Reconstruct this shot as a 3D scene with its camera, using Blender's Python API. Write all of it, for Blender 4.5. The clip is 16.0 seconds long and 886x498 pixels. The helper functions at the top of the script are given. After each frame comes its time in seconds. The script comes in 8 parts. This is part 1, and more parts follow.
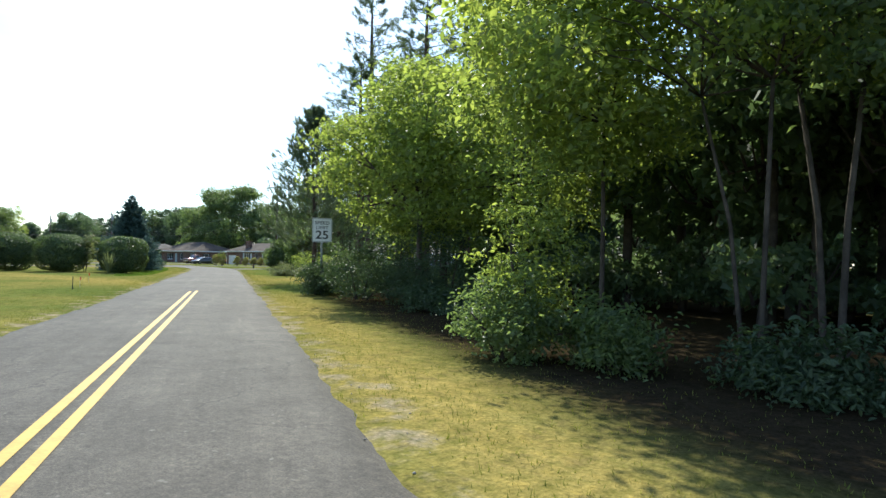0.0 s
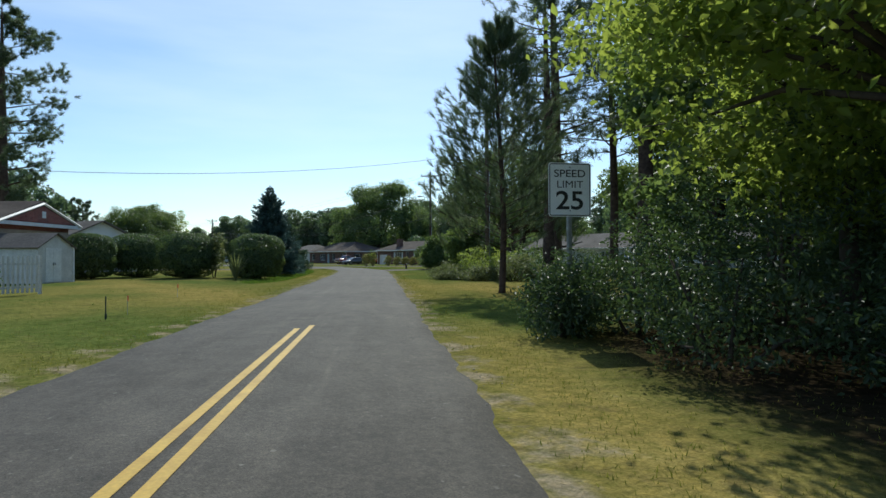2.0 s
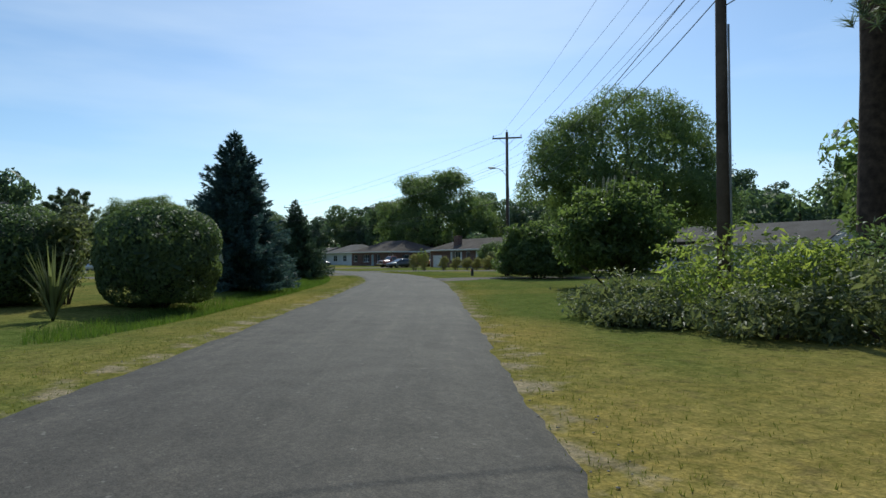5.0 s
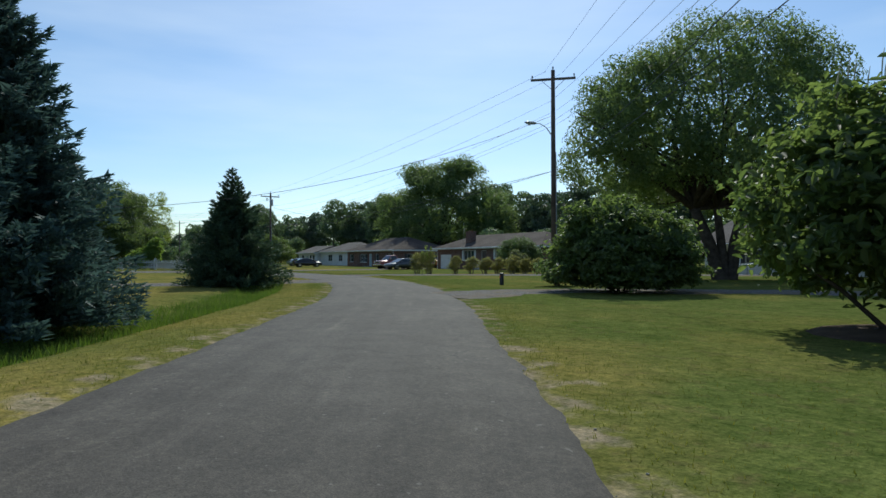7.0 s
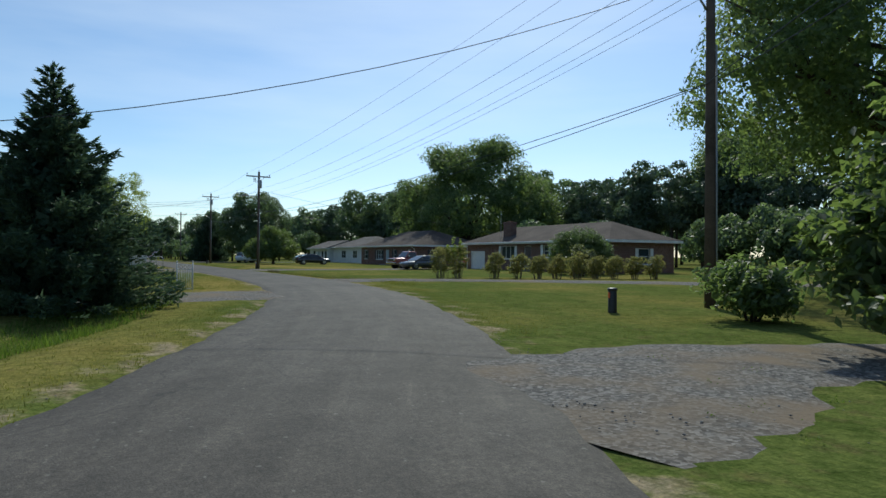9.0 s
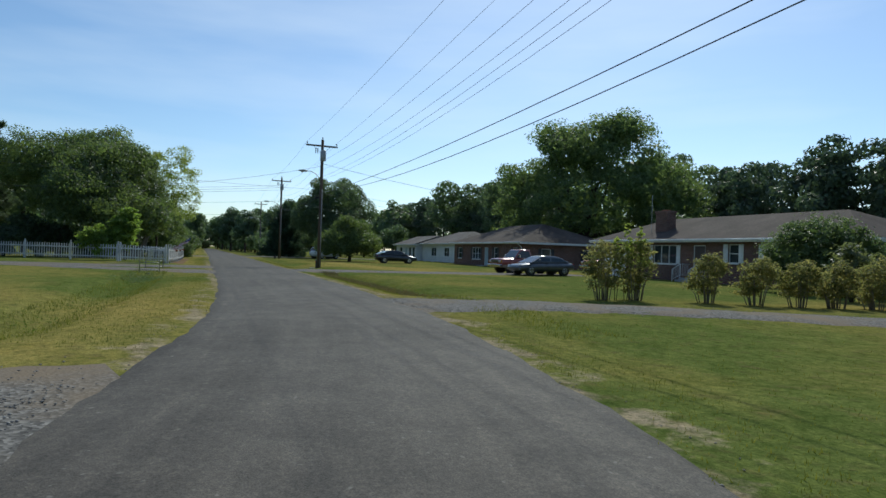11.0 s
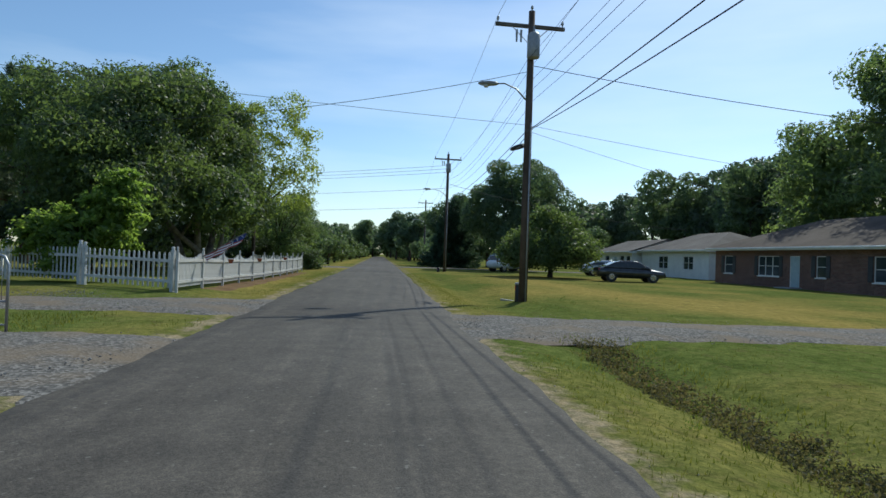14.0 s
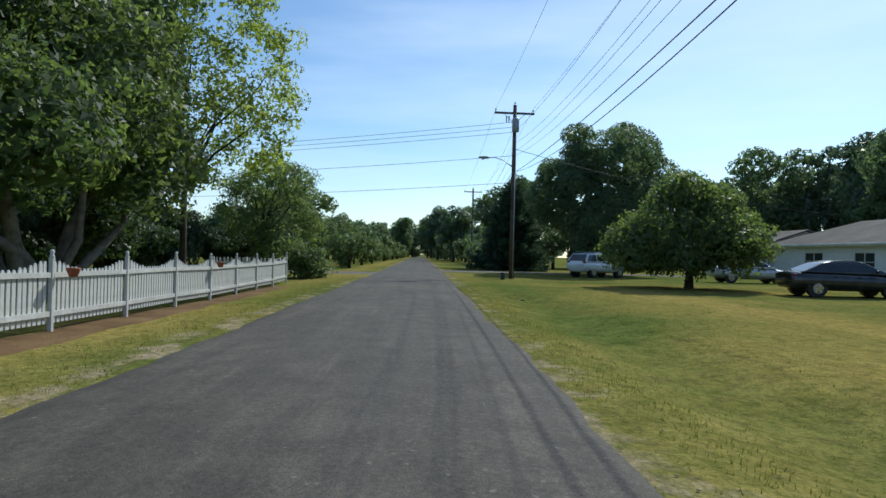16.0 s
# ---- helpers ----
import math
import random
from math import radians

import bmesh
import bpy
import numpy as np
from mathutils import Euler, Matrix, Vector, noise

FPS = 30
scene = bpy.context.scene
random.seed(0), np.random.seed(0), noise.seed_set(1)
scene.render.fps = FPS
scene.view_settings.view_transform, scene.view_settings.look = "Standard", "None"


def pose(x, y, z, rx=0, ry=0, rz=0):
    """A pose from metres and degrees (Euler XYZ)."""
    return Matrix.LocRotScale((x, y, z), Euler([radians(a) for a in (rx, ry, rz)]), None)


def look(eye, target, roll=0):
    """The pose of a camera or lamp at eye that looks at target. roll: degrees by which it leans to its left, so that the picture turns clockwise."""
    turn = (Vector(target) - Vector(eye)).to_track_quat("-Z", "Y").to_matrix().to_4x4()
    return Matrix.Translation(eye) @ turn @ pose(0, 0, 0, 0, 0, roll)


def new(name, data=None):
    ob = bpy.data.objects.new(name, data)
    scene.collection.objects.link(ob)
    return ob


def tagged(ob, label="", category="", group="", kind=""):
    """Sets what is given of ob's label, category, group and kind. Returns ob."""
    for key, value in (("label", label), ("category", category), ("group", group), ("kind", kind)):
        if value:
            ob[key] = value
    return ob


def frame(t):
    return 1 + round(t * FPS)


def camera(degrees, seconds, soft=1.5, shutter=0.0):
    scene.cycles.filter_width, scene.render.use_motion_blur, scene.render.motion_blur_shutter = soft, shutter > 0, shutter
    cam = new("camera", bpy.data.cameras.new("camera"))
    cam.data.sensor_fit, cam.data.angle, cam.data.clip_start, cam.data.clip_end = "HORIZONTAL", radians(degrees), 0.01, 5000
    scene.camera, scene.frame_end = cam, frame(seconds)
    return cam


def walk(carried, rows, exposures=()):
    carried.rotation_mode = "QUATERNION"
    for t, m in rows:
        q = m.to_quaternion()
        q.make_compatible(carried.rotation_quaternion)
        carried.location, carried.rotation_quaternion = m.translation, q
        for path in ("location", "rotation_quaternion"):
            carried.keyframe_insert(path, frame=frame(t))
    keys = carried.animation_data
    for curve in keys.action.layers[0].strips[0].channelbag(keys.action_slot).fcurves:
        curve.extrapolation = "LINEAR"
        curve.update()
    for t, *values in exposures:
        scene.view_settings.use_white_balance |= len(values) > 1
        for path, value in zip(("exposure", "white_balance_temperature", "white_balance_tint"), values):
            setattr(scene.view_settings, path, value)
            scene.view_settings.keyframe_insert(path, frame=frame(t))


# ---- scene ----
# ------------------------------------------------------------ camera
cam = camera(70.27, 16.0)
PATH = [
    (0.0, 0.00, 0.00, 1.350, 39.45, 1.12, -0.99),
    (0.5, -2.60, 1.64, 1.350, 44.51, 1.08, -1.03),
    (1.0, -5.38, 3.39, 1.345, 48.09, 0.96, -0.70),
    (1.5, -8.41, 5.32, 1.335, 50.64, 0.85, -0.21),
    (2.0, -11.69, 7.40, 1.320, 52.56, 0.75, 0.20),
    (2.5, -15.03, 9.41, 1.330, 53.93, 0.74, 0.36),
    (3.0, -18.51, 11.50, 1.337, 55.00, 0.80, 0.40),
    (3.5, -22.03, 13.59, 1.342, 55.75, 0.88, 0.30),
    (4.0, -25.49, 15.80, 1.340, 56.46, 0.86, 0.40),
    (6.5, -43.05, 26.80, 1.332, 57.98, 0.89, 0.08),
    (7.0, -46.68, 28.92, 1.334, 58.04, 0.87, 0.14),
    (7.5, -50.22, 31.03, 1.342, 58.16, 0.88, 0.12),
    (8.0, -53.71, 33.13, 1.348, 58.47, 0.82, 0.06),
    (10.5, -73.03, 42.62, 1.334, 66.33, 0.37, -1.46),
    (11.0, -77.20, 43.85, 1.332, 68.85, 0.38, -1.78),
    (11.5, -81.60, 44.97, 1.325, 71.71, 0.50, -1.97),
    (12.0, -85.97, 45.85, 1.332, 74.66, 0.56, -2.05),
    (12.5, -90.58, 46.55, 1.344, 77.59, 0.61, -2.12),
    (13.0, -95.14, 47.03, 1.355, 80.22, 0.62, -2.33),
    (13.5, -99.78, 47.31, 1.360, 82.43, 0.61, -2.27),
    (14.0, -104.29, 47.42, 1.347, 84.05, 0.65, -1.98),
    (14.5, -108.73, 47.51, 1.340, 85.25, 0.61, -1.78),
    (15.0, -113.05, 47.56, 1.333, 86.24, 0.58, -1.59),
    (15.5, -117.44, 47.68, 1.312, 87.12, 0.59, -1.38),
    (16.0, -121.89, 47.77, 1.320, 87.75, 0.52, -1.38),
]
walk(cam, [(t, pose(x, y, z, 90 + pitch, roll, yaw)) for t, x, y, z, yaw, pitch, roll in PATH],
     exposures=[(0.0, 1.0, 6150, 4), (0.5, 0.75, 6100, 4), (1.0, 0.35, 6050, 2), (1.5, 0.08, 6000, 2), (2.5, -0.05, 5950, 2), (4.0, -0.15, 5950, 2), (10.5, -0.2, 5950, 2), (13.5, -0.08, 5950, 2), (16.0, 0.05, 5900, 2)])

# ------------------------------------------------------------ light
SUN_YAW, SUN_UP = 53.0, 42.0        # the sun stands ahead, over the end of the street
world = bpy.data.worlds.new("sky")
scene.world = world
world.use_nodes = True
wn, wl = world.node_tree.nodes, world.node_tree.links
sky = wn.new("ShaderNodeTexSky")
sky.sky_type, sky.sun_disc = "NISHITA", False
sky.sun_elevation, sky.sun_rotation = radians(SUN_UP), radians(360 - SUN_YAW)
sky.air_density, sky.dust_density, sky.ozone_density, sky.altitude = 1.0, 0.45, 3.2, 20
wco = wn.new("ShaderNodeTexCoord")
wmap = wn.new("ShaderNodeMapping")
wmap.inputs["Scale"].default_value = (1.2, 1.2, 7.0)
wmap.inputs["Rotation"].default_value = (0.05, 0.0, 0.6)
wno = wn.new("ShaderNodeTexNoise")
wno.inputs["Scale"].default_value, wno.inputs["Detail"].default_value = 1.6, 5
wra = wn.new("ShaderNodeMapRange")
wra.inputs["From Min"].default_value, wra.inputs["From Max"].default_value, wra.inputs["To Max"].default_value = 0.45, 0.85, 0.34
wmx = wn.new("ShaderNodeMix")
wmx.data_type = "RGBA"
wmx.inputs[7].default_value = (8.5, 8.8, 9.2, 1)
wbg = wn["Background"]
wbg.inputs["Strength"].default_value = 0.13
wl.new(wco.outputs["Generated"], wmap.inputs["Vector"])
wl.new(wmap.outputs["Vector"], wno.inputs["Vector"])
wl.new(wno.outputs["Fac"], wra.inputs["Value"])
wl.new(wra.outputs["Result"], wmx.inputs[0])
wl.new(sky.outputs["Color"], wmx.inputs[6])
wl.new(wmx.outputs[2], wbg.inputs["Color"])
sun = new("sun", bpy.data.lights.new("sun", "SUN"))
sun.data.energy, sun.data.angle, sun.data.color = 3.6, radians(0.53), (1.0, 0.93, 0.80)
sy, su = radians(SUN_YAW), radians(SUN_UP)
sun.matrix_world = look((-math.sin(sy) * math.cos(su) * 300, math.cos(sy) * math.cos(su) * 300, math.sin(su) * 300), (0, 0, 0))


# ------------------------------------------------------------ materials
def shader(name):
    m = bpy.data.materials.new(name)
    m.use_nodes = True
    return m, m.node_tree.nodes, m.node_tree.links, m.node_tree.nodes["Principled BSDF"]


def ramp(n, stops):
    r = n.new("ShaderNodeValToRGB")
    e = r.color_ramp.elements
    while len(e) < len(stops):
        e.new(0.5)
    for k, (p, c) in enumerate(stops):
        e[k].position, e[k].color = p, (*c, 1)
    return r


def noise_tex(n, l, vec, scale, detail=5.0, rough=0.55):
    t = n.new("ShaderNodeTexNoise")
    t.inputs["Scale"].default_value, t.inputs["Detail"].default_value, t.inputs["Roughness"].default_value = scale, detail, rough
    l.new(vec, t.inputs["Vector"])
    return t


def mix(n, l, kind, fac, a, b):
    """a, b, fac: sockets or values."""
    x = n.new("ShaderNodeMix")
    x.data_type, x.blend_type = "RGBA", kind
    for sock, val in ((x.inputs[0], fac), (x.inputs[6], a), (x.inputs[7], b)):
        if hasattr(val, "is_linked"):
            l.new(val, sock)
        elif isinstance(val, (int, float)):
            sock.default_value = val
        else:
            sock.default_value = (*val, 1)
    return x.outputs[2]


def bumped(n, l, bs, height, strength, distance=0.02):
    b = n.new("ShaderNodeBump")
    b.inputs["Strength"].default_value, b.inputs["Distance"].default_value = strength, distance
    l.new(height, b.inputs["Height"])
    l.new(b.outputs["Normal"], bs.inputs["Normal"])


def plain(name, dark, light, scale=3.0, fine=40.0, rough=0.6, metal=0.0, bump=0.15, gloss=0.5):
    """A surface with stains at a large scale and grain at a fine one."""
    m, n, l, bs = shader(name)
    co = n.new("ShaderNodeTexCoord").outputs["Object"]
    big, small = noise_tex(n, l, co, scale, 6), noise_tex(n, l, co, fine, 4)
    r = ramp(n, [(0.3, dark), (0.7, light)])
    l.new(big.outputs["Fac"], r.inputs["Fac"])
    r2 = ramp(n, [(0.25, (0.82, 0.82, 0.82)), (0.75, (1.08, 1.08, 1.08))])
    l.new(small.outputs["Fac"], r2.inputs["Fac"])
    l.new(mix(n, l, "MULTIPLY", 1.0, r.outputs["Color"], r2.outputs["Color"]), bs.inputs["Base Color"])
    bs.inputs["Roughness"].default_value, bs.inputs["Metallic"].default_value = rough, metal
    bs.inputs["Specular IOR Level"].default_value = gloss if rough < 0.85 else 0.1
    bumped(n, l, bs, small.outputs["Fac"], bump, 0.01)
    return m


def leafy(name, dark, light, glow, through_share=0.45, rough=0.5, gloss=0.4):
    """Leaves: each one its own tint, glossy above, letting sunlight through."""
    m, n, l, bs = shader(name)
    geo = n.new("ShaderNodeNewGeometry")
    co = n.new("ShaderNodeTexCoord").outputs["Object"]
    r = ramp(n, [(0.0, dark), (1.0, light)])
    l.new(geo.outputs["Random Per Island"], r.inputs["Fac"])
    big = noise_tex(n, l, co, 0.5, 3)
    r2 = ramp(n, [(0.3, (0.72, 0.78, 0.75)), (0.7, (1.15, 1.1, 1.0))])
    l.new(big.outputs["Fac"], r2.inputs["Fac"])
    col = mix(n, l, "MULTIPLY", 1.0, r.outputs["Color"], r2.outputs["Color"])
    l.new(col, bs.inputs["Base Color"])
    bs.inputs["Roughness"].default_value = rough
    bs.inputs["Specular IOR Level"].default_value = gloss
    tr = n.new("ShaderNodeBsdfTranslucent")
    l.new(mix(n, l, "MULTIPLY", 1.0, col, glow), tr.inputs["Color"])
    ms = n.new("ShaderNodeMixShader")
    ms.inputs["Fac"].default_value = through_share
    l.new(bs.outputs["BSDF"], ms.inputs[1])
    l.new(tr.outputs["BSDF"], ms.inputs[2])
    l.new(ms.outputs["Shader"], n["Material Output"].inputs["Surface"])
    return m


LEAF_MAPLE = leafy("maple_leaves", (0.07, 0.104, 0.052), (0.148, 0.192, 0.088), (2.3, 2.35, 1.35), 0.52)
LEAF_BRIGHT = leafy("sunlit_leaves", (0.1, 0.138, 0.052), (0.205, 0.25, 0.09), (2.6, 2.5, 1.2), 0.6)
LEAF_BUCKEYE = leafy("broad_drooping_leaves", (0.062, 0.094, 0.044), (0.128, 0.170, 0.072), (2.4, 2.4, 1.3), 0.5)
LEAF_YOUNG = leafy("fresh_green_leaves", (0.100, 0.155, 0.050), (0.205, 0.275, 0.085), (2.4, 2.4, 1.2), 0.58)
LEAF_DARK = leafy("dark_leaves", (0.064, 0.098, 0.06), (0.124, 0.168, 0.09), (2.2, 2.25, 1.5), 0.47)
LEAF_HEDGE = leafy("hedge_leaves", (0.07, 0.106, 0.05), (0.13, 0.176, 0.08), (2.1, 2.1, 1.3), 0.42)
# dark evergreen leaves; the colour also stands in for shade among bushes
LEAF_SHADED_HOLLY = leafy("shaded_holly_leaves", (0.040, 0.064, 0.036), (0.080, 0.115, 0.062), (1.8, 1.9, 1.1), 0.3, 0.5, 0.3)
LEAF_SHRUB = leafy("reddish_shrub_leaves", (0.110, 0.138, 0.062), (0.230, 0.215, 0.110), (2.3, 2.15, 1.35), 0.55, 0.6, 0.2)
WEED_BROWN = leafy("brown_ditch_weeds", (0.080, 0.082, 0.040), (0.200, 0.175, 0.092), (1.6, 1.5, 1.0), 0.35, 0.7, 0.15)
LEAF_PALE = leafy("pale_weed_leaves", (0.090, 0.115, 0.055), (0.220, 0.240, 0.130), (1.7, 1.7, 1.1), 0.4)
# the dark leaves made bluer, a little distance haze put into their colour
LEAF_FAR = leafy("hazy_far_leaves", (0.064, 0.098, 0.066), (0.124, 0.168, 0.102), (2.2, 2.25, 1.6), 0.46)
LEAF_PINE = leafy("dark_pine_masses", (0.050, 0.078, 0.052), (0.098, 0.135, 0.082), (1.8, 1.9, 1.4), 0.34)
NEEDLE_PINE = leafy("pine_needles", (0.066, 0.096, 0.06), (0.13, 0.166, 0.098), (1.9, 1.9, 1.4), 0.36)
NEEDLE_BLUE = leafy("blue_spruce_needles", (0.045, 0.08, 0.078), (0.11, 0.17, 0.165), (1.6, 1.7, 1.6), 0.25, 0.6, 0.15)
NEEDLE_GREEN = leafy("green_spruce_needles", (0.042, 0.076, 0.052), (0.1, 0.15, 0.095), (1.7, 1.7, 1.4), 0.25, 0.6, 0.15)
GRASS_BLADE = leafy("grass_blades", (0.10, 0.125, 0.024), (0.22, 0.215, 0.06), (1.7, 1.7, 0.9), 0.35, 0.7, 0.15)
GRASS_LUSH = leafy("ditch_grass", (0.075, 0.125, 0.026), (0.145, 0.205, 0.05), (1.7, 1.8, 0.9), 0.35, 0.7, 0.15)
BARK = plain("bark", (0.045, 0.036, 0.029), (0.110, 0.088, 0.070), 4, 28, 0.9, bump=0.8)
BARK_PINE = plain("pine_bark", (0.045, 0.032, 0.026), (0.130, 0.090, 0.068), 5, 22, 0.9, bump=0.9)
BARK_PALE = plain("pale_bark", (0.140, 0.120, 0.095), (0.300, 0.270, 0.225), 5, 30, 0.85, bump=0.6)
POLE_WOOD = plain("weathered_pole_wood", (0.075, 0.056, 0.044), (0.160, 0.122, 0.098), 1.5, 18, 0.85, bump=0.5)
ASH_WOOD = plain("grey_arm_wood", (0.11, 0.095, 0.08), (0.2, 0.175, 0.15), 3, 20, 0.85, bump=0.4)
WHITE_PAINT = plain("white_vinyl", (0.50, 0.495, 0.475), (0.68, 0.675, 0.65), 1.3, 9, 0.45, bump=0.05)
OLD_WHITE = plain("worn_white_paint", (0.50, 0.51, 0.50), (0.74, 0.74, 0.72), 2.5, 14, 0.6, bump=0.2)
TRIM_WHITE = plain("white_trim", (0.66, 0.66, 0.65), (0.80, 0.80, 0.78), 2, 12, 0.5, bump=0.05)
SIGN_WHITE = plain("sign_sheet_white", (0.80, 0.81, 0.82), (0.88, 0.88, 0.88), 2, 60, 0.35, bump=0.02)
SIGN_BLACK = plain("sign_black", (0.012, 0.012, 0.013), (0.025, 0.025, 0.026), 4, 50, 0.4, bump=0.02)
STEEL = plain("galvanised_steel", (0.30, 0.31, 0.32), (0.48, 0.49, 0.50), 6, 40, 0.42, 0.85, 0.05)
GREY_METAL = plain("grey_painted_metal", (0.26, 0.27, 0.28), (0.38, 0.39, 0.40), 4, 30, 0.45, 0.2, 0.05)
BLACK_PLASTIC = plain("black_plastic", (0.012, 0.012, 0.012), (0.030, 0.030, 0.030), 5, 40, 0.45, bump=0.05)
CABLE = plain("cable_black", (0.015, 0.015, 0.016), (0.035, 0.035, 0.036), 5, 40, 0.6, bump=0.0)
RUBBER = plain("tyre_rubber", (0.014, 0.014, 0.014), (0.030, 0.030, 0.029), 9, 60, 0.8, bump=0.2)
CHROME = plain("chrome", (0.55, 0.55, 0.56), (0.70, 0.70, 0.70), 5, 40, 0.15, 1.0, 0.0)
LAMP_CLEAR = plain("clear_lamp_lens", (0.55, 0.56, 0.58), (0.72, 0.72, 0.72), 6, 50, 0.12, 0.3, 0.0)
LAMP_RED = plain("red_lamp_lens", (0.22, 0.012, 0.012), (0.36, 0.02, 0.018), 6, 50, 0.15, 0.0, 0.0)
LAMP_AMBER = plain("amber_lamp_lens", (0.45, 0.16, 0.02), (0.6, 0.22, 0.03), 6, 50, 0.2, 0.0, 0.0)
TERRACOTTA = plain("terracotta", (0.22, 0.07, 0.035), (0.34, 0.12, 0.06), 6, 40, 0.8, bump=0.2)
ORANGE = plain("marker_orange", (0.75, 0.10, 0.02), (0.9, 0.16, 0.04), 6, 40, 0.6, bump=0.0)
STRAW = plain("straw_soil", (0.105, 0.062, 0.030), (0.215, 0.135, 0.068), 1.2, 14, 0.95, bump=0.8)
SOIL = plain("dark_soil", (0.06, 0.042, 0.03), (0.14, 0.10, 0.07), 2, 18, 0.95, bump=0.8)
FLAG_RED = plain("faded_red_cloth", (0.30, 0.06, 0.06), (0.42, 0.10, 0.09), 4, 40, 0.9)
FLAG_BLUE = plain("faded_blue_cloth", (0.04, 0.06, 0.16), (0.07, 0.09, 0.22), 4, 40, 0.9)
BLOSSOM = plain("pale_blossom", (0.45, 0.40, 0.26), (0.66, 0.60, 0.42), 6, 40, 0.8)


def car_paint(name, colour, flake=0.4):
    m, n, l, bs = shader(name)
    co = n.new("ShaderNodeTexCoord").outputs["Object"]
    dust = noise_tex(n, l, co, 2.5, 5)
    r = ramp(n, [(0.35, colour), (0.8, tuple(0.82 * c + 0.05 for c in colour))])
    l.new(dust.outputs["Fac"], r.inputs["Fac"])
    l.new(r.outputs["Color"], bs.inputs["Base Color"])
    bs.inputs["Roughness"].default_value, bs.inputs["Metallic"].default_value = 0.32, flake
    bs.inputs["Coat Weight"].default_value, bs.inputs["Coat Roughness"].default_value = 0.8, 0.08
    return m


def glassy(name, tint=(0.03, 0.04, 0.045), rough=0.05):
    m, n, l, bs = shader(name)
    co = n.new("ShaderNodeTexCoord").outputs["Object"]
    no = noise_tex(n, l, co, 1.2, 2)
    r = ramp(n, [(0.3, tint), (0.7, tuple(1.6 * c for c in tint))])
    l.new(no.outputs["Fac"], r.inputs["Fac"])
    l.new(r.outputs["Color"], bs.inputs["Base Color"])
    bs.inputs["Roughness"].default_value = rough
    bs.inputs["Specular IOR Level"].default_value = 0.7
    return m


GLASS = glassy("window_glass")
CAR_GLASS = glassy("car_glass", (0.02, 0.025, 0.028))


def asphalt():
    m, n, l, bs = shader("old_asphalt")
    co = n.new("ShaderNodeTexCoord").outputs["Object"]
    big, mid, fine = noise_tex(n, l, co, 0.25, 5), noise_tex(n, l, co, 2.2, 6), noise_tex(n, l, co, 70, 3, 0.7)
    r = ramp(n, [(0.3, (0.078, 0.070, 0.060)), (0.7, (0.112, 0.101, 0.087))])
    l.new(big.outputs["Fac"], r.inputs["Fac"])
    r2 = ramp(n, [(0.3, (0.80, 0.80, 0.81)), (0.7, (1.15, 1.14, 1.12))])
    l.new(mid.outputs["Fac"], r2.inputs["Fac"])
    r3 = ramp(n, [(0.3, (0.6, 0.6, 0.6)), (0.5, (1.0, 1.0, 1.0)), (0.72, (1.5, 1.48, 1.42))])
    l.new(fine.outputs["Fac"], r3.inputs["Fac"])
    c = mix(n, l, "MULTIPLY", 1.0, r.outputs["Color"], r2.outputs["Color"])
    c = mix(n, l, "MULTIPLY", 1.0, c, r3.outputs["Color"])
    # worn aggregate that shows as pale and dark grains, and scattered pale specks
    grain = ramp(n, [(0.30, (0.72, 0.72, 0.73)), (0.5, (1.0, 1.0, 1.0)), (0.68, (1.34, 1.31, 1.26))])
    l.new(noise_tex(n, l, co, 17, 4, 0.75).outputs["Fac"], grain.inputs["Fac"])
    c = mix(n, l, "MULTIPLY", 1.0, c, grain.outputs["Color"])
    speck = ramp(n, [(0.70, (0, 0, 0)), (0.76, (0.8, 0.8, 0.8))])
    l.new(noise_tex(n, l, co, 13, 2, 0.45).outputs["Fac"], speck.inputs["Fac"])
    c = mix(n, l, "MIX", speck.outputs["Color"], c, (0.2, 0.186, 0.162))
    # wheel tracks, worn paler than the rest of each lane
    tr = n.new("ShaderNodeAttribute")
    tr.attribute_name = "across"
    ab, sc, cs = (n.new("ShaderNodeMath") for _ in range(3))
    ab.operation, sc.operation, cs.operation = "ABSOLUTE", "MULTIPLY_ADD", "COSINE"
    sc.inputs[1].default_value, sc.inputs[2].default_value = 12.57, -2.9
    l.new(tr.outputs["Fac"], ab.inputs[0])
    l.new(ab.outputs[0], sc.inputs[0])
    l.new(sc.outputs[0], cs.inputs[0])
    tk = n.new("ShaderNodeMapRange")
    tk.inputs["From Min"].default_value, tk.inputs["To Min"].default_value, tk.inputs["To Max"].default_value = -1.0, 0.95, 1.07
    l.new(cs.outputs[0], tk.inputs["Value"])
    c = mix(n, l, "MULTIPLY", 0.8, c, tk.outputs["Result"])
    # long pale scuffs that run with the traffic
    al = n.new("ShaderNodeAttribute")
    al.attribute_name = "along"
    cv, wide, lengthwise = n.new("ShaderNodeCombineXYZ"), n.new("ShaderNodeMath"), n.new("ShaderNodeMath")
    wide.operation = lengthwise.operation = "MULTIPLY"
    wide.inputs[1].default_value, lengthwise.inputs[1].default_value = 9.0, 0.22
    l.new(tr.outputs["Fac"], wide.inputs[0])
    l.new(al.outputs["Fac"], lengthwise.inputs[0])
    l.new(wide.outputs[0], cv.inputs["X"])
    l.new(lengthwise.outputs[0], cv.inputs["Y"])
    scuff = ramp(n, [(0.3, (0.86, 0.86, 0.87)), (0.55, (1.0, 1.0, 1.0)), (0.66, (1.12, 1.11, 1.1)), (0.74, (1.45, 1.43, 1.4))])
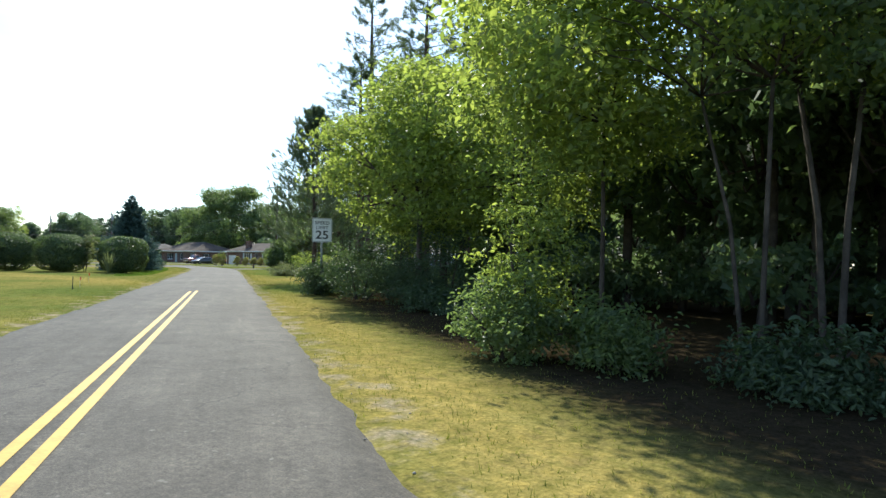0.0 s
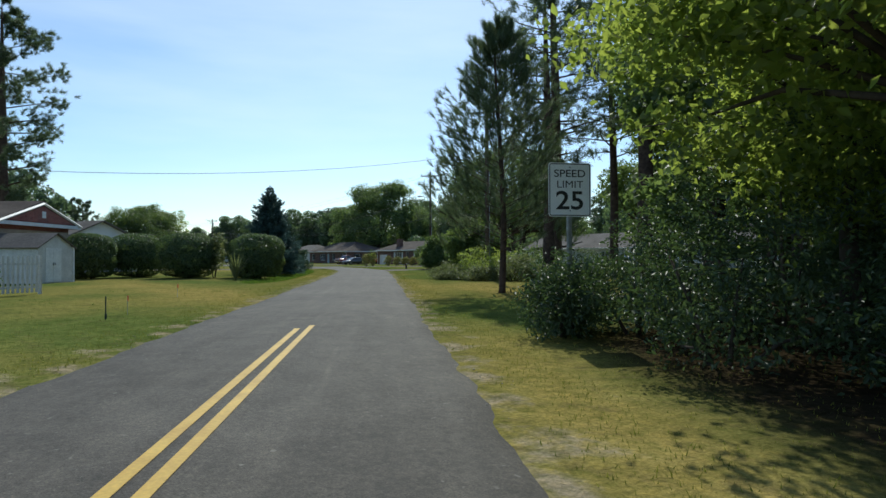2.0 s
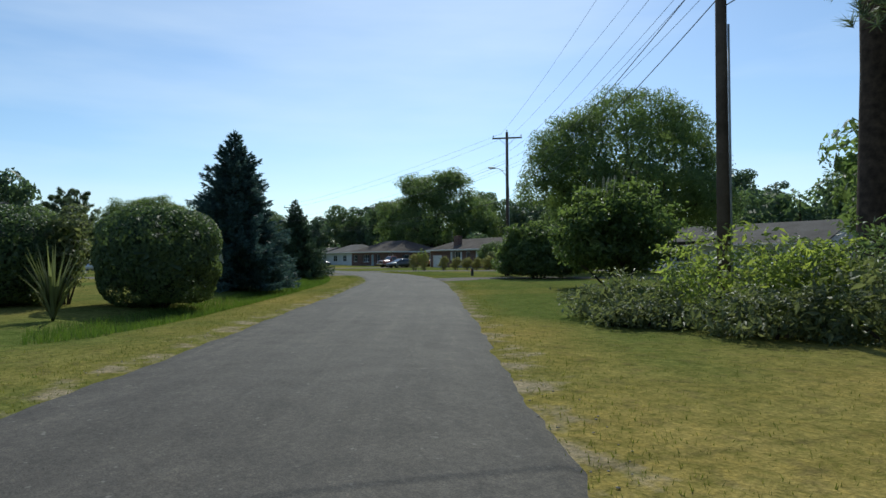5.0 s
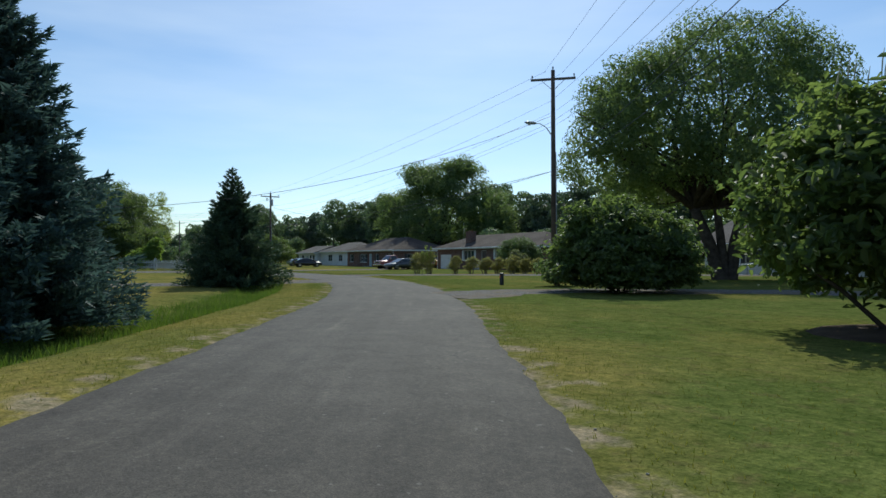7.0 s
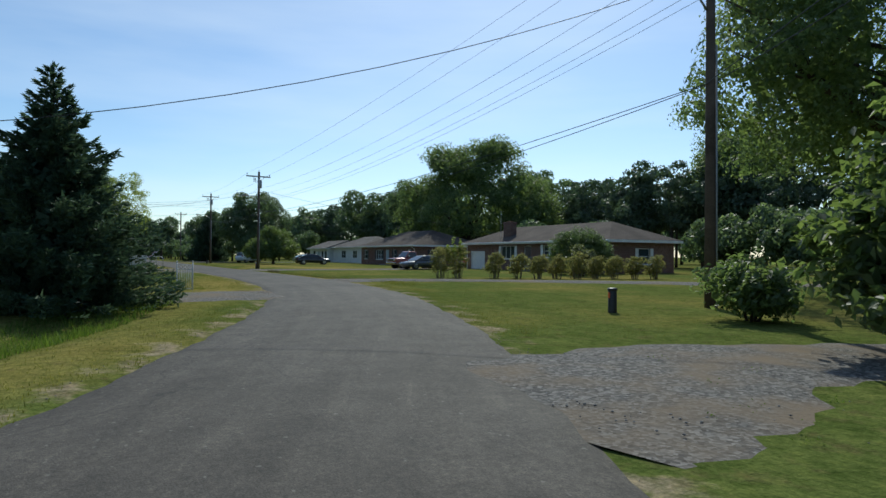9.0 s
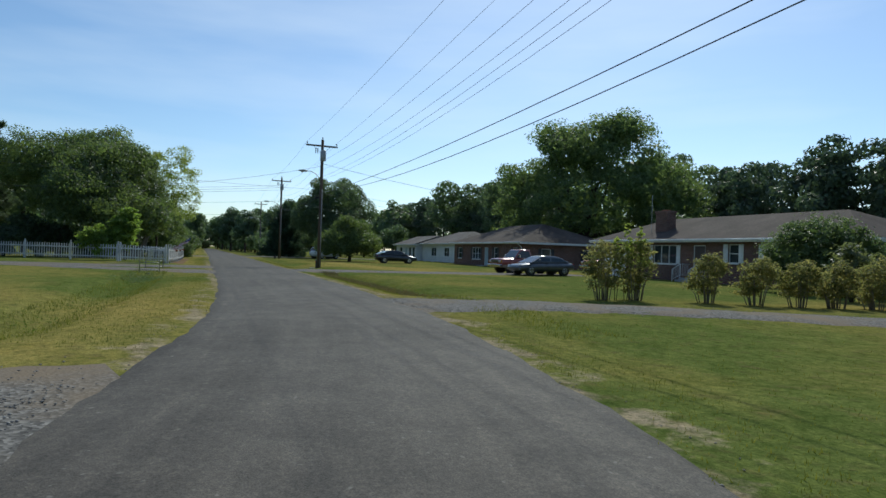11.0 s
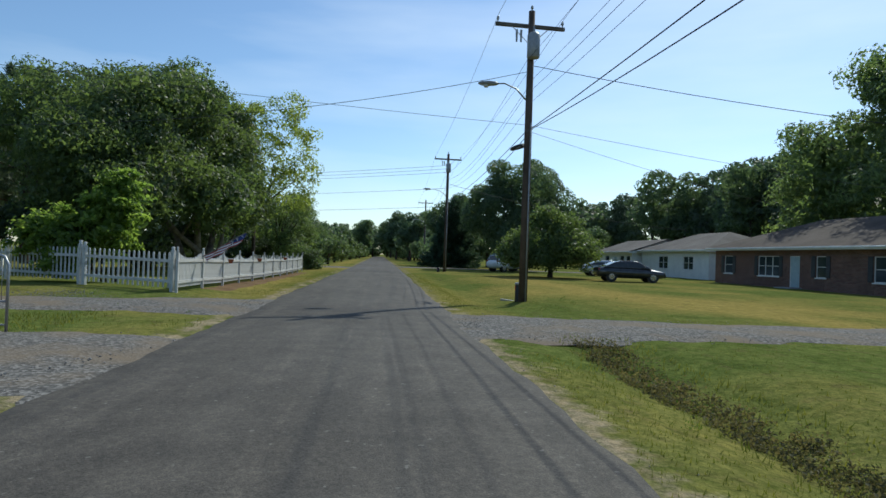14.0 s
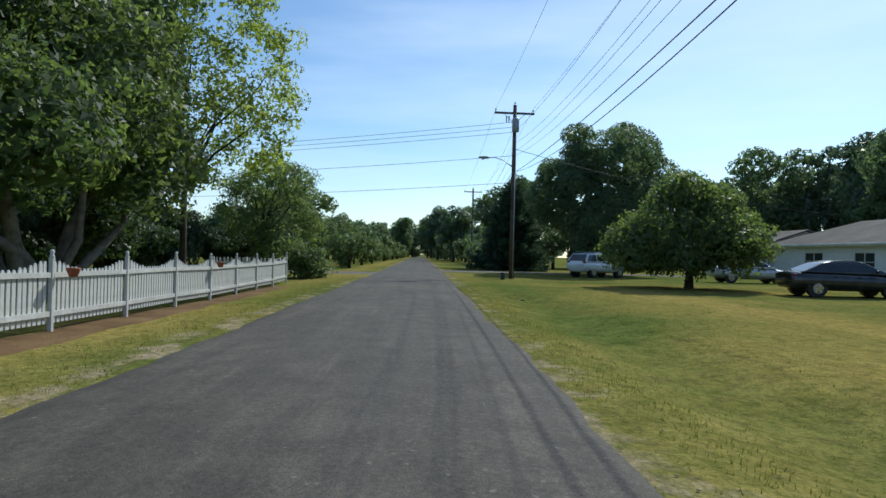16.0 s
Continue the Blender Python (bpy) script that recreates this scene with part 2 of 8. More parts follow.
    l.new(noise_tex(n, l, cv.outputs[0], 1.0, 4, 0.6).outputs["Fac"], scuff.inputs["Fac"])
    c = mix(n, l, "MULTIPLY", 1.0, c, scuff.outputs["Color"])
    # thin cracks
    vo = n.new("ShaderNodeTexVoronoi")
    vo.feature = "DISTANCE_TO_EDGE"
    vo.inputs["Scale"].default_value = 0.45
    warp = n.new("ShaderNodeVectorMath")
    warp.operation = "ADD"
    l.new(co, warp.inputs[0])
    l.new(noise_tex(n, l, co, 1.3, 4).outputs["Color"], warp.inputs[1])
    l.new(warp.outputs["Vector"], vo.inputs["Vector"])
    cr = ramp(n, [(0.0, (1, 1, 1)), (0.008, (0, 0, 0))])
    l.new(vo.outputs["Distance"], cr.inputs["Fac"])
    patchy = ramp(n, [(0.5, (0, 0, 0)), (0.62, (0.7, 0.7, 0.7))])
    l.new(noise_tex(n, l, co, 0.12, 3).outputs["Fac"], patchy.inputs["Fac"])
    cf = mix(n, l, "MULTIPLY", 1.0, cr.outputs["Color"], patchy.outputs["Color"])
    c = mix(n, l, "MIX", cf, c, (0.035, 0.034, 0.033))
    l.new(c, bs.inputs["Base Color"])
    bs.inputs["Roughness"].default_value = 0.82
    bs.inputs["Specular IOR Level"].default_value = 0.18
    bumped(n, l, bs, fine.outputs["Fac"], 0.5, 0.01)
    return m


ASPHALT = asphalt()


def lawn():
    """Mown grass: green, with straw-yellow dry areas, clover and bare spots; 'cover' says how dry, 'bare' how sandy."""
    m, n, l, bs = shader("lawn")
    co = n.new("ShaderNodeTexCoord").outputs["Object"]
    dry, bare = n.new("ShaderNodeAttribute"), n.new("ShaderNodeAttribute")
    dry.attribute_name, bare.attribute_name = "dry", "bare"
    big, mid, fine = noise_tex(n, l, co, 0.16, 5), noise_tex(n, l, co, 1.4, 6, 0.65), noise_tex(n, l, co, 26, 4, 0.7)
    green = ramp(n, [(0.25, (0.074, 0.104, 0.027)), (0.75, (0.170, 0.196, 0.060))])
    l.new(mid.outputs["Fac"], green.inputs["Fac"])
    straw = ramp(n, [(0.25, (0.245, 0.196, 0.060)), (0.75, (0.365, 0.288, 0.102))])
    l.new(mid.outputs["Fac"], straw.inputs["Fac"])
    a = n.new("ShaderNodeMath")
    a.operation = "MULTIPLY_ADD"
    l.new(big.outputs["Fac"], a.inputs[0])
    a.inputs[1].default_value = 1.9
    a.inputs[2].default_value = -0.95
    b = n.new("ShaderNodeMath")
    b.operation = "ADD"
    b.use_clamp = True
    l.new(a.outputs[0], b.inputs[0])
    l.new(dry.outputs["Fac"], b.inputs[1])
    c = mix(n, l, "MIX", b.outputs[0], green.outputs["Color"], straw.outputs["Color"])
    sand = ramp(n, [(0.3, (0.22, 0.178, 0.118)), (0.7, (0.37, 0.305, 0.215))])
    l.new(mid.outputs["Fac"], sand.inputs["Fac"])
    d = n.new("ShaderNodeMath")
    d.operation = "MULTIPLY_ADD"
    l.new(mid.outputs["Fac"], d.inputs[0])
    d.inputs[1].default_value = 2.4
    d.inputs[2].default_value = -1.7
    e = n.new("ShaderNodeMath")
    e.operation = "ADD"
    l.new(d.outputs[0], e.inputs[0])
    l.new(bare.outputs["Fac"], e.inputs[1])
    f = n.new("ShaderNodeMapRange")
    f.inputs["From Min"].default_value, f.inputs["From Max"].default_value = 0.0, 0.35
    l.new(e.outputs[0], f.inputs["Value"])
    c = mix(n, l, "MIX", f.outputs["Result"], c, sand.outputs["Color"])
    # brown thatch showing between the tufts
    thatch = ramp(n, [(0.52, (0, 0, 0)), (0.68, (0.6, 0.6, 0.6))])
    l.new(noise_tex(n, l, co, 2.6, 6, 0.7).outputs["Fac"], thatch.inputs["Fac"])
    c = mix(n, l, "MIX", thatch.outputs["Color"], c, (0.135, 0.108, 0.055))
    # leaf mould mixed in near black, so its colour holds the wood's shade too
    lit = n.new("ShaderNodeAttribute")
    lit.attribute_name = "litter_shade"
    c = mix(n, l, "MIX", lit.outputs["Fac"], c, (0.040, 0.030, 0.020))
    g = ramp(n, [(0.25, (0.55, 0.58, 0.5)), (0.75, (1.35, 1.32, 1.25))])
    l.new(fine.outputs["Fac"], g.inputs["Fac"])
    tuft = noise_tex(n, l, co, 6.0, 5, 0.7)
    g2 = ramp(n, [(0.32, (0.58, 0.66, 0.55)), (0.52, (1.0, 1.0, 1.0)), (0.7, (1.28, 1.22, 1.1))])
    l.new(tuft.outputs["Fac"], g2.inputs["Fac"])
    c = mix(n, l, "MULTIPLY", 1.0, c, g2.outputs["Color"])
    l.new(mix(n, l, "MULTIPLY", 1.0, c, g.outputs["Color"]), bs.inputs["Base Color"])
    bs.inputs["Roughness"].default_value = 1.0
    bs.inputs["Specular IOR Level"].default_value = 0.0
    bumped(n, l, bs, tuft.outputs["Fac"], 0.8, 0.06)
    return m


LAWN = lawn()


def gravel():
    m, n, l, bs = shader("gravel")
    co = n.new("ShaderNodeTexCoord").outputs["Object"]
    vo = n.new("ShaderNodeTexVoronoi")
    vo.inputs["Scale"].default_value = 27
    l.new(co, vo.inputs["Vector"])
    r = ramp(n, [(0.0, (0.058, 0.055, 0.052)), (0.5, (0.140, 0.132, 0.120)), (1.0, (0.31, 0.292, 0.265))])
    l.new(vo.outputs["Color"], r.inputs["Fac"])
    big = ramp(n, [(0.46, (0, 0, 0)), (0.66, (1, 1, 1))])
    l.new(noise_tex(n, l, co, 0.55, 5, 0.6).outputs["Fac"], big.inputs["Fac"])
    c = mix(n, l, "MIX", big.outputs["Color"], r.outputs["Color"], (0.20, 0.158, 0.112))
    l.new(c, bs.inputs["Base Color"])
    bs.inputs["Roughness"].default_value = 1.0
    bs.inputs["Specular IOR Level"].default_value = 0.1
    bumped(n, l, bs, vo.outputs["Distance"], 0.6, 0.012)
    return m


GRAVEL = gravel()


def bricks(name, dark, light):
    m, n, l, bs = shader(name)
    co = n.new("ShaderNodeTexCoord").outputs["Object"]
    sep, comb = n.new("ShaderNodeSeparateXYZ"), n.new("ShaderNodeCombineXYZ")
    l.new(co, sep.inputs[0])
    s = n.new("ShaderNodeMath")
    s.operation = "ADD"
    l.new(sep.outputs["X"], s.inputs[0])
    l.new(sep.outputs["Y"], s.inputs[1])
    l.new(s.outputs[0], comb.inputs["X"])
    l.new(sep.outputs["Z"], comb.inputs["Y"])
    br = n.new("ShaderNodeTexBrick")
    for key, val in (("Scale", 1.0), ("Brick Width", 0.21), ("Row Height", 0.075), ("Mortar Size", 0.006), ("Bias", 0.0)):
        br.inputs[key].default_value = val
    br.inputs["Color1"].default_value, br.inputs["Color2"].default_value = (*dark, 1), (*light, 1)
    br.inputs["Mortar"].default_value = (0.27, 0.24, 0.21, 1)
    l.new(comb.outputs[0], br.inputs["Vector"])
    st = ramp(n, [(0.3, (0.75, 0.75, 0.75)), (0.7, (1.15, 1.12, 1.1))])
    l.new(noise_tex(n, l, co, 0.9, 5).outputs["Fac"], st.inputs["Fac"])
    l.new(mix(n, l, "MULTIPLY", 1.0, br.outputs["Color"], st.outputs["Color"]), bs.inputs["Base Color"])
    bs.inputs["Roughness"].default_value = 0.88
    bumped(n, l, bs, br.outputs["Fac"], -0.4, 0.008)
    return m


BRICK = bricks("red_brown_brick", (0.088, 0.038, 0.028), (0.18, 0.082, 0.058))
BRICK_RED = bricks("red_brick", (0.20, 0.045, 0.035), (0.31, 0.085, 0.06))


def shingles(name, dark, light):
    m, n, l, bs = shader(name)
    co = n.new("ShaderNodeTexCoord").outputs["Object"]
    sep = n.new("ShaderNodeSeparateXYZ")
    l.new(co, sep.inputs[0])
    wv = n.new("ShaderNodeMath")
    wv.operation = "MULTIPLY"
    wv.inputs[1].default_value = 16.0
    l.new(sep.outputs["Z"], wv.inputs[0])
    fr = n.new("ShaderNodeMath")
    fr.operation = "FRACT"
    l.new(wv.outputs[0], fr.inputs[0])
    big, fine = noise_tex(n, l, co, 0.5, 5), noise_tex(n, l, co, 9, 4)
    r = ramp(n, [(0.3, dark), (0.7, light)])
    l.new(big.outputs["Fac"], r.inputs["Fac"])
    r2 = ramp(n, [(0.3, (0.75, 0.75, 0.75)), (0.7, (1.2, 1.2, 1.2))])
    l.new(fine.outputs["Fac"], r2.inputs["Fac"])
    l.new(mix(n, l, "MULTIPLY", 1.0, r.outputs["Color"], r2.outputs["Color"]), bs.inputs["Base Color"])
    bs.inputs["Roughness"].default_value = 0.9
    bs.inputs["Specular IOR Level"].default_value = 0.12
    bumped(n, l, bs, fr.outputs[0], 0.6, 0.012)
    return m


ROOF_BROWN = shingles("brown_shingles", (0.060, 0.047, 0.040), (0.115, 0.092, 0.078))
ROOF_GREY = shingles("grey_shingles", (0.10, 0.088, 0.08), (0.17, 0.155, 0.142))


# ------------------------------------------------------------ geometry helpers
class Geo:
    def __init__(self):
        self.v, self.f = [], []

    def add(self, verts, faces):
        k = len(self.v)
        self.v += [tuple(p) for p in verts]
        self.f += [tuple(i + k for i in q) for q in faces]
        return self

    def box(self, x0, y0, z0, x1, y1, z1, b=0.0):
        """A box with edges chamfered by b."""
        if b <= 0:
            v = [(x, y, z) for z in (z0, z1) for y in (y0, y1) for x in (x0, x1)]
            return self.add(v, [(0, 2, 3, 1), (4, 5, 7, 6), (0, 1, 5, 4), (2, 6, 7, 3), (0, 4, 6, 2), (1, 3, 7, 5)])
        bm = bmesh.new()
        bmesh.ops.create_cube(bm, size=1, matrix=Matrix.LocRotScale(((x0 + x1) / 2, (y0 + y1) / 2, (z0 + z1) / 2), None, (x1 - x0, y1 - y0, z1 - z0)))
        bmesh.ops.bevel(bm, geom=bm.edges[:], offset=b, segments=2, affect="EDGES", profile=0.6)
        bm.verts.index_update()
        self.add([p.co[:] for p in bm.verts], [[p.index for p in q.verts] for q in bm.faces])
        bm.free()
        return self

    def tube(self, pts, radii, n=8, cap=True):
        pts = [Vector(p) for p in pts]
        k0 = len(self.v)
        side = None
        for i, p in enumerate(pts):
            d = (pts[min(i + 1, len(pts) - 1)] - pts[max(i - 1, 0)]).normalized()
            if side is None:
                side = d.cross(Vector((0.31, 0.87, 0.11))).normalized() if abs(d.z) > 0.5 else d.cross(Vector((0, 0, 1))).normalized()
            side = (side - d * side.dot(d)).normalized()
            up = d.cross(side)
            r = radii[i] if isinstance(radii, (list, tuple)) else radii
            for j in range(n):
                a = 2 * math.pi * j / n
                self.v.append(tuple(p + (side * math.cos(a) + up * math.sin(a)) * r))
        for i in range(len(pts) - 1):
            for j in range(n):
                a, b = k0 + i * n + j, k0 + i * n + (j + 1) % n
                self.f.append((a, b, b + n, a + n))
        if cap:
            self.f.append(tuple(k0 + j for j in reversed(range(n))))
            e = k0 + (len(pts) - 1) * n
            self.f.append(tuple(e + j for j in range(n)))
        return self

    def prism(self, outline, y0, y1):
        """An outline in x, z drawn along y."""
        n = len(outline)
        v = [(x, y0, z) for x, z in outline] + [(x, y1, z) for x, z in outline]
        f = [tuple(range(n)), tuple(reversed(range(n, 2 * n)))] + [(i, i + n, (i + 1) % n + n, (i + 1) % n) for i in range(n)]
        return self.add(v, f)

    def loft(self, rings, cap=True):
        n = len(rings[0])
        v = [p for r in rings for p in r]
        f = [(i * n + j, i * n + (j + 1) % n, (i + 1) * n + (j + 1) % n, (i + 1) * n + j) for i in range(len(rings) - 1) for j in range(n)]
        if cap:
            f += [tuple(reversed(range(n))), tuple((len(rings) - 1) * n + j for j in range(n))]
        return self.add(v, f)

    def moved(self, m):
        self.v = [tuple(m @ Vector(p)) for p in self.v]
        return self


def mesh_of(name, geo, material, smooth=False):
    me = bpy.data.meshes.new(name)
    me.from_pydata(geo.v, [], geo.f)
    me.materials.append(material)
    if smooth:
        me.polygons.foreach_set("use_smooth", [True] * len(me.polygons))
    me.update()
    return me


def mesh_np(name, verts, faces, material):
    """A mesh from arrays: verts (n, 3), faces (m, 3 or 4)."""
    me = bpy.data.meshes.new(name)
    m, k = faces.shape
    me.vertices.add(len(verts))
    me.vertices.foreach_set("co", np.ascontiguousarray(verts, dtype=np.float32).ravel())
    me.loops.add(m * k)
    me.loops.foreach_set("vertex_index", np.ascontiguousarray(faces, dtype=np.int32).ravel())
    me.polygons.add(m)
    me.polygons.foreach_set("loop_start", np.arange(0, m * k, k, dtype=np.int32))
    me.update(calc_edges=True)
    me.materials.append(material)
    return me


def part(name, geo, material, parent, label="", smooth=False):
    me = geo if isinstance(geo, bpy.types.Mesh) else mesh_of(name, geo, material, smooth)
    ob = new(name, me)
    ob.parent = parent
    return tagged(ob, label)


def thing(name, label, category, x=0.0, y=0.0, z=0.0, turn=0.0, group="", kind=""):
    ob = new(name)
    ob.empty_display_size = 0.2
    ob.matrix_world = pose(x, y, z, 0, 0, turn)
    return tagged(ob, label, category, group, kind)


def solid(name, geo, material, label, category="", kind="", group="", smooth=False):
    me = geo if isinstance(geo, bpy.types.Mesh) else mesh_of(name, geo, material, smooth)
    return tagged(new(name, me), label, category, group, kind)


# ------------------------------------------------------------ the street's line and the lie of the land
LINE = [(60, -38.5), (30, -20.0), (-14.2, 7.35), (-40, 23.3), (-53, 31.3), (-60, 35.5), (-66, 38.9), (-72.9, 42.1), (-79.6, 44.4),
        (-84.6, 45.6), (-89.8, 46.3), (-98, 46.75), (-112, 46.85), (-135, 47.0), (-165, 47.25), (-230, 47.5), (-420, 48.0)]
HALF = 2.36


def smooth_line(pts, step=1.0):
    p = np.array(pts, float)
    d = np.r_[0, np.cumsum(np.hypot(*np.diff(p, axis=0).T))]
    s = np.arange(0, d[-1], step)
    q = np.stack([np.interp(s, d, p[:, 0]), np.interp(s, d, p[:, 1])], 1)
    k = np.ones(9) / 9
    for _ in range(2):
        pad = np.vstack([np.repeat(q[:1], 4, 0), q, np.repeat(q[-1:], 4, 0)])
        q2 = np.stack([np.convolve(pad[:, i], k, "valid") for i in (0, 1)], 1)
        q2[0], q2[-1] = q[0], q[-1]
        q = q2
    return q


MID = smooth_line(LINE)
TAN = np.gradient(MID, axis=0)
TAN /= np.linalg.norm(TAN, axis=1)[:, None]
RIGHT = np.stack([TAN[:, 1], -TAN[:, 0]], 1)


def side_of(x, y):
    """Signed distance from the street's middle (right of the way is positive), and the place along it, for arrays."""
    x, y = np.atleast_1d(np.asarray(x, float)), np.atleast_1d(np.asarray(y, float))
    out, at = np.zeros(len(x)), np.zeros(len(x), int)
    for a in range(0, len(x), 20000):
        b = slice(a, a + 20000)
        dx, dy = x[b, None] - MID[None, :, 0], y[b, None] - MID[None, :, 1]
        k = np.argmin(dx * dx + dy * dy, 1)
        j = np.arange(len(k))
        out[b] = dx[j, k] * RIGHT[k, 0] + dy[j, k] * RIGHT[k, 1]
        far = np.hypot(dx[j, k], dy[j, k])
        out[b] = np.where(np.abs(out[b]) > 0.5, np.sign(out[b]) * far, out[b])
        at[b] = k
    return out, at


def wave(x, y):
    """Gentle unevenness."""
    return (np.sin(x * 0.61 + 1.3 * np.sin(y * 0.37)) * np.sin(y * 0.53 + 0.7 * np.sin(x * 0.41)) * 0.5
            + np.sin(x * 1.9 + y * 1.3) * np.sin(y * 2.3 - x * 0.9) * 0.25)


def bell(v, centre, width):
    return np.exp(-((v - centre) / width) ** 2)


def step01(v, a, b):
    t = np.clip((v - a) / (b - a), 0, 1)
    return t * t * (3 - 2 * t)


def land(x, y):
    """Height of the ground."""
    x, y = np.atleast_1d(np.asarray(x, float)), np.atleast_1d(np.asarray(y, float))
    s, _ = side_of(x, y)
    z = 0.03 * wave(x, y) * step01(np.abs(s), HALF, HALF + 2.5)
    # ditches along the street
    z -= 0.28 * bell(s, -5.6, 1.1) * step01(x, -78.5, -75) * step01(-x, 42, 50)
    z -= 0.25 * bell(s, -5.2, 0.9) * step01(x, -109.5, -106.5) * step01(-x, 86.5, 89)
    z -= 0.30 * bell(s, 4.2, 0.8) * step01(x, -115, -112.5) * step01(-x, 95.2, 97.2)
    z -= 0.22 * bell(s, 4.3, 0.9) * step01(x, -143.5, -142.2) * step01(-x, 120, 124)
    z -= 0.05 * bell(s, -4.9, 1.6) * step01(x, -150, -146) * step01(-x, 124, 128)
    z += 0.15 * step01(-s, 3.6, 6.0) * step01(-x, 119.0, 122.5) * step01(x, -140, -128)      # low rise under the garden fence
    z -= 0.09 * step01(HALF + 0.05 - np.abs(s), 0.0, 0.9)
    return z


def zat(x, y):
    return float(land(x, y)[0])


# ------------------------------------------------------------ ground
def spread(a, b, step, far):
    core = np.arange(a, b + step / 2, step)
    out = [b + step]
    while out[-1] < far:
        out.append(out[-1] + max(step, (out[-1] - b) * 0.35))
    low = [a - (v - b) for v in out]
    return np.r_[low[::-1], core, out]


gx, gy = spread(-176, 12, 0.6, 2600), spread(-6, 84, 0.6, 2600)
X, Y = np.meshgrid(gx, gy, indexing="xy")
xf, yf = X.ravel(), Y.ravel()
zf = land(xf, yf)
ny, nx = X.shape
ii = (np.arange(ny - 1)[:, None] * nx + np.arange(nx - 1)[None, :]).ravel()
ground_me = mesh_np("ground", np.stack([xf, yf, zf], 1), np.stack([ii, ii + 1, ii + nx + 1, ii + nx], 1), LAWN)
s_all, _ = side_of(xf, yf)
dry = 0.19 + 0.24 * bell(np.abs(s_all), 3.6, 1.3)
dry += 0.45 * wave(xf * 0.32 + 3, yf * 0.32) + 0.36 * wave(xf * 0.85, yf * 0.85 + 5)
dry -= 0.45 * bell(s_all, 4.2, 1.3) * step01(-xf, 18, 24) * step01(xf, -60, -44)
dry += 1.35 * np.exp(-(((xf + 32) / 8) ** 2 + ((yf - 25.5) / 4.5) ** 2))               # under the pines
dry += 0.50 * bell(s_all, 3.2, 0.8) * step01(xf, -24, -18)
dry += 1.0 * np.exp(-(((xf + 38) / 13) ** 2 + ((yf - 14.4) / 1.9) ** 2))              # lawn before the hedge
dry += 0.50 * np.exp(-(((xf + 92) / 14) ** 2 + ((yf - 35) / 6) ** 2))
dry += 0.55 * np.exp(-(((xf + 68) / 12) ** 2 + ((yf - 30) / 3.5) ** 2))
dry += 0.45 * bell(s_all, -4.6, 1.0) * step01(-xf, 122, 128)
dry += 0.35 * np.exp(-(((xf + 128) / 16) ** 2 + ((yf - 58) / 3.0) ** 2))
tx_ = np.interp(xf, [-152, -140, -126, -117], [56.5, 56.8, 57.6, 59.0])
dry += 0.75 * bell(yf, tx_, 0.9) * step01(xf, -156, -150) * step01(-xf, 116, 118)          # faint wheel track
dry += 0.30 * step01(-xf, 119, 124) * step01(xf, -156, -148) * step01(s_all, 4.5, 6.5) * step01(-s_all, -22, -17)
dry -= 0.45 * np.exp(-(((xf + 60) / 13) ** 2 + ((yf - 44) / 7) ** 2))
dry -= 0.35 * bell(s_all, -6.0, 1.2) * step01(-xf, 40, 48) + 0.25 * bell(s_all, 4.4, 0.8)
bare = 0.85 * bell(np.abs(s_all), HALF + 0.10, 0.40)
bare += 0.75 * np.exp(-(((xf + 27) / 3) ** 2 + ((yf - 24) / 2) ** 2)) * 0.6
litter_shade = step01(s_all, 3.7, 4.9) * step01(xf + 0.35 * yf, -14.5, -12.0) * step01(-s_all, -30, -14)       # leaf mould under the wood, its colour darkened for deep shade
for key, val in (("dry", dry), ("bare", bare), ("litter_shade", litter_shade)):
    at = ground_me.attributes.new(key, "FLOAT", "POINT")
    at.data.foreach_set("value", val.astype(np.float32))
ground_me.polygons.foreach_set("use_smooth", np.ones(len(ground_me.polygons), bool))
tagged(new("ground", ground_me), "mown lawn of green and straw-dry grass with shallow roadside ditches", "ground", kind="structure")


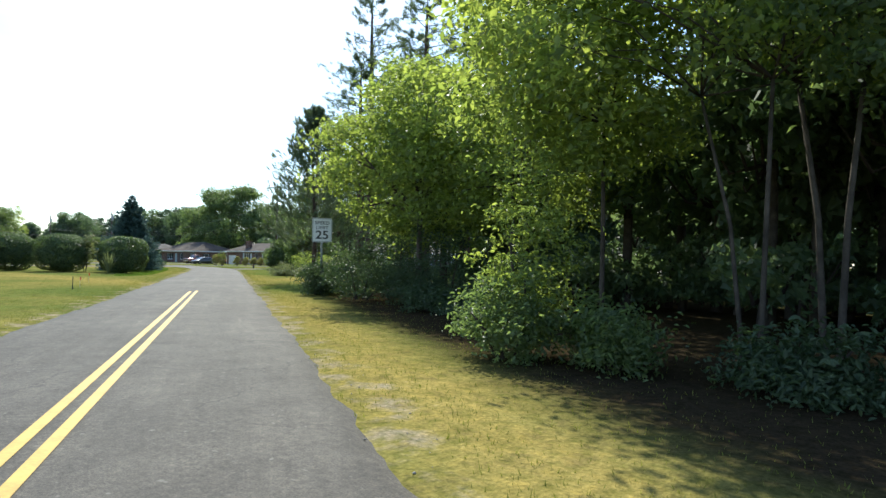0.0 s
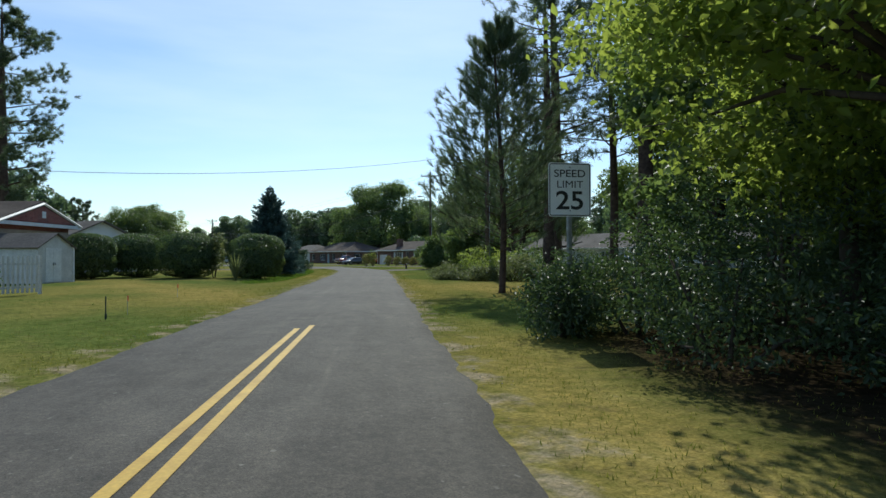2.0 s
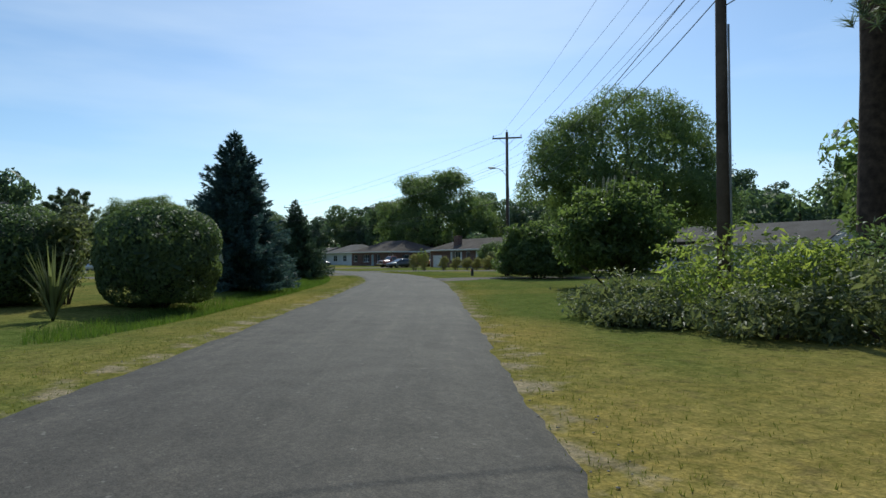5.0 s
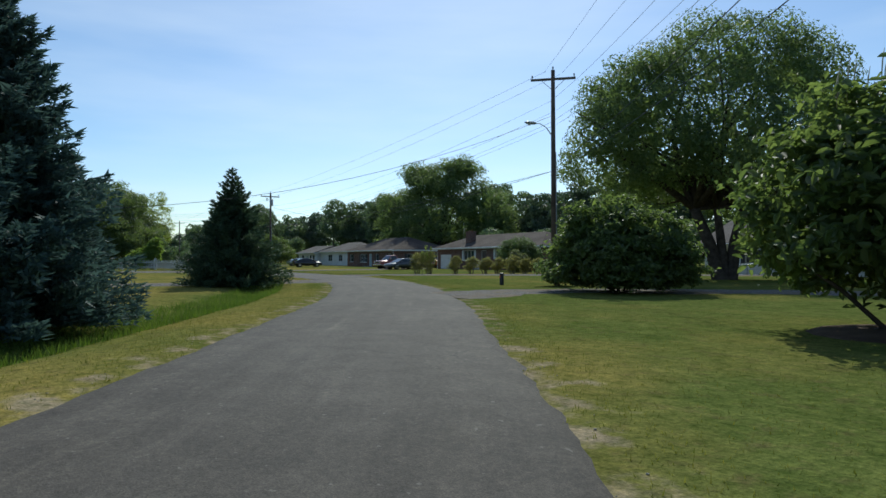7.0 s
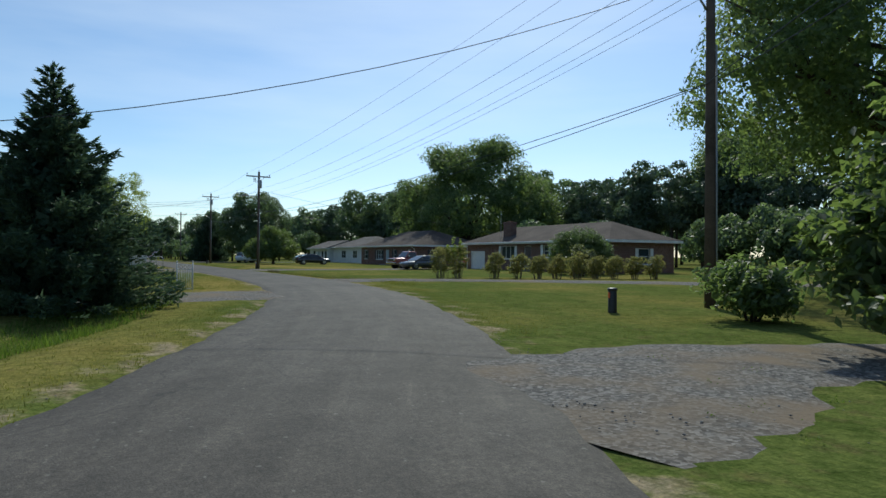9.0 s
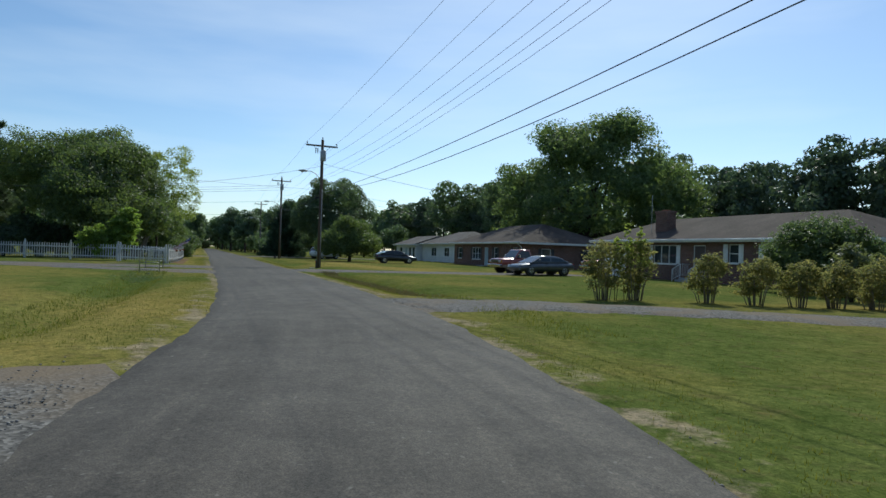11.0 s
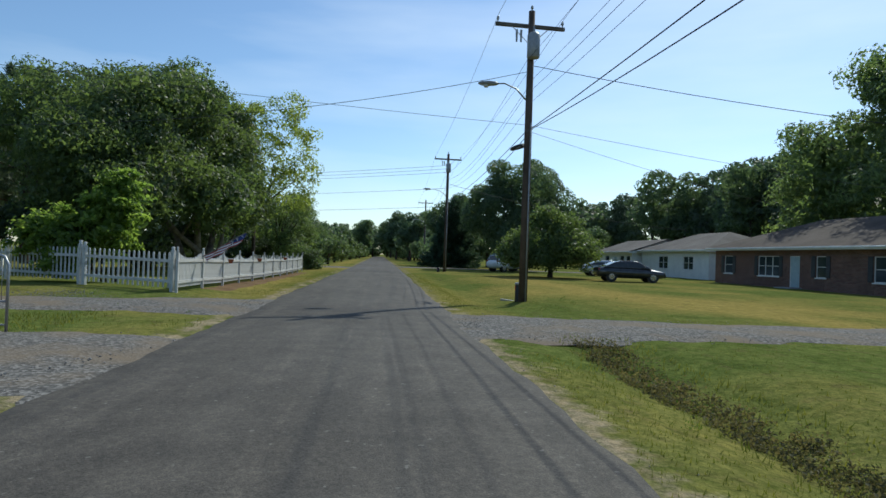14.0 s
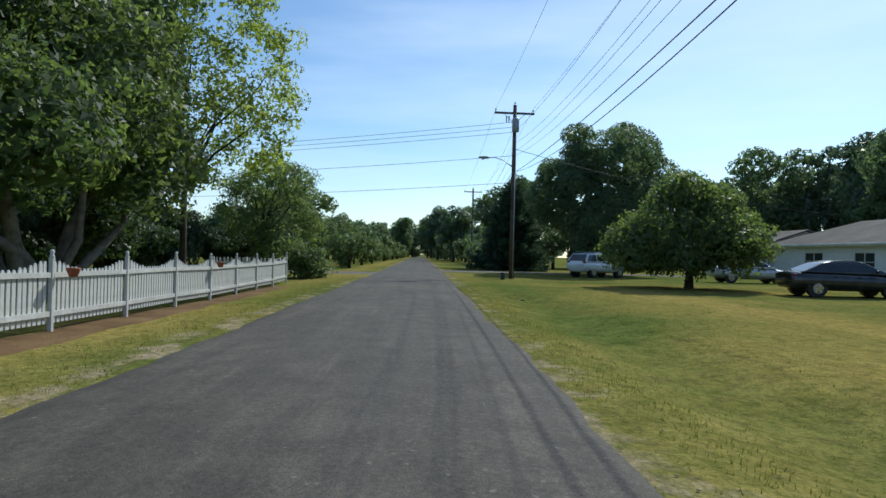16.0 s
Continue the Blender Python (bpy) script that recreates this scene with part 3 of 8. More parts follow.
def strip(name, line, half, z, material, label, category, wobble=0.12, kind="structure", cols=8, dip=0.0):
    """A paved or gravelled strip along a line of points, with an uneven edge, arched a little."""
    tan = np.gradient(line, axis=0)
    tan /= np.linalg.norm(tan, axis=1)[:, None]
    rt = np.stack([tan[:, 1], -tan[:, 0]], 1)
    i = np.arange(len(line))
    half = np.broadcast_to(half, len(line))
    wl_ = half + wobble * (np.sin(i * 0.9) * 0.4 + np.sin(i * 2.7 + 1) * 0.35 + np.sin(i * 0.23) * 0.5)
    wr_ = half + wobble * (np.sin(i * 1.1 + 2) * 0.4 + np.sin(i * 2.3) * 0.35 + np.sin(i * 0.31 + 1) * 0.5)
    rows_ = []
    for k in range(cols + 1):
        u = k / cols
        off = -wl_ * (1 - u) + wr_ * u
        p = line + rt * off[:, None]
        zz = z + 0.05 * (1 - (2 * u - 1) ** 2) - (0.045 if k in (0, cols) else 0.0)
        rows_.append(np.column_stack([p, zz - dip * np.exp(-((i * 0.5) / 1.0) ** 2)]))
    v = np.stack(rows_, 1).reshape(-1, 3)
    n_ = cols + 1
    q = (np.arange(len(line) - 1)[:, None] * n_ + np.arange(cols)[None, :]).ravel()
    me = mesh_np(name, v, np.stack([q, q + 1, q + n_ + 1, q + n_], 1), material)
    me.polygons.foreach_set("use_smooth", np.ones(len(me.polygons), bool))
    at = me.attributes.new("across", "FLOAT", "POINT")
    at.data.foreach_set("value", np.tile(np.linspace(-1, 1, n_), len(line)).astype(np.float32))
    at = me.attributes.new("along", "FLOAT", "POINT")
    at.data.foreach_set("value", np.repeat(np.arange(len(line)) * 0.5, n_).astype(np.float32))
    return tagged(new(name, me), label, category, kind=kind)


strip("road", smooth_line(LINE, 0.5), HALF, 0.012, ASPHALT, "worn grey asphalt street bending to the right of the lawns", "road", wobble=0.08, cols=24)

YELLOW = plain("worn_yellow_paint", (0.50, 0.30, 0.035), (0.66, 0.42, 0.06), 3, 30, 0.7, bump=0.1)


def along(side, a, b, step=0.5):
    """Points at that distance right of the street's middle, for x from a down to b."""
    fine = smooth_line(LINE, step)
    t = np.gradient(fine, axis=0)
    t /= np.linalg.norm(t, axis=1)[:, None]
    p = fine + np.stack([t[:, 1], -t[:, 0]], 1) * side
    return p[(p[:, 0] <= a) & (p[:, 0] >= b)]


def flat_strip(name, line, half, z, material, label, category):
    t = np.gradient(line, axis=0)
    t /= np.linalg.norm(t, axis=1)[:, None]
    r = np.stack([t[:, 1], -t[:, 0]], 1)
    v = np.concatenate([np.column_stack([line + s * half * r, np.full(len(line), z)]) for s in (-1, 1)])
    n_ = len(line)
    q = np.arange(n_ - 1)
    return tagged(new(name, mesh_np(name, v, np.stack([q, q + 1, q + 1 + n_, q + n_], 1), material)), label, category, kind="structure")


for s_ in (-0.10, 0.11):
    flat_strip("centre_line", along(s_, 55, -22.5), 0.05, 0.068, YELLOW, "worn yellow centre line painted on the asphalt", "road marking")


def drive(name, pts, half, label, z=0.02, flare=1.5):
    line = smooth_line(pts, 0.5)
    half = half + flare * np.exp(-np.arange(len(line)) * 0.5 / 2.0)
    return strip(name, line, half, z, GRAVEL, label, "driveway", wobble=0.35, cols=6, dip=0.055)


drive("gravel_drive", [(-65.7, 40.2), (-66.5, 43.0), (-66.0, 46.5), (-62, 51.5), (-52, 58)], 1.6, "gravel drive of grey and brown stones")
drive("gravel_drive", [(-92.4, 47.8), (-92.6, 50), (-91.5, 53.5), (-87.5, 59), (-81, 66.5), (-72, 76)], 1.5, "long gravel drive running past a row of shrubs")
drive("gravel_drive", [(-116.9, 48.6), (-116.5, 50.8), (-116.2, 55), (-116.6, 62), (-116.8, 70)], 1.7, "gravel drive leading to the parked cars")
drive("gravel_drive", [(-82.9, 43.5), (-82.2, 41.0), (-81.5, 38), (-83, 30), (-88, 22)], 2.0, "gravel drive with bare brown patches")
drive("gravel_drive", [(-111.8, 45.1), (-112.4, 42.5), (-115, 38.0), (-121, 31)], 1.5, "narrow gravel drive beside a grass island")
drive("gravel_drive", [(-119.7, 45.2), (-119.6, 42), (-119.0, 38), (-121.5, 31), (-127, 22)], 1.7, "gravel drive in front of a white picket fence")
drive("concrete_drive", [(-163, 45.5), (-163.3, 42), (-163.6, 34)], 1.6, "pale drive at the end of the hedge")
drive("side_street", [(-172, 49.0), (-172.5, 54), (-173, 70)], 1.6, "pale drive across the verge")


# ------------------------------------------------------------ plants
rng = np.random.default_rng(7)


def unit(n):
    v = rng.normal(size=(n, 3))
    return v / np.linalg.norm(v, axis=1)[:, None]


def leaves(centres, normals, size, slim=0.5, vary=0.35, fold=0.15, oval=False):
    """Leaves folded a little along the middle, rhombs or pointed ovals: arrays of vertices and faces."""
    n = len(centres)
    d = unit(n)
    d -= normals * (d * normals).sum(1)[:, None]
    d /= np.linalg.norm(d, axis=1)[:, None] + 1e-9
    w = np.cross(normals, d)
    s = (size * (1 + vary * rng.uniform(-1, 1, n)))[:, None]
    a, b = centres - d * s * 0.5, centres + d * s * 0.5
    lift = normals * s * fold
    m = centres - d * s * 0.05
    if oval:
        m1, m2 = centres - d * s * 0.24, centres + d * s * 0.16
        h, drop = w * s * slim * 0.5, normals * s * 0.12
        v = np.stack([a, m1 + h * 0.82 + lift, m2 + h + lift, b - drop, m2 - h + lift, m1 - h * 0.82 + lift], 1).reshape(-1, 3)
        k = np.arange(n)[:, None] * 6
        return v, np.concatenate([k + np.array([t]) for t in ((0, 1, 2), (0, 2, 3), (0, 3, 4), (0, 4, 5))])
    v = np.stack([a, m + w * s * slim * 0.5 + lift, b, m - w * s * slim * 0.5 + lift], 1).reshape(-1, 3)
    k = np.arange(n)[:, None] * 4
    return v, np.concatenate([k + np.array([[0, 1, 2]]), k + np.array([[0, 2, 3]])])


def crown_cloud(blobs, clumps, per, clump_r, shell=0.55, droop=0.0):
    """Leaf places in clumps spread over the outer part of blobs (x, y, z, rx, ry, rz)."""
    clumps, per = max(10, int(clumps * 0.5)), per * 2
    b = np.array(blobs, float)
    wgt = (b[:, 3] * b[:, 4] * b[:, 5]) ** (2 / 3)
    pick = rng.choice(len(b), clumps, p=wgt / wgt.sum())
    d = unit(clumps)
    rad = shell + (1.06 - shell) * rng.random(clumps) ** 0.6
    c = b[pick, :3] + d * b[pick, 3:] * rad[:, None]
    # clumps that lie deep inside another blob would never be seen
    deep = np.zeros(clumps, bool)
    for k in range(len(b)):
        q = (c - b[k, :3]) / b[k, 3:]
        deep |= ((q * q).sum(1) < 0.30) & (pick != k)
    c, d = c[~deep], d[~deep]
    cr = clump_r * rng.uniform(0.6, 1.3, len(c))
    off = rng.normal(size=(len(c), per, 3)) * 0.5 * cr[:, None, None]
    off[:, :, 2] *= 0.5
    off[:, :, 2] -= droop * np.hypot(off[:, :, 0], off[:, :, 1])
    pts = (c[:, None, :] + off).reshape(-1, 3)
    nrm = unit(len(pts)) * 0.8 + np.array([0, 0, 0.75]) + np.repeat(d, per, 0) * 0.45
    nrm /= np.linalg.norm(nrm, axis=1)[:, None]
    return pts, nrm, c


def with_inner(blobs, pts, nrm, size, inner, grow=1.75):
    """Adds larger leaves deep in the crown, which close it to the light. Returns places, normals and sizes."""
    b = np.array(blobs, float)
    wgt = b[:, 3] * b[:, 4] * b[:, 5]
    pick = rng.choice(len(b), inner, p=wgt / wgt.sum())
    q = b[pick, :3] + unit(inner) * b[pick, 3:] * (0.84 * rng.random(inner) ** 0.4)[:, None]
    m = unit(inner)
    return np.concatenate([pts, q]), np.concatenate([nrm, m]), np.concatenate([np.full(len(pts), size), np.full(inner, size * grow)])


def bunches(blobs, k=6, size=0.46):
    """Smaller round bunches set over the outside of each blob."""
    out = []
    for x, y, z, a, b, c in blobs:
        out.append((x, y, z, a * 0.8, b * 0.8, c * 0.8))
        for d in unit(k):
            f = rng.uniform(0.68, 0.95)
            q = size * rng.uniform(0.75, 1.2)
            out.append((x + d[0] * a * f, y + d[1] * b * f, z + d[2] * c * f, a * q, b * q, min(c, (a + b) / 2) * q * 0.9))
    return out


def sprays(blobs, size):
    """Many small bunches of about that radius, spread over the outside of large blobs."""
    out = []
    for k, (x, y, z, a, b, c) in enumerate(blobs):
        n = int(2.0 * (a * c) / size ** 2)
        for d in unit(n):
            f, q = rng.uniform(0.72, 1.0), size * rng.uniform(0.6, 1.3)
            p = (x + d[0] * a * f, y + d[1] * b * f, z + d[2] * c * f)
            if all(((p[0] - o[0]) / o[3]) ** 2 + ((p[1] - o[1]) / o[4]) ** 2 + ((p[2] - o[2]) / o[5]) ** 2 > 0.45 for i, o in enumerate(blobs) if i != k):
                out.append((*p, q, q, q * 0.7))
    return out


def bunch_leaves(blobs, leaf, cover=0.7, ragged=0.22, core=16, hull=None):
    """Leaves laid over the outside of round bunches, facing outwards, with large dark ones inside that close the crown: vertices and faces."""
    b = np.array(blobs, float)
    rad = b[:, 3:].mean(1)
    n = np.maximum(30, (cover * 4 * math.pi * rad ** 2 / (0.35 * leaf ** 2)).astype(int))
    pick = np.repeat(np.arange(len(b)), n)
    d = unit(len(pick))
    p = b[pick, :3] + d * b[pick, 3:] * (0.90 + ragged * (rng.random(len(pick)) - 0.3))[:, None]
    ok = np.ones(len(p), bool)
    for k, o in enumerate(b if hull is None else np.array(hull, float)):
        q = (p - o[:3]) / o[3:]
        ok &= ((q * q).sum(1) > (0.66 if hull is None else 0.42)) | ((pick == k) & (hull is None))
    ok &= (d[:, 2] > -0.75) & (p[:, 2] > 0.05)
    p, d = p[ok], d[ok]
    m = d + unit(len(d)) * 0.75
    m /= np.linalg.norm(m, axis=1)[:, None]
    t = unit(len(p))
    t -= m * (t * m).sum(1)[:, None]
    t /= np.linalg.norm(t, axis=1)[:, None] + 1e-9
    w = np.cross(m, t)
    s = leaf * rng.uniform(0.6, 1.4, len(p))[:, None]
    v = np.stack([p - t * s * 0.5 - w * s * 0.34, p - t * s * 0.5 + w * s * 0.34, p + t * s * 0.55], 1).reshape(-1, 3)
    pc = np.repeat(np.arange(len(b)), core)
    c = b[pc, :3] + unit(len(pc)) * b[pc, 3:] * (0.62 * rng.random(len(pc)) ** 0.33)[:, None]
    m, t = unit(len(c)), unit(len(c))
    t = np.cross(m, t)
    t /= np.linalg.norm(t, axis=1)[:, None] + 1e-9
    w, s = np.cross(m, t), np.minimum(rad[pc] * 0.5, 3.6 * leaf)[:, None]
    v2 = np.stack([c - t * s - w * s * 0.6, c - t * s + w * s * 0.6, c + t * s], 1).reshape(-1, 3)
    v2[:, 2] = np.maximum(v2[:, 2], 0.03)
    v = np.concatenate([v, v2])
    return v, np.arange(len(v)).reshape(-1, 3)


def limbs(parent, base, tops, r0, bark, bends=0.25):
    """Limbs from a fork to the given ends, tapering and bent."""
    base = Vector(base)
    for t in tops:
        t = Vector(t)
        mid1 = base.lerp(t, 0.4) + Vector((rng.uniform(-1, 1), rng.uniform(-1, 1), rng.uniform(0.2, 1))) * bends * (t - base).length * 0.35
        mid2 = base.lerp(t, 0.75) + Vector((rng.uniform(-1, 1), rng.uniform(-1, 1), rng.uniform(0, 0.6))) * bends * (t - base).length * 0.2
        part("limb", Geo().tube([base, mid1, mid2, t], [r0, r0 * 0.62, r0 * 0.36, r0 * 0.12], 6), bark, parent, smooth=True)


def broadleaf(name, label, x, y, height, blobs, leaf, material, clumps=520, per=26, clump_r=0.9, trunk_r=0.22, fork=0.3, stems=((0, 0),),
              slim=0.55, bark=None, shell=0.5, droop=0.0, category="tree", limbs_n=16, group="", turn=0.0, inner=0.14, dense=None):
    """A leafy tree: tapered trunk or stems, limbs, and a crown of clumps of leaves."""
    ob = thing(name, label, category, x, y, zat(x, y) - 0.04, turn, group)
    bark = bark or BARK
    pts, nrm, ends = crown_cloud(blobs, clumps, per, clump_r, shell, droop)
    ends = ends[rng.permutation(len(ends))]
    for k, (sx, sy_) in enumerate(stems):
        g = Geo()
        top = Vector((sx * 1.8, sy_ * 1.8, height * fork))
        q = [Vector((sx * 0.3, sy_ * 0.3, -0.1)), Vector((sx * 0.42, sy_ * 0.42, 0.12)), Vector((sx * 0.9 + rng.uniform(-.05, .05), sy_ * 0.9, height * fork * 0.5)), top]
        r = trunk_r if len(stems) == 1 else trunk_r * rng.uniform(0.6, 0.85)
        g.tube(q, [r * 1.5, r * 1.1, r * 0.9, r * 0.72], 10)
        take = ends[k::len(stems)][: max(4, limbs_n // len(stems))]
        part("trunk" if len(stems) == 1 else "stem", g, bark, ob, smooth=True)
        limbs(ob, top, [tuple(e) for e in take], r * 0.55, bark)
    if dense:
        if len(dense) == 3:
            v, f = bunch_leaves(bunches(blobs, *dense[1:]), leaf, dense[0])
        else:
            v, f = bunch_leaves(sprays(blobs, dense[1]), leaf, dense[0], 0.7, 1, blobs)
            v2, f2 = bunch_leaves([(*o[:3], o[3] * 0.84, o[4] * 0.84, o[5] * 0.84) for o in blobs], leaf * 1.25, dense[2], 0.35, dense[3])
            v, f = np.concatenate([v, v2]), np.concatenate([f, f2 + len(v)])
    else:
        pts, nrm, sizes = with_inner(blobs, pts, nrm, leaf * 1.25, int(len(pts) * inner))
        v, f = leaves(pts, nrm, sizes, slim)
    part("crown", mesh_np("crown", v, f, material), material, ob)
    return ob


def bush(name, label, x, y, blobs, leaf, material, clumps=260, per=24, clump_r=0.3, stems=5, category="bush", slim=0.55, bark=None, shell=0.72, group="", stem_r=0.035, oval=False, grow=1.75, foot=0.18):
    ob = thing(name, label, category, x, y, zat(x, y) - 0.03, 0, group)
    pts, nrm, ends = crown_cloud(blobs, clumps, per, clump_r, shell)
    pts, nrm, sizes = with_inner(blobs, pts, nrm, leaf * 1.25, len(pts) // 4, grow)
    keep = pts[:, 2] > 0.02
    v, f = leaves(pts[keep], nrm[keep], sizes[keep], slim, oval=oval)
    part("foliage", mesh_np("foliage", v, f, material), material, ob)
    ends = ends[rng.permutation(len(ends))]
    for k in range(stems):
        g = Geo()
        e = Vector(ends[k % len(ends)]) * 0.85
        b = Vector((e.x * foot, e.y * foot, -0.05))
        g.tube([b, b.lerp(e, 0.5) + Vector((0, 0, 0.12)), e], [stem_r, stem_r * 0.75, stem_r * 0.3], 6)
        part("stem", g, bark or BARK, ob, smooth=True)
    return ob


def needle_sprays(starts, dirs, length, width):
    """Thin single-triangle needles."""
    n = len(starts)
    w = np.cross(dirs, unit(n))
    w /= np.linalg.norm(w, axis=1)[:, None] + 1e-9
    ln = length * rng.uniform(0.7, 1.2, n)[:, None]
    v = np.stack([starts - w * width / 2, starts + w * width / 2, starts + dirs * ln], 1).reshape(-1, 3)
    return v, np.arange(3 * n).reshape(-1, 3)


def pine(name, label, x, y, height, crown_from, spread_r, trunk_r, tufts=420, needles=46, lean=(0, 0), length=0.34, width=0.022, top_round=True, group="", limbs_n=44, young=False):
    """A pine: straight scaly trunk, crooked limbs and tufts of long needles, open between."""
    ob = thing(name, label, "tree", x, y, zat(x, y) - 0.05, 0, group)
    g = Geo()
    h = height
    fan, stout = (0.5, 0.15) if young else (0.85, 0.22)
    axis = [Vector((lean[0] * u * h + 0.12 * math.sin(u * 5), lean[1] * u * h + 0.1 * math.sin(u * 4 + 1), u * h)) for u in (0, 0.02, 0.25, 0.5, 0.75, 0.9, 0.985)]
    g.tube(axis, [trunk_r * k for k in (1.35, 1.08, 0.92, 0.75, 0.48, 0.26, 0.06)], 12)
    part("trunk", g, BARK_PINE, ob, smooth=True)
    tc, td = [], []
    for k in range(limbs_n):
        u = crown_from + (1 - crown_from) * ((k + rng.uniform(0, 1)) / limbs_n)
        ang = k * 2.39996 + rng.uniform(-0.4, 0.4)
        rel = (u - crown_from) / (1 - crown_from)
        if young:
            ln = spread_r * (1.05 - rel) ** 0.8 * rng.uniform(0.75, 1.1)
            rise = 0.35 + 0.55 * rel
        else:
            ln = spread_r * (0.55 + 0.45 * math.sin(math.pi * min(1, rel * 0.9 + 0.12))) * rng.uniform(0.6, 1.1) * (1 - 0.55 * rel ** 3)
            rise = rng.uniform(-0.05, 0.35) + 0.3 * rel
        i = u * (len(axis) - 1)
        b = Vector((lean[0] * u * h, lean[1] * u * h, u * h))
        d = Vector((math.cos(ang), math.sin(ang), rise * 0.6))
        mid = b + d * ln * 0.55 + Vector((0, 0, 0.05 * ln))
        end = b + Vector((math.cos(ang + 0.15), math.sin(ang + 0.15), rise)) * ln
        part("limb", Geo().tube([b, mid, end], [trunk_r * stout * (1.1 - 0.8 * rel), trunk_r * stout * 0.6 * (1.1 - 0.8 * rel), 0.01], 5), BARK_PINE, ob, smooth=True)
        m = max(3, int(tufts / limbs_n))
        for _ in range(m):
            t = rng.uniform(0.30, 1.05) ** 0.7
            p = b.lerp(mid, t * 2) if t < 0.5 else mid.lerp(end, t * 2 - 1)
            q = p + Vector(rng.normal(size=3)) * ln * 0.10
            tc.append(q)
            o = (d * 0.8 + Vector(rng.normal(size=3)) * 0.35 + Vector((0, 0, 0.75 if young else 0.45))).normalized()
            td.append(o)
    tc.append(Vector((lean[0] * h, lean[1] * h, h * 0.98)))
    td.append(Vector((0, 0, 1)))
    tc, td = np.array(tc), np.array(td)
    n = len(tc)
    st = np.repeat(tc, needles, 0) - np.repeat(td, needles, 0) * rng.uniform(-0.1, 0.22, (n * needles, 1))
    dr = np.repeat(td, needles, 0) * 0.8 + unit(n * needles) * fan
    dr /= np.linalg.norm(dr, axis=1)[:, None]
    v, f = needle_sprays(st, dr, length, width)
    part("needles", mesh_np("needles", v, f, NEEDLE_PINE), NEEDLE_PINE, ob)
    return ob


def spruce(name, label, x, y, height, radius, material, tiers=34, skirt=0.25, lengthy=0.16, thick=1.0, power=0.9):
    """A spruce: a full cone of overlapping boughs with lifted tips, each fringed with short needle sprays."""
    ob = thing(name, label, "tree", x, y, zat(x, y) - 0.03)
    g = Geo().tube([(0, 0, -0.1), (0, 0, height * 0.5), (0, 0, height * 0.99)], [radius * 0.075, radius * 0.05, 0.015], 10)
    part("trunk", g, BARK, ob, smooth=True)
    bg, pts, drs = Geo(), [], []
    boughs = int(tiers * 10)
    for k in range(boughs):
        u = 1 - (1 - (k + rng.random()) / boughs) ** 0.62
        z = skirt + (height - skirt) * u
        ang = k * 2.39996 + rng.uniform(-0.35, 0.35)
        ln = (radius * (1 - u) ** power * (1.0 + 0.12 * math.sin(ang * 3 + u * 40)) + 0.10) * rng.choice((0.66, 0.82, 0.98, 1.16), p=(0.25, 0.3, 0.3, 0.15))
        out = Vector((math.cos(ang), math.sin(ang), 0))
        b = Vector((0, 0, min(height * 0.97, z + 0.10 * ln)))
        m1 = b + out * ln * 0.6 + Vector((0, 0, (-0.20 + 0.55 * u) * ln))
        e = b + out * ln + Vector((0, 0, (-0.16 + 0.85 * u) * ln))
        if ln > 0.35:
            bg.tube([b, m1, e], [0.010 + 0.010 * ln, 0.010, 0.004], 4, cap=False)
        n = int((14 + 80 * ln) * thick)
        t = rng.uniform(0.22, 1.0, n) ** 0.6
        ba, ma, ea = np.array(b), np.array(m1), np.array(e)
        p = np.where(t[:, None] < 0.6, ba + (ma - ba) * (t / 0.6)[:, None], ma + (ea - ma) * ((t - 0.6) / 0.4)[:, None])
        sd = np.array(out.cross(Vector((0, 0, 1))))
        lat = rng.uniform(-1, 1, n)
        p = p + sd * (lat * 0.20 * ln * (1.15 - t))[:, None] - np.array([0, 0, 1]) * (rng.random(n) ** 2 * 0.16 * ln)[:, None]
        d = np.array(out) * 0.8 + sd * (lat * 0.8)[:, None] + rng.normal(size=(n, 3)) * 0.34 + np.array([0, 0, 0.22])
        pts.append(p)
        drs.append(d / np.linalg.norm(d, axis=1)[:, None])
    n = 60
    pts.append(np.stack([rng.normal(size=n) * 0.02, rng.normal(size=n) * 0.02, rng.uniform(height * 0.93, height, n)], 1))
    d = rng.normal(size=(n, 3)) * 0.5 + np.array([0, 0, 1.0])
    drs.append(d / np.linalg.norm(d, axis=1)[:, None])
    part("branchwork", bg, BARK, ob)
    p, d = np.concatenate(pts), np.concatenate(drs)
    ok = p[:, 2] > 0.06
    p, d = p[ok], d[ok]
    nrm = np.cross(d, unit(len(d)))
    nrm /= np.linalg.norm(nrm, axis=1)[:, None]
    w = np.cross(nrm, d)
    s = lengthy * rng.uniform(0.6, 1.3, len(p))[:, None]
    v = np.stack([p - w * s * 0.20, p + w * s * 0.20, p + d * s], 1).reshape(-1, 3)
    part("needles", mesh_np("needles", v, np.arange(len(v)).reshape(-1, 3), material), material, ob)
    v, f = bunch_leaves([(0, 0, skirt + height * q, radius * r_, radius * r_, height * 0.15) for q, r_ in ((0.12, 0.60), (0.3, 0.46), (0.48, 0.32), (0.64, 0.2))], 0.3, 0.8, 0.1, 30)
    part("inner_foliage", mesh_np("inner_foliage", v, f, NEEDLE_GREEN), NEEDLE_GREEN, ob, "dark shaded inner boughs")
    return ob


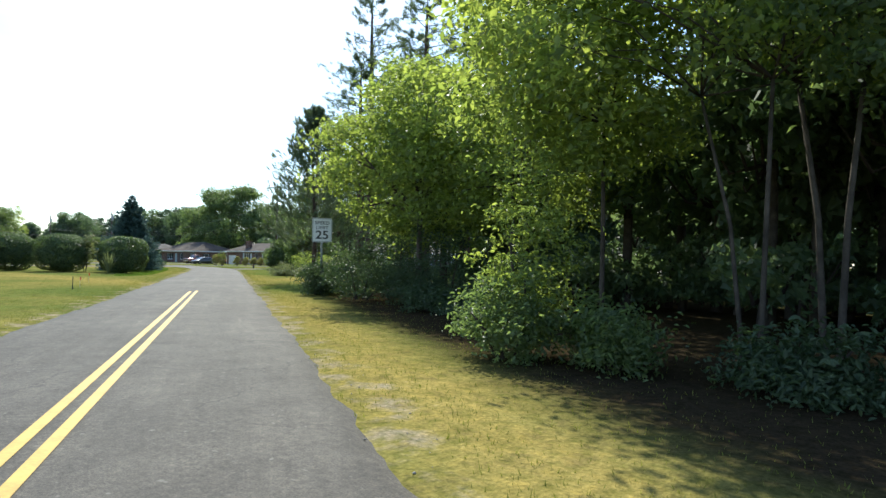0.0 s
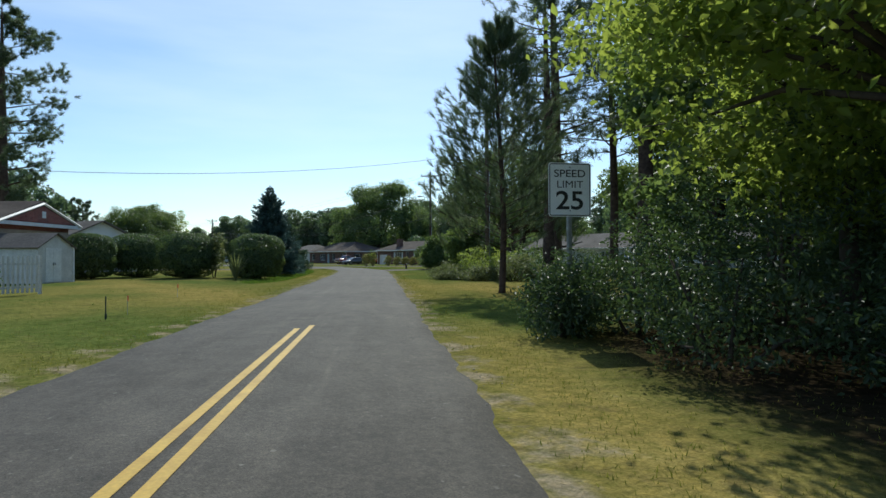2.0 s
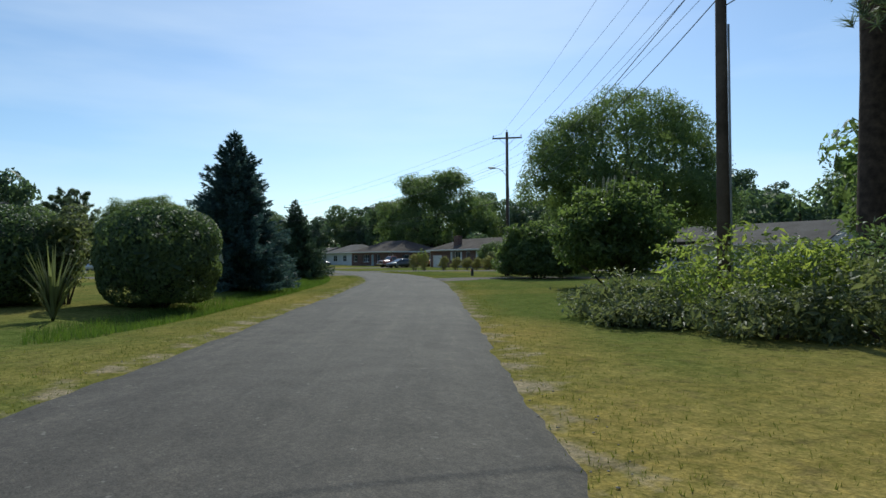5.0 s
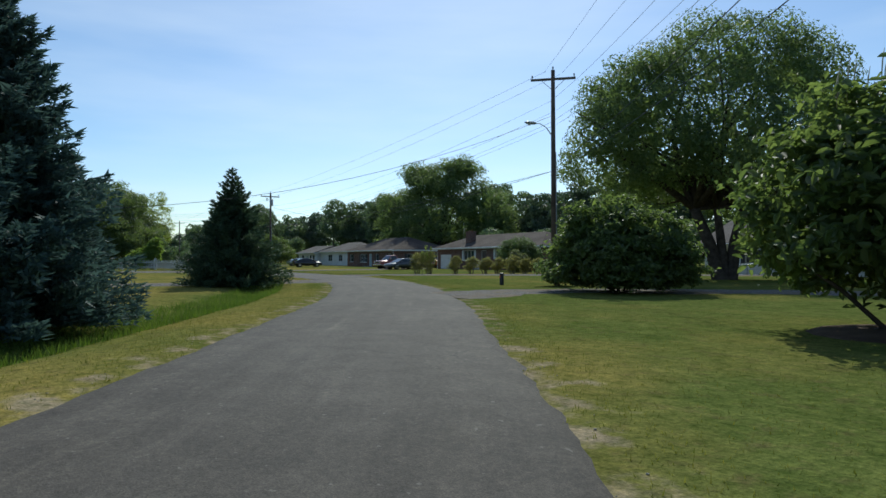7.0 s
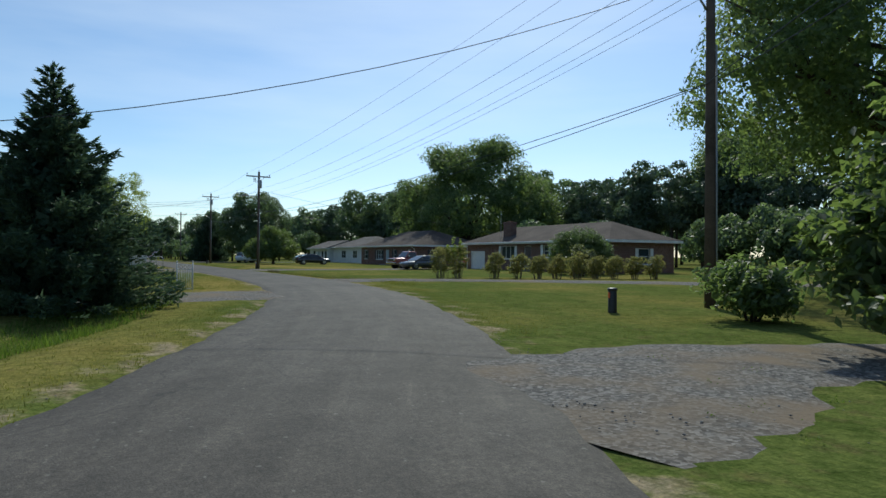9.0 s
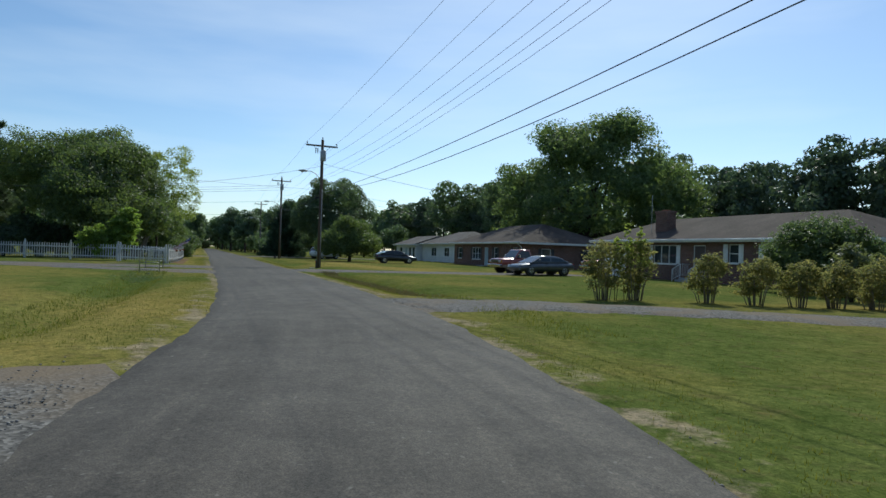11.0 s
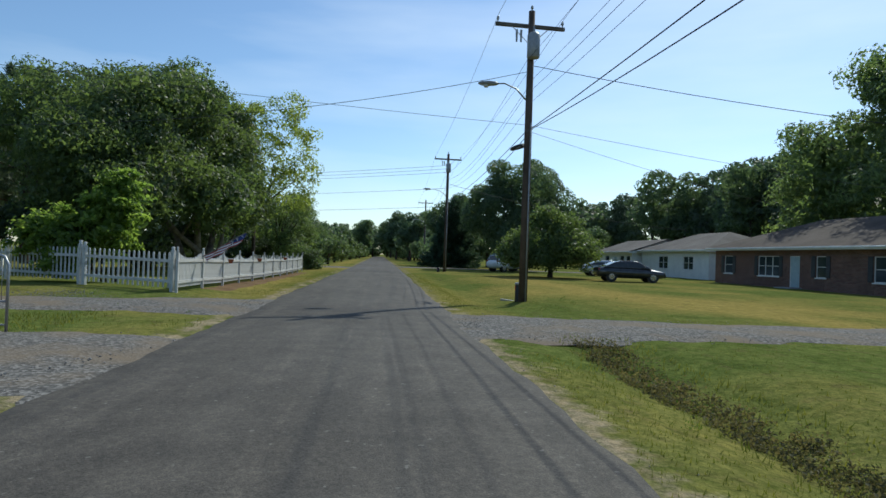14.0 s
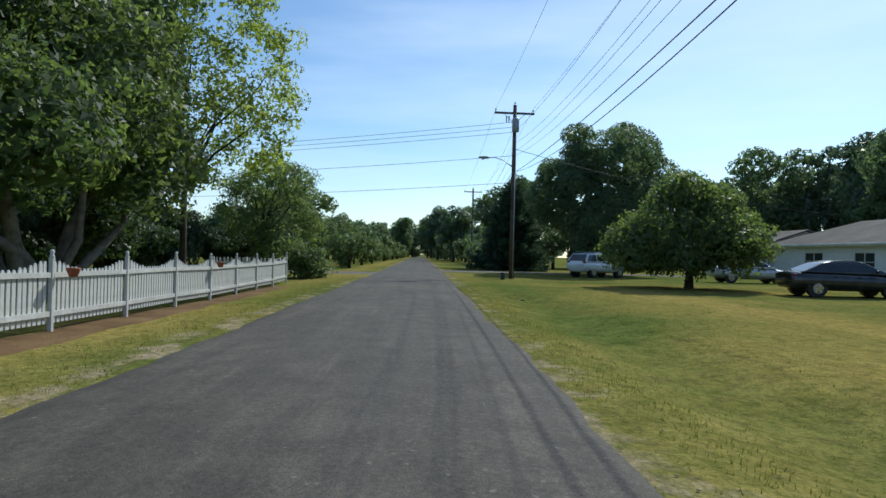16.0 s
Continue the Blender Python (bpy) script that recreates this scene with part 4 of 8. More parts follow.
def ball_blobs(h0, h1, r, n, jitter=0.45, flat=0.7):
    """Blobs that fill an upright egg from h0 to h1 of radius r."""
    out = []
    zc, rz = (h0 + h1) / 2, (h1 - h0) / 2
    for _ in range(n):
        d = unit(1)[0]
        f = rng.uniform(0.35, 0.72)
        br = r * rng.uniform(0.32, 0.5)
        out.append((d[0] * r * f, d[1] * r * f, zc + d[2] * rz * f, br, br, br * flat * min(1.3, rz / r + 0.3)))
    out.append((0, 0, zc, r * 0.62, r * 0.62, rz * 0.7))
    return out


# --- the wood on the near side of the speed sign
broadleaf("roadside_tree", "tall young tree with bright green leaves arching over the verge", -2.2, 9.6, 9.5,
          [(-1.6, -0.9, 5.2, 2.6, 2.2, 1.5), (-2.6, 0.4, 4.0, 1.7, 1.6, 1.0), (0.5, 0.0, 6.6, 2.6, 2.4, 1.8), (-0.5, 0.5, 8.4, 2.3, 2.2, 1.5), (1.8, 1.2, 5.2, 2.0, 1.8, 1.4), (-3.2, -0.4, 5.9, 1.5, 1.5, 1.0)],
          0.115, LEAF_BRIGHT, 640, 30, 0.6, 0.052, 0.42, ((0.1, 0), (-0.5, 0.2)), bark=BARK, inner=0.02)
broadleaf("roadside_tree", "slender tree with pale bark and green leaves at the wood's edge", -1.4, 10.4, 10.5,
          [(0, 0, 6.2, 2.4, 2.3, 1.6), (0.8, -0.8, 4.8, 1.9, 1.9, 1.1), (0.5, 0.6, 8.8, 2.6, 2.5, 1.9), (2.2, 0.2, 6.6, 1.9, 1.8, 1.3)],
          0.115, LEAF_MAPLE, 540, 30, 0.6, 0.06, 0.4, ((0.2, 0.1), (-0.3, 0.3)), bark=BARK, inner=0.02)
broadleaf("roadside_tree", "leafy sapling with sunlit yellow-green leaves", -5.2, 11.0, 9.0,
          [(-0.8, -0.4, 5.0, 2.2, 2.1, 1.4), (-1.4, 0.5, 6.6, 2.0, 1.9, 1.3), (0.6, 0.2, 7.4, 2.1, 2.0, 1.4), (0.3, -0.8, 4.0, 1.7, 1.6, 0.9)],
          0.115, LEAF_BRIGHT, 560, 30, 0.6, 0.045, 0.45, bark=BARK, inner=0.02)
broadleaf("roadside_tree", "spreading tree with sunlit leaves beside the speed sign", -13.5, 15.2, 8.2,
          [(-1.2, -0.6, 4.8, 2.4, 2.2, 1.5), (-2.2, 0.6, 3.6, 1.8, 1.8, 1.2), (0.8, 0.0, 6.0, 2.4, 2.3, 1.6), (-0.6, 0.6, 7.0, 2.0, 1.9, 1.2), (-2.6, 0.2, 5.4, 1.6, 1.6, 1.1), (1.5, -0.6, 4.0, 2.0, 1.8, 1.5)],
          0.125, LEAF_BRIGHT, 720, 32, 0.6, 0.11, 0.35, inner=0.05)
for tx, ty, th, tr_ in ((3.4, 13.6, 10.5, 3.4), (0.4, 16.4, 11.0, 3.4), (6.8, 11.2, 10.0, 3.2), (-2.6, 16.6, 10.0, 3.2)):
    broadleaf("roadside_tree", "tall shady tree with a thin grey trunk inside the wood", tx, ty, th, ball_blobs(2.2, th, tr_, 9), 0.15, LEAF_DARK, 120, 12, 0.8, 0.1, 0.5, dense=(0.40, 0.8, 0.4, 8), limbs_n=12)
broadleaf("roadside_tree", "dense dark green tree at the wood's edge", -9.5, 14.5, 10.0,
          ball_blobs(1.6, 10.0, 4.2, 9), 0.12, LEAF_BRIGHT, 640, 30, 0.75, 0.065, 0.35, inner=0.02)
for tx, ty, th, tr_ in ((-20.0, 22.6, 9.5, 2.8), (-17.0, 26.0, 9.5, 3.0), (-14.0, 22.5, 8.6, 3.0)):
    broadleaf("roadside_tree", "tall dark leafy tree in the wood behind the speed sign", tx, ty, th, ball_blobs(0.8, th, tr_, 9), 0.17, LEAF_MAPLE, 120, 12, 0.8, 0.13, 0.4, dense=(0.4, 4, 0.5))
broadleaf("roadside_tree", "dense dark green tree overhanging the speed sign", -16.0, 19.5, 9.0,
          ball_blobs(1.4, 9.4, 4.0, 10), 0.13, LEAF_BRIGHT, 720, 32, 0.75, 0.16, 0.35, inner=0.08)
# most bushes here get their shade from the dark leaf colour
for k, (bx, by, r, h, mt) in enumerate(((-4.9, 7.4, 0.75, 1.3, LEAF_MAPLE), (-5.0, 8.0, 0.8, 3.1, LEAF_BRIGHT), (-3.4, 7.6, 0.6, 0.95, LEAF_MAPLE), (-8.4, 11.6, 0.9, 0.9, LEAF_SHADED_HOLLY), (-11.0, 12.9, 0.9, 0.9, LEAF_SHADED_HOLLY),
                                         (-13.0, 14.4, 1.2, 1.4, LEAF_SHADED_HOLLY), (-15.6, 14.6, 1.4, 2.1, LEAF_SHADED_HOLLY), (-18.0, 16.3, 1.2, 1.7, LEAF_SHADED_HOLLY), (-15.8, 16.6, 1.7, 3.2, LEAF_SHADED_HOLLY), (-12.2, 15.0, 1.6, 2.8, LEAF_SHADED_HOLLY), (-1.2, 7.4, 0.7, 0.8, LEAF_SHADED_HOLLY), (-18.6, 18.8, 1.5, 2.6, LEAF_SHADED_HOLLY), (-18.7, 15.25, 0.7, 1.35, LEAF_SHADED_HOLLY), (-19.7, 16.3, 0.8, 1.2, LEAF_SHADED_HOLLY), (0.8, 7.6, 1.2, 1.7, LEAF_SHADED_HOLLY), (3.5, 5.5, 1.4, 2.0, LEAF_SHADED_HOLLY))):
    bush("understorey_bush", "leafy green bush crowding the wood's edge" if k != 1 else "tall pale sunlit bush at the wood's edge", bx, by,
         [(0, 0, h * 0.5, r, r, h * 0.52), (r * 0.5, -r * 0.3, h * 0.35, r * 0.7, r * 0.7, h * 0.36), (-r * 0.5, r * 0.3, h * 0.4, r * 0.7, r * 0.7, h * 0.42)],
         0.065, mt, 130, 24, 0.32, 4, oval=True, slim=0.4, grow=1.15, shell=0.35, group="bushes at the wood's edge")


def pine_blobs(h, r):
    """Flat rounded heads in the upper half of a tall bare trunk, with gaps between."""
    out = []
    for k in range(9):
        u = 0.45 + 0.53 * k / 8
        a, q = k * 2.4 + rng.uniform(-0.5, 0.5), r * rng.uniform(0.3, 0.62) * (1.3 - u * 0.85)
        br = r * rng.uniform(0.34, 0.52) * (1.3 - 0.5 * u)
        out.append((q * math.cos(a), q * math.sin(a), u * h, br, br, br * 0.62))
    return out


def wood(name, label, spots, material, leaf, cover=0.6, kind="stuff", pines=0.0, heads=9):
    """A stretch of wood: many crowns in one mesh, on bare trunks."""
    vs, fs, k0, g = [], [], 0, Geo()
    for x_, y_, h0, h1, r_ in spots:
        b = bunches(ball_blobs(h0, h1, r_, heads // 2), 3, 0.55) if not (pines and rng.random() < pines) else pine_blobs(h1, r_)
        v, f = bunch_leaves(b, leaf, cover, 0.3, 10)
        vs.append(v + np.array([x_, y_, zat(x_, y_)]))
        fs.append(f + k0)
        k0 += len(v)
        g.tube([(x_, y_, -0.2), (x_ + 0.1, y_, (h0 + h1) * 0.5), (x_, y_ + 0.1, h1 * 0.72)], [0.03 * r_ + 0.09, 0.02 * r_ + 0.06, 0.03], 7)
        for e in b[:5]:
            g.tube([(x_, y_, (h0 * 0.6 + h1 * 0.4) * 0.8), (x_ + e[0] * 0.5, y_ + e[1] * 0.5, (h0 + e[2]) / 2), (x_ + e[0], y_ + e[1], e[2])], [0.06, 0.04, 0.015], 5)
    ob = thing(name, label, "trees", kind=kind)
    part("foliage", mesh_np("foliage", np.concatenate(vs), np.concatenate(fs), material), material, ob)
    part("trunks", g, BARK, ob, smooth=True)
    return ob


spots = []
for k in range(54):
    u = rng.uniform(0, 1)
    a = rng.uniform(7.5, 24)
    px, py = 14 - 38 * u, 4.0 + 19.5 * u
    spots.append((px + 0.53 * a - 4, py + 0.85 * a - 4, rng.uniform(0.4, 2.2), rng.uniform(7.0, 10.5) - 2.6 * u, rng.uniform(2.2, 3.2)))
spots = [p for p in spots if not (p[0] < -18 - (p[1] - 16) * 0.3)]
wood("near_wood", "deep shady mixed wood beside the street", spots, LEAF_DARK, 0.26, 0.6)

spots = []
for k in range(80):
    u, a = rng.uniform(0, 1), rng.uniform(4.5, 17)
    px, py = 16 - 36 * u, 3.0 + 19.0 * u
    spots.append((px + 0.53 * a - 3, py + 0.85 * a - 3, 0.0, rng.uniform(1.4, 3.4), rng.uniform(1.3, 2.2)))
spots = [p for p in spots if not (p[0] < -17 - (p[1] - 16) * 0.3) and side_of(p[0], p[1])[0][0] > 7.4]
wood("undergrowth", "shady leafy undergrowth filling the wood", spots, LEAF_DARK, 0.16, 0.4, heads=4)

# --- pines on the lawn beyond the sign
pine("young_pine", "young pine with long needles on the lawn", -28.75, 23.1, 9.9, 0.15, 3.35, 0.115, 2000, 52, (-0.012, 0.01), 0.25, 0.014, young=True, limbs_n=104)
for k, (px, py, h, r) in enumerate(((-40.3, 38.6, 25, 0.38), (-36.9, 40.3, 21, 0.26), (-31.7, 36.0, 22, 0.42), (-28.6, 37.2, 19, 0.3), (-25.2, 36.0, 18, 0.3), (-36.5, 33.8, 17.0, 0.32), (-21.5, 34.5, 19, 0.34))):
    pine("tall_pine", "tall pine with a bare scaly trunk and open crown", px, py, h, 0.36, 4.2, r, 850, 27, (rng.uniform(-.01, .01), rng.uniform(-.01, .01)), 0.35, 0.028, group="tall pines", limbs_n=46)
pine("tall_pine", "tall pine with drooping needle clumps behind a brick house", -77.6, 10.2, 24, 0.26, 5.0, 0.42, 2000, 34, (0, 0), 0.42, 0.045, group="tall pines", limbs_n=44)

for tx, ty, h0, h1, tr_ in ((-26.2, 41.5, 3.4, 15.0, 4.4), (-22.0, 38.0, 3.2, 15.5, 4.4), (-33.5, 41.5, 4.2, 15.5, 4.2), (-37.8, 45.0, 3.4, 9.0, 2.8), (-24.2, 36.4, 5.0, 14.0, 3.2), (-30.6, 40.2, 3.4, 14.5, 4.2)):
    broadleaf("lawn_maple", "leafy dark tree standing among the pines", tx, ty, h1, ball_blobs(h0, h1, tr_, 9), 0.17, LEAF_MAPLE, 120, 12, 0.8, 0.16, 0.35, dense=(0.34, 0.8, 0.5, 8))
# --- weeds and shrubs round the first pole
for k, (bx, by, r, h, mt) in enumerate(((-41.5, 30.7, 1.3, 1.1, LEAF_PALE), (-39.6, 31.9, 1.5, 2.4, LEAF_BRIGHT), (-38.2, 30.4, 1.1, 0.9, LEAF_PALE), (-36.9, 31.6, 1.2, 1.7, LEAF_PALE), (-35.2, 32.4, 1.1, 1.0, LEAF_PALE), (-40.6, 30.0, 0.7, 0.6, LEAF_PALE), (-38.7, 32.6, 0.9, 2.0, LEAF_BRIGHT),
                                         (-33.2, 33.6, 1.5, 1.3, LEAF_HEDGE), (-30.4, 34.4, 1.5, 1.4, LEAF_PALE), (-27.6, 34.2, 1.6, 1.2, LEAF_HEDGE), (-24.6, 34.8, 1.5, 1.3, LEAF_HEDGE), (-35.2, 35.6, 1.7, 1.9, LEAF_HEDGE), (-39.6, 36.6, 1.9, 2.4, LEAF_HEDGE), (-43.4, 37.4, 1.7, 1.9, LEAF_HEDGE), (-37.6, 33.6, 1.5, 2.6, LEAF_HEDGE))):
    bush("weed_clump", "tall tangle of pale weeds and brambles at the lawn's edge", bx, by, [(0, 0, h * 0.45, r, r, h * 0.5), (r * 0.7, 0.2, h * 0.3, r * 0.7, r * 0.6, h * 0.4), (-r * 0.6, -0.3, h * 0.35, r * 0.7, r * 0.6, h * 0.42)],
         0.085, mt, 130, 22, 0.3, 5, shell=0.3, group="weeds at the lawn's edge", slim=0.4)


def buckeye(x, y, r, h):
    ob = bush("buckeye_shrub", "broad shrub with large drooping green leaves and upright flower spikes", x, y,
              [(0, 0, h * 0.56, r * 0.8, r * 0.8, h * 0.42), (r * 0.5, 0.3, h * 0.48, r * 0.6, r * 0.6, h * 0.34), (-r * 0.5, -0.4, h * 0.46, r * 0.6, r * 0.6, h * 0.33), (0.2, -r * 0.5, h * 0.46, r * 0.6, r * 0.55, h * 0.3), (-0.3, r * 0.5, h * 0.5, r * 0.6, r * 0.55, h * 0.34)],
              0.165, LEAF_BUCKEYE, 620, 24, 0.5, 8, slim=0.42, shell=0.4, stem_r=0.05, oval=True, grow=1.25, foot=0.12)
    for k in range(26):
        a, q = rng.uniform(0, 6.28), rng.uniform(0, 0.75) ** 0.6 * r * 0.8
        zt = h * (0.93 - 0.28 * (q / r) ** 2)
        g = Geo().tube([(q * math.cos(a), q * math.sin(a), zt - 0.3), (q * math.cos(a) + 0.03, q * math.sin(a), zt + 0.2), (q * math.cos(a) + 0.05, q * math.sin(a) + 0.03, zt + 0.42)], [0.006, 0.012, 0.004], 6)
        part("flower_spike", g, BLOSSOM, ob, "pale upright flower spike", smooth=True)
    return ob


buckeye(-51.5, 41.3, 2.65, 4.9)
mound_ = [[(r_ * math.cos(k * 0.4488), r_ * math.sin(k * 0.4488), z_) for k in range(14)] for r_, z_ in ((1.75, -0.05), (1.5, 0.04), (1.0, 0.10), (0.4, 0.13))]
solid("mulch_bed", Geo().loft(mound_).moved(pose(-51.5, 41.3, zat(-51.5, 41.3))), SOIL, "low dark mound of mulch round the shrub's stems", "mulch bed", kind="structure", smooth=True)
bush("dogwood_shrub", "wide spreading shrub with layered green leaves on many stems", -63.6, 47.6,
     [(-0.5, -0.4, 2.4, 1.8, 1.8, 1.35), (1.1, 0.8, 1.9, 1.5, 1.5, 1.0), (-1.3, -0.7, 1.6, 1.5, 1.4, 1.0), (0.3, -1.1, 1.4, 1.4, 1.3, 0.9), (0.3, 1.5, 2.2, 1.2, 1.2, 1.0), (1.0, 1.0, 0.95, 1.6, 1.5, 0.65), (-1.2, -0.9, 0.95, 1.5, 1.4, 0.65), (0.6, -0.6, 0.9, 1.5, 1.4, 0.6)], 0.15, LEAF_BUCKEYE, 1150, 26, 0.36, 7, shell=0.5, stem_r=0.05, grow=1.5)
bush("low_shrub", "low drooping green shrub at the foot of the pole", -69.5, 49.6, [(0, 0, 0.8, 1.0, 1.0, 0.6), (0.5, -0.3, 0.6, 0.7, 0.7, 0.5)], 0.11, LEAF_MAPLE, 130, 20, 0.3, 4, shell=0.4)
maple = broadleaf("maple_tree", "large spreading maple on several stems", -70.3, 64.2, 16.5,
          [(0, 0, 9.5, 7.0, 7.0, 4.8), (3.5, -2, 7.5, 4.2, 4.2, 3.2), (-4.0, 1.5, 7.8, 4.2, 4.2, 3.3), (1.5, 3.5, 9.5, 4.5, 4.2, 3.6), (-1.5, -3.5, 9.0, 4.6, 4.2, 3.8), (0.5, 0, 13.2, 4.4, 4.4, 3.0), (-3.5, -2.5, 11.6, 3.4, 3.4, 2.8), (4.0, 1.5, 11.6, 3.2, 3.2, 2.5), (6, 2, 6.4, 2.6, 2.6, 2.2), (-6.4, -1, 6.6, 2.5, 2.5, 2.2), (-4.4, -5.2, 8.0, 3.4, 3.4, 3.2), (-3.6, -4.6, 11.2, 2.8, 2.8, 2.5), (3.0, 5.6, 5.4, 3.0, 3.0, 2.0), (-1.2, 3.4, 6.0, 3.0, 3.0, 2.0)],
          0.15, LEAF_MAPLE, 300, 12, 0.95, 0.5, 0.27, ((-0.58, -0.93), (-0.15, -0.3), (0.32, 0.5)), limbs_n=40, dense=(0.34, 1.0, 0.6, 24))
part("limb", Geo().tube([(0.2, 0.3, 1.5), (1.0, 1.7, 2.3), (2.2, 3.6, 2.6), (3.4, 5.4, 2.7), (4.6, 7.4, 3.3)], [0.24, 0.19, 0.15, 0.12, 0.06], 9), BARK, maple, "thick low level limb", smooth=True)

# --- the garden with the hedge on the other side
def clipped_bush(x, y, r, h):
    """A bush clipped to an upright rounded form, closely set with small leaves."""
    ob = thing("clipped_bush", "large rounded dense green bush standing in a row", "bush", x, y, zat(x, y) - 0.03, rng.uniform(0, 360), "row of rounded bushes")
    n = 15000
    d = unit(n)
    f = (np.abs(d[:, :2]).max(1) ** 3.2 + np.hypot(d[:, 0], d[:, 1]) ** 3.2 + np.abs(d[:, 2]) ** 3.2) ** (-1 / 3.2)
    lump = 1 + 0.035 * np.sin(d[:, 0] * 6 + 1) * np.sin(d[:, 1] * 7) + 0.03 * np.sin(d[:, 2] * 9 + d[:, 0] * 5) - 0.06 * rng.random(n) ** 2
    p = d * (f * lump)[:, None] * np.array([r * 1.12, r * 1.12, h * 0.47]) + np.array([0, 0, h * 0.5])
    m = d + unit(n) * 0.7
    m /= np.linalg.norm(m, axis=1)[:, None]
    ok = p[:, 2] > 0.04
    v, fc = leaves(p[ok], m[ok], 0.115, 0.55)
    part("foliage", mesh_np("foliage", v, fc, LEAF_HEDGE), LEAF_HEDGE, ob)
    # inner leaves take a darker colour, which paints the shade inside the bush
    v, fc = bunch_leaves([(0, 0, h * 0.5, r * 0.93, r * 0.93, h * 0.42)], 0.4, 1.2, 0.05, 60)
    part("inner_foliage", mesh_np("inner_foliage", v, fc, LEAF_SHADED_HOLLY), LEAF_SHADED_HOLLY, ob, "inner foliage in a dark leaf colour standing for shade")
    for k in range(5):
        a = k * 1.3
        part("stem", Geo().tube([(0.2 * math.cos(a), 0.2 * math.sin(a), -0.05), (0.5 * math.cos(a), 0.5 * math.sin(a), 0.6), (0.7 * r * math.cos(a), 0.7 * r * math.sin(a), h * 0.6)], [0.05, 0.04, 0.015], 6), BARK, ob, smooth=True)
    return ob


for k, (bx, by, r, h) in enumerate(((-57.9, 14.0, 1.72, 3.0), (-59.6, 17.1, 1.85, 3.1), (-55.3, 19.4, 1.95, 3.05), (-53.2, 23.3, 1.95, 3.1), (-60.2, 10.4, 1.75, 3.0))):
    clipped_bush(bx, by, r, h)
bush("flowering_shrub", "light green flowering shrub growing beside a clipped bush", -54.6, 20.9, [(0, 0, 1.7, 0.8, 0.8, 1.1), (0.3, 0.2, 2.5, 0.5, 0.5, 0.6)], 0.09, LEAF_PALE, 90, 20, 0.25, 4)


def yucca(x, y):
    ob = thing("pampas_clump", "tall clump of stiff pale upright leaves", "plant", x, y, zat(x, y))
    for k in range(46):
        a, t = rng.uniform(0, 6.28), rng.uniform(0.05, 0.55)
        ln, w = rng.uniform(1.0, 1.9), 0.035
        d = Vector((math.cos(a) * t, math.sin(a) * t, 1)).normalized()
        s = Vector((-math.sin(a), math.cos(a), 0)) * w
        p0, p1, p2 = Vector((0, 0, 0)) + d * 0.0, d * ln * 0.6, d * ln + Vector((math.cos(a), math.sin(a), -0.2)) * t * 0.35
        n = d.cross(s).normalized() * 0.012
        g = Geo().add([p0 - s, p0 + s, p1 + s * 0.8, p1 - s * 0.8, p2, p0 + n, p1 + n], [(0, 1, 2, 3), (3, 2, 4), (0, 5, 6, 3), (5, 1, 2, 6)])
        part("leaf", g, LEAF_PALE, ob)
    return ob


yucca(-49.3, 20.5)
spruce("blue_spruce", "large dense blue spruce with boughs down to the grass", -62.0, 27.8, 7.3, 2.8, NEEDLE_BLUE, 62, 0.3, 0.17, 1.0, 0.98)
spruce("spruce_tree", "smaller green spruce with boughs sweeping the lawn", -78.8, 36.6, 5.9, 2.5, NEEDLE_GREEN, 44, 0.2, 0.15, 1.0, 1.14)

# --- shrub row before the long brick house
for k, (bx, by, h, r) in enumerate(((-94.0, 55.9, 2.0, 0.72), (-93.9, 57.0, 2.0, 0.7), (-92.9, 59.0, 1.6, 0.58), (-92.0, 60.1, 1.55, 0.6), (-91.3, 61.1, 1.5, 0.6), (-90.9, 62.2, 1.45, 0.62), (-90.4, 63.3, 1.65, 0.7), (-89.9, 64.4, 1.4, 0.55), (-89.4, 65.4, 1.5, 0.6), (-88.8, 66.5, 1.45, 0.6), (-88.2, 67.6, 1.5, 0.6))):
    bush("row_shrub", "upright shrub with reddish-green leaves on bare lower stems", bx, by, [(0, 0, h * 0.58, r, r, h * 0.36), (0.1, 0.1, h * 0.76, r * 0.75, r * 0.7, h * 0.24), (-0.15, -0.1, h * 0.38, r * 0.8, r * 0.8, h * 0.22)], 0.065, LEAF_SHRUB, 180, 18, 0.17, 16, shell=0.35, group="row of shrubs", stem_r=0.018, grow=1.1, bark=BARK_PALE, foot=0.5)
for k, (bx, by, h) in enumerate(((-93.95, 56.65, 2.45), (-93.85, 57.1, 2.35), (-94.0, 56.3, 2.2))):
    bush("sapling", "thin yellow-green sapling growing up through a shrub", bx, by, [(0, 0, h - 0.25, 0.13, 0.13, 0.28), (0.08, 0.05, h - 0.6, 0.2, 0.2, 0.25), (-0.05, 0.12, h - 1.0, 0.22, 0.22, 0.3)], 0.06, LEAF_BRIGHT, 22, 14, 0.08, 2, group="saplings in the shrub row", oval=True, stem_r=0.012)
bush("evergreen_bush", "broad dark green bush in front of the brick house", -97.3, 69.6, [(0, 0, 1.9, 2.4, 2.0, 1.6), (1.3, 0, 1.5, 1.6, 1.5, 1.3), (-1.3, 0.1, 1.5, 1.6, 1.5, 1.2)], 0.095, LEAF_HEDGE, 1000, 24, 0.3, 4, shell=0.75, grow=2.2)
bush("light_bush", "light green broad-leaved bush in the shrub row", -93.2, 66.2, [(0, 0, 1.2, 0.8, 0.8, 0.9)], 0.14, LEAF_PALE, 90, 18, 0.3, 4)

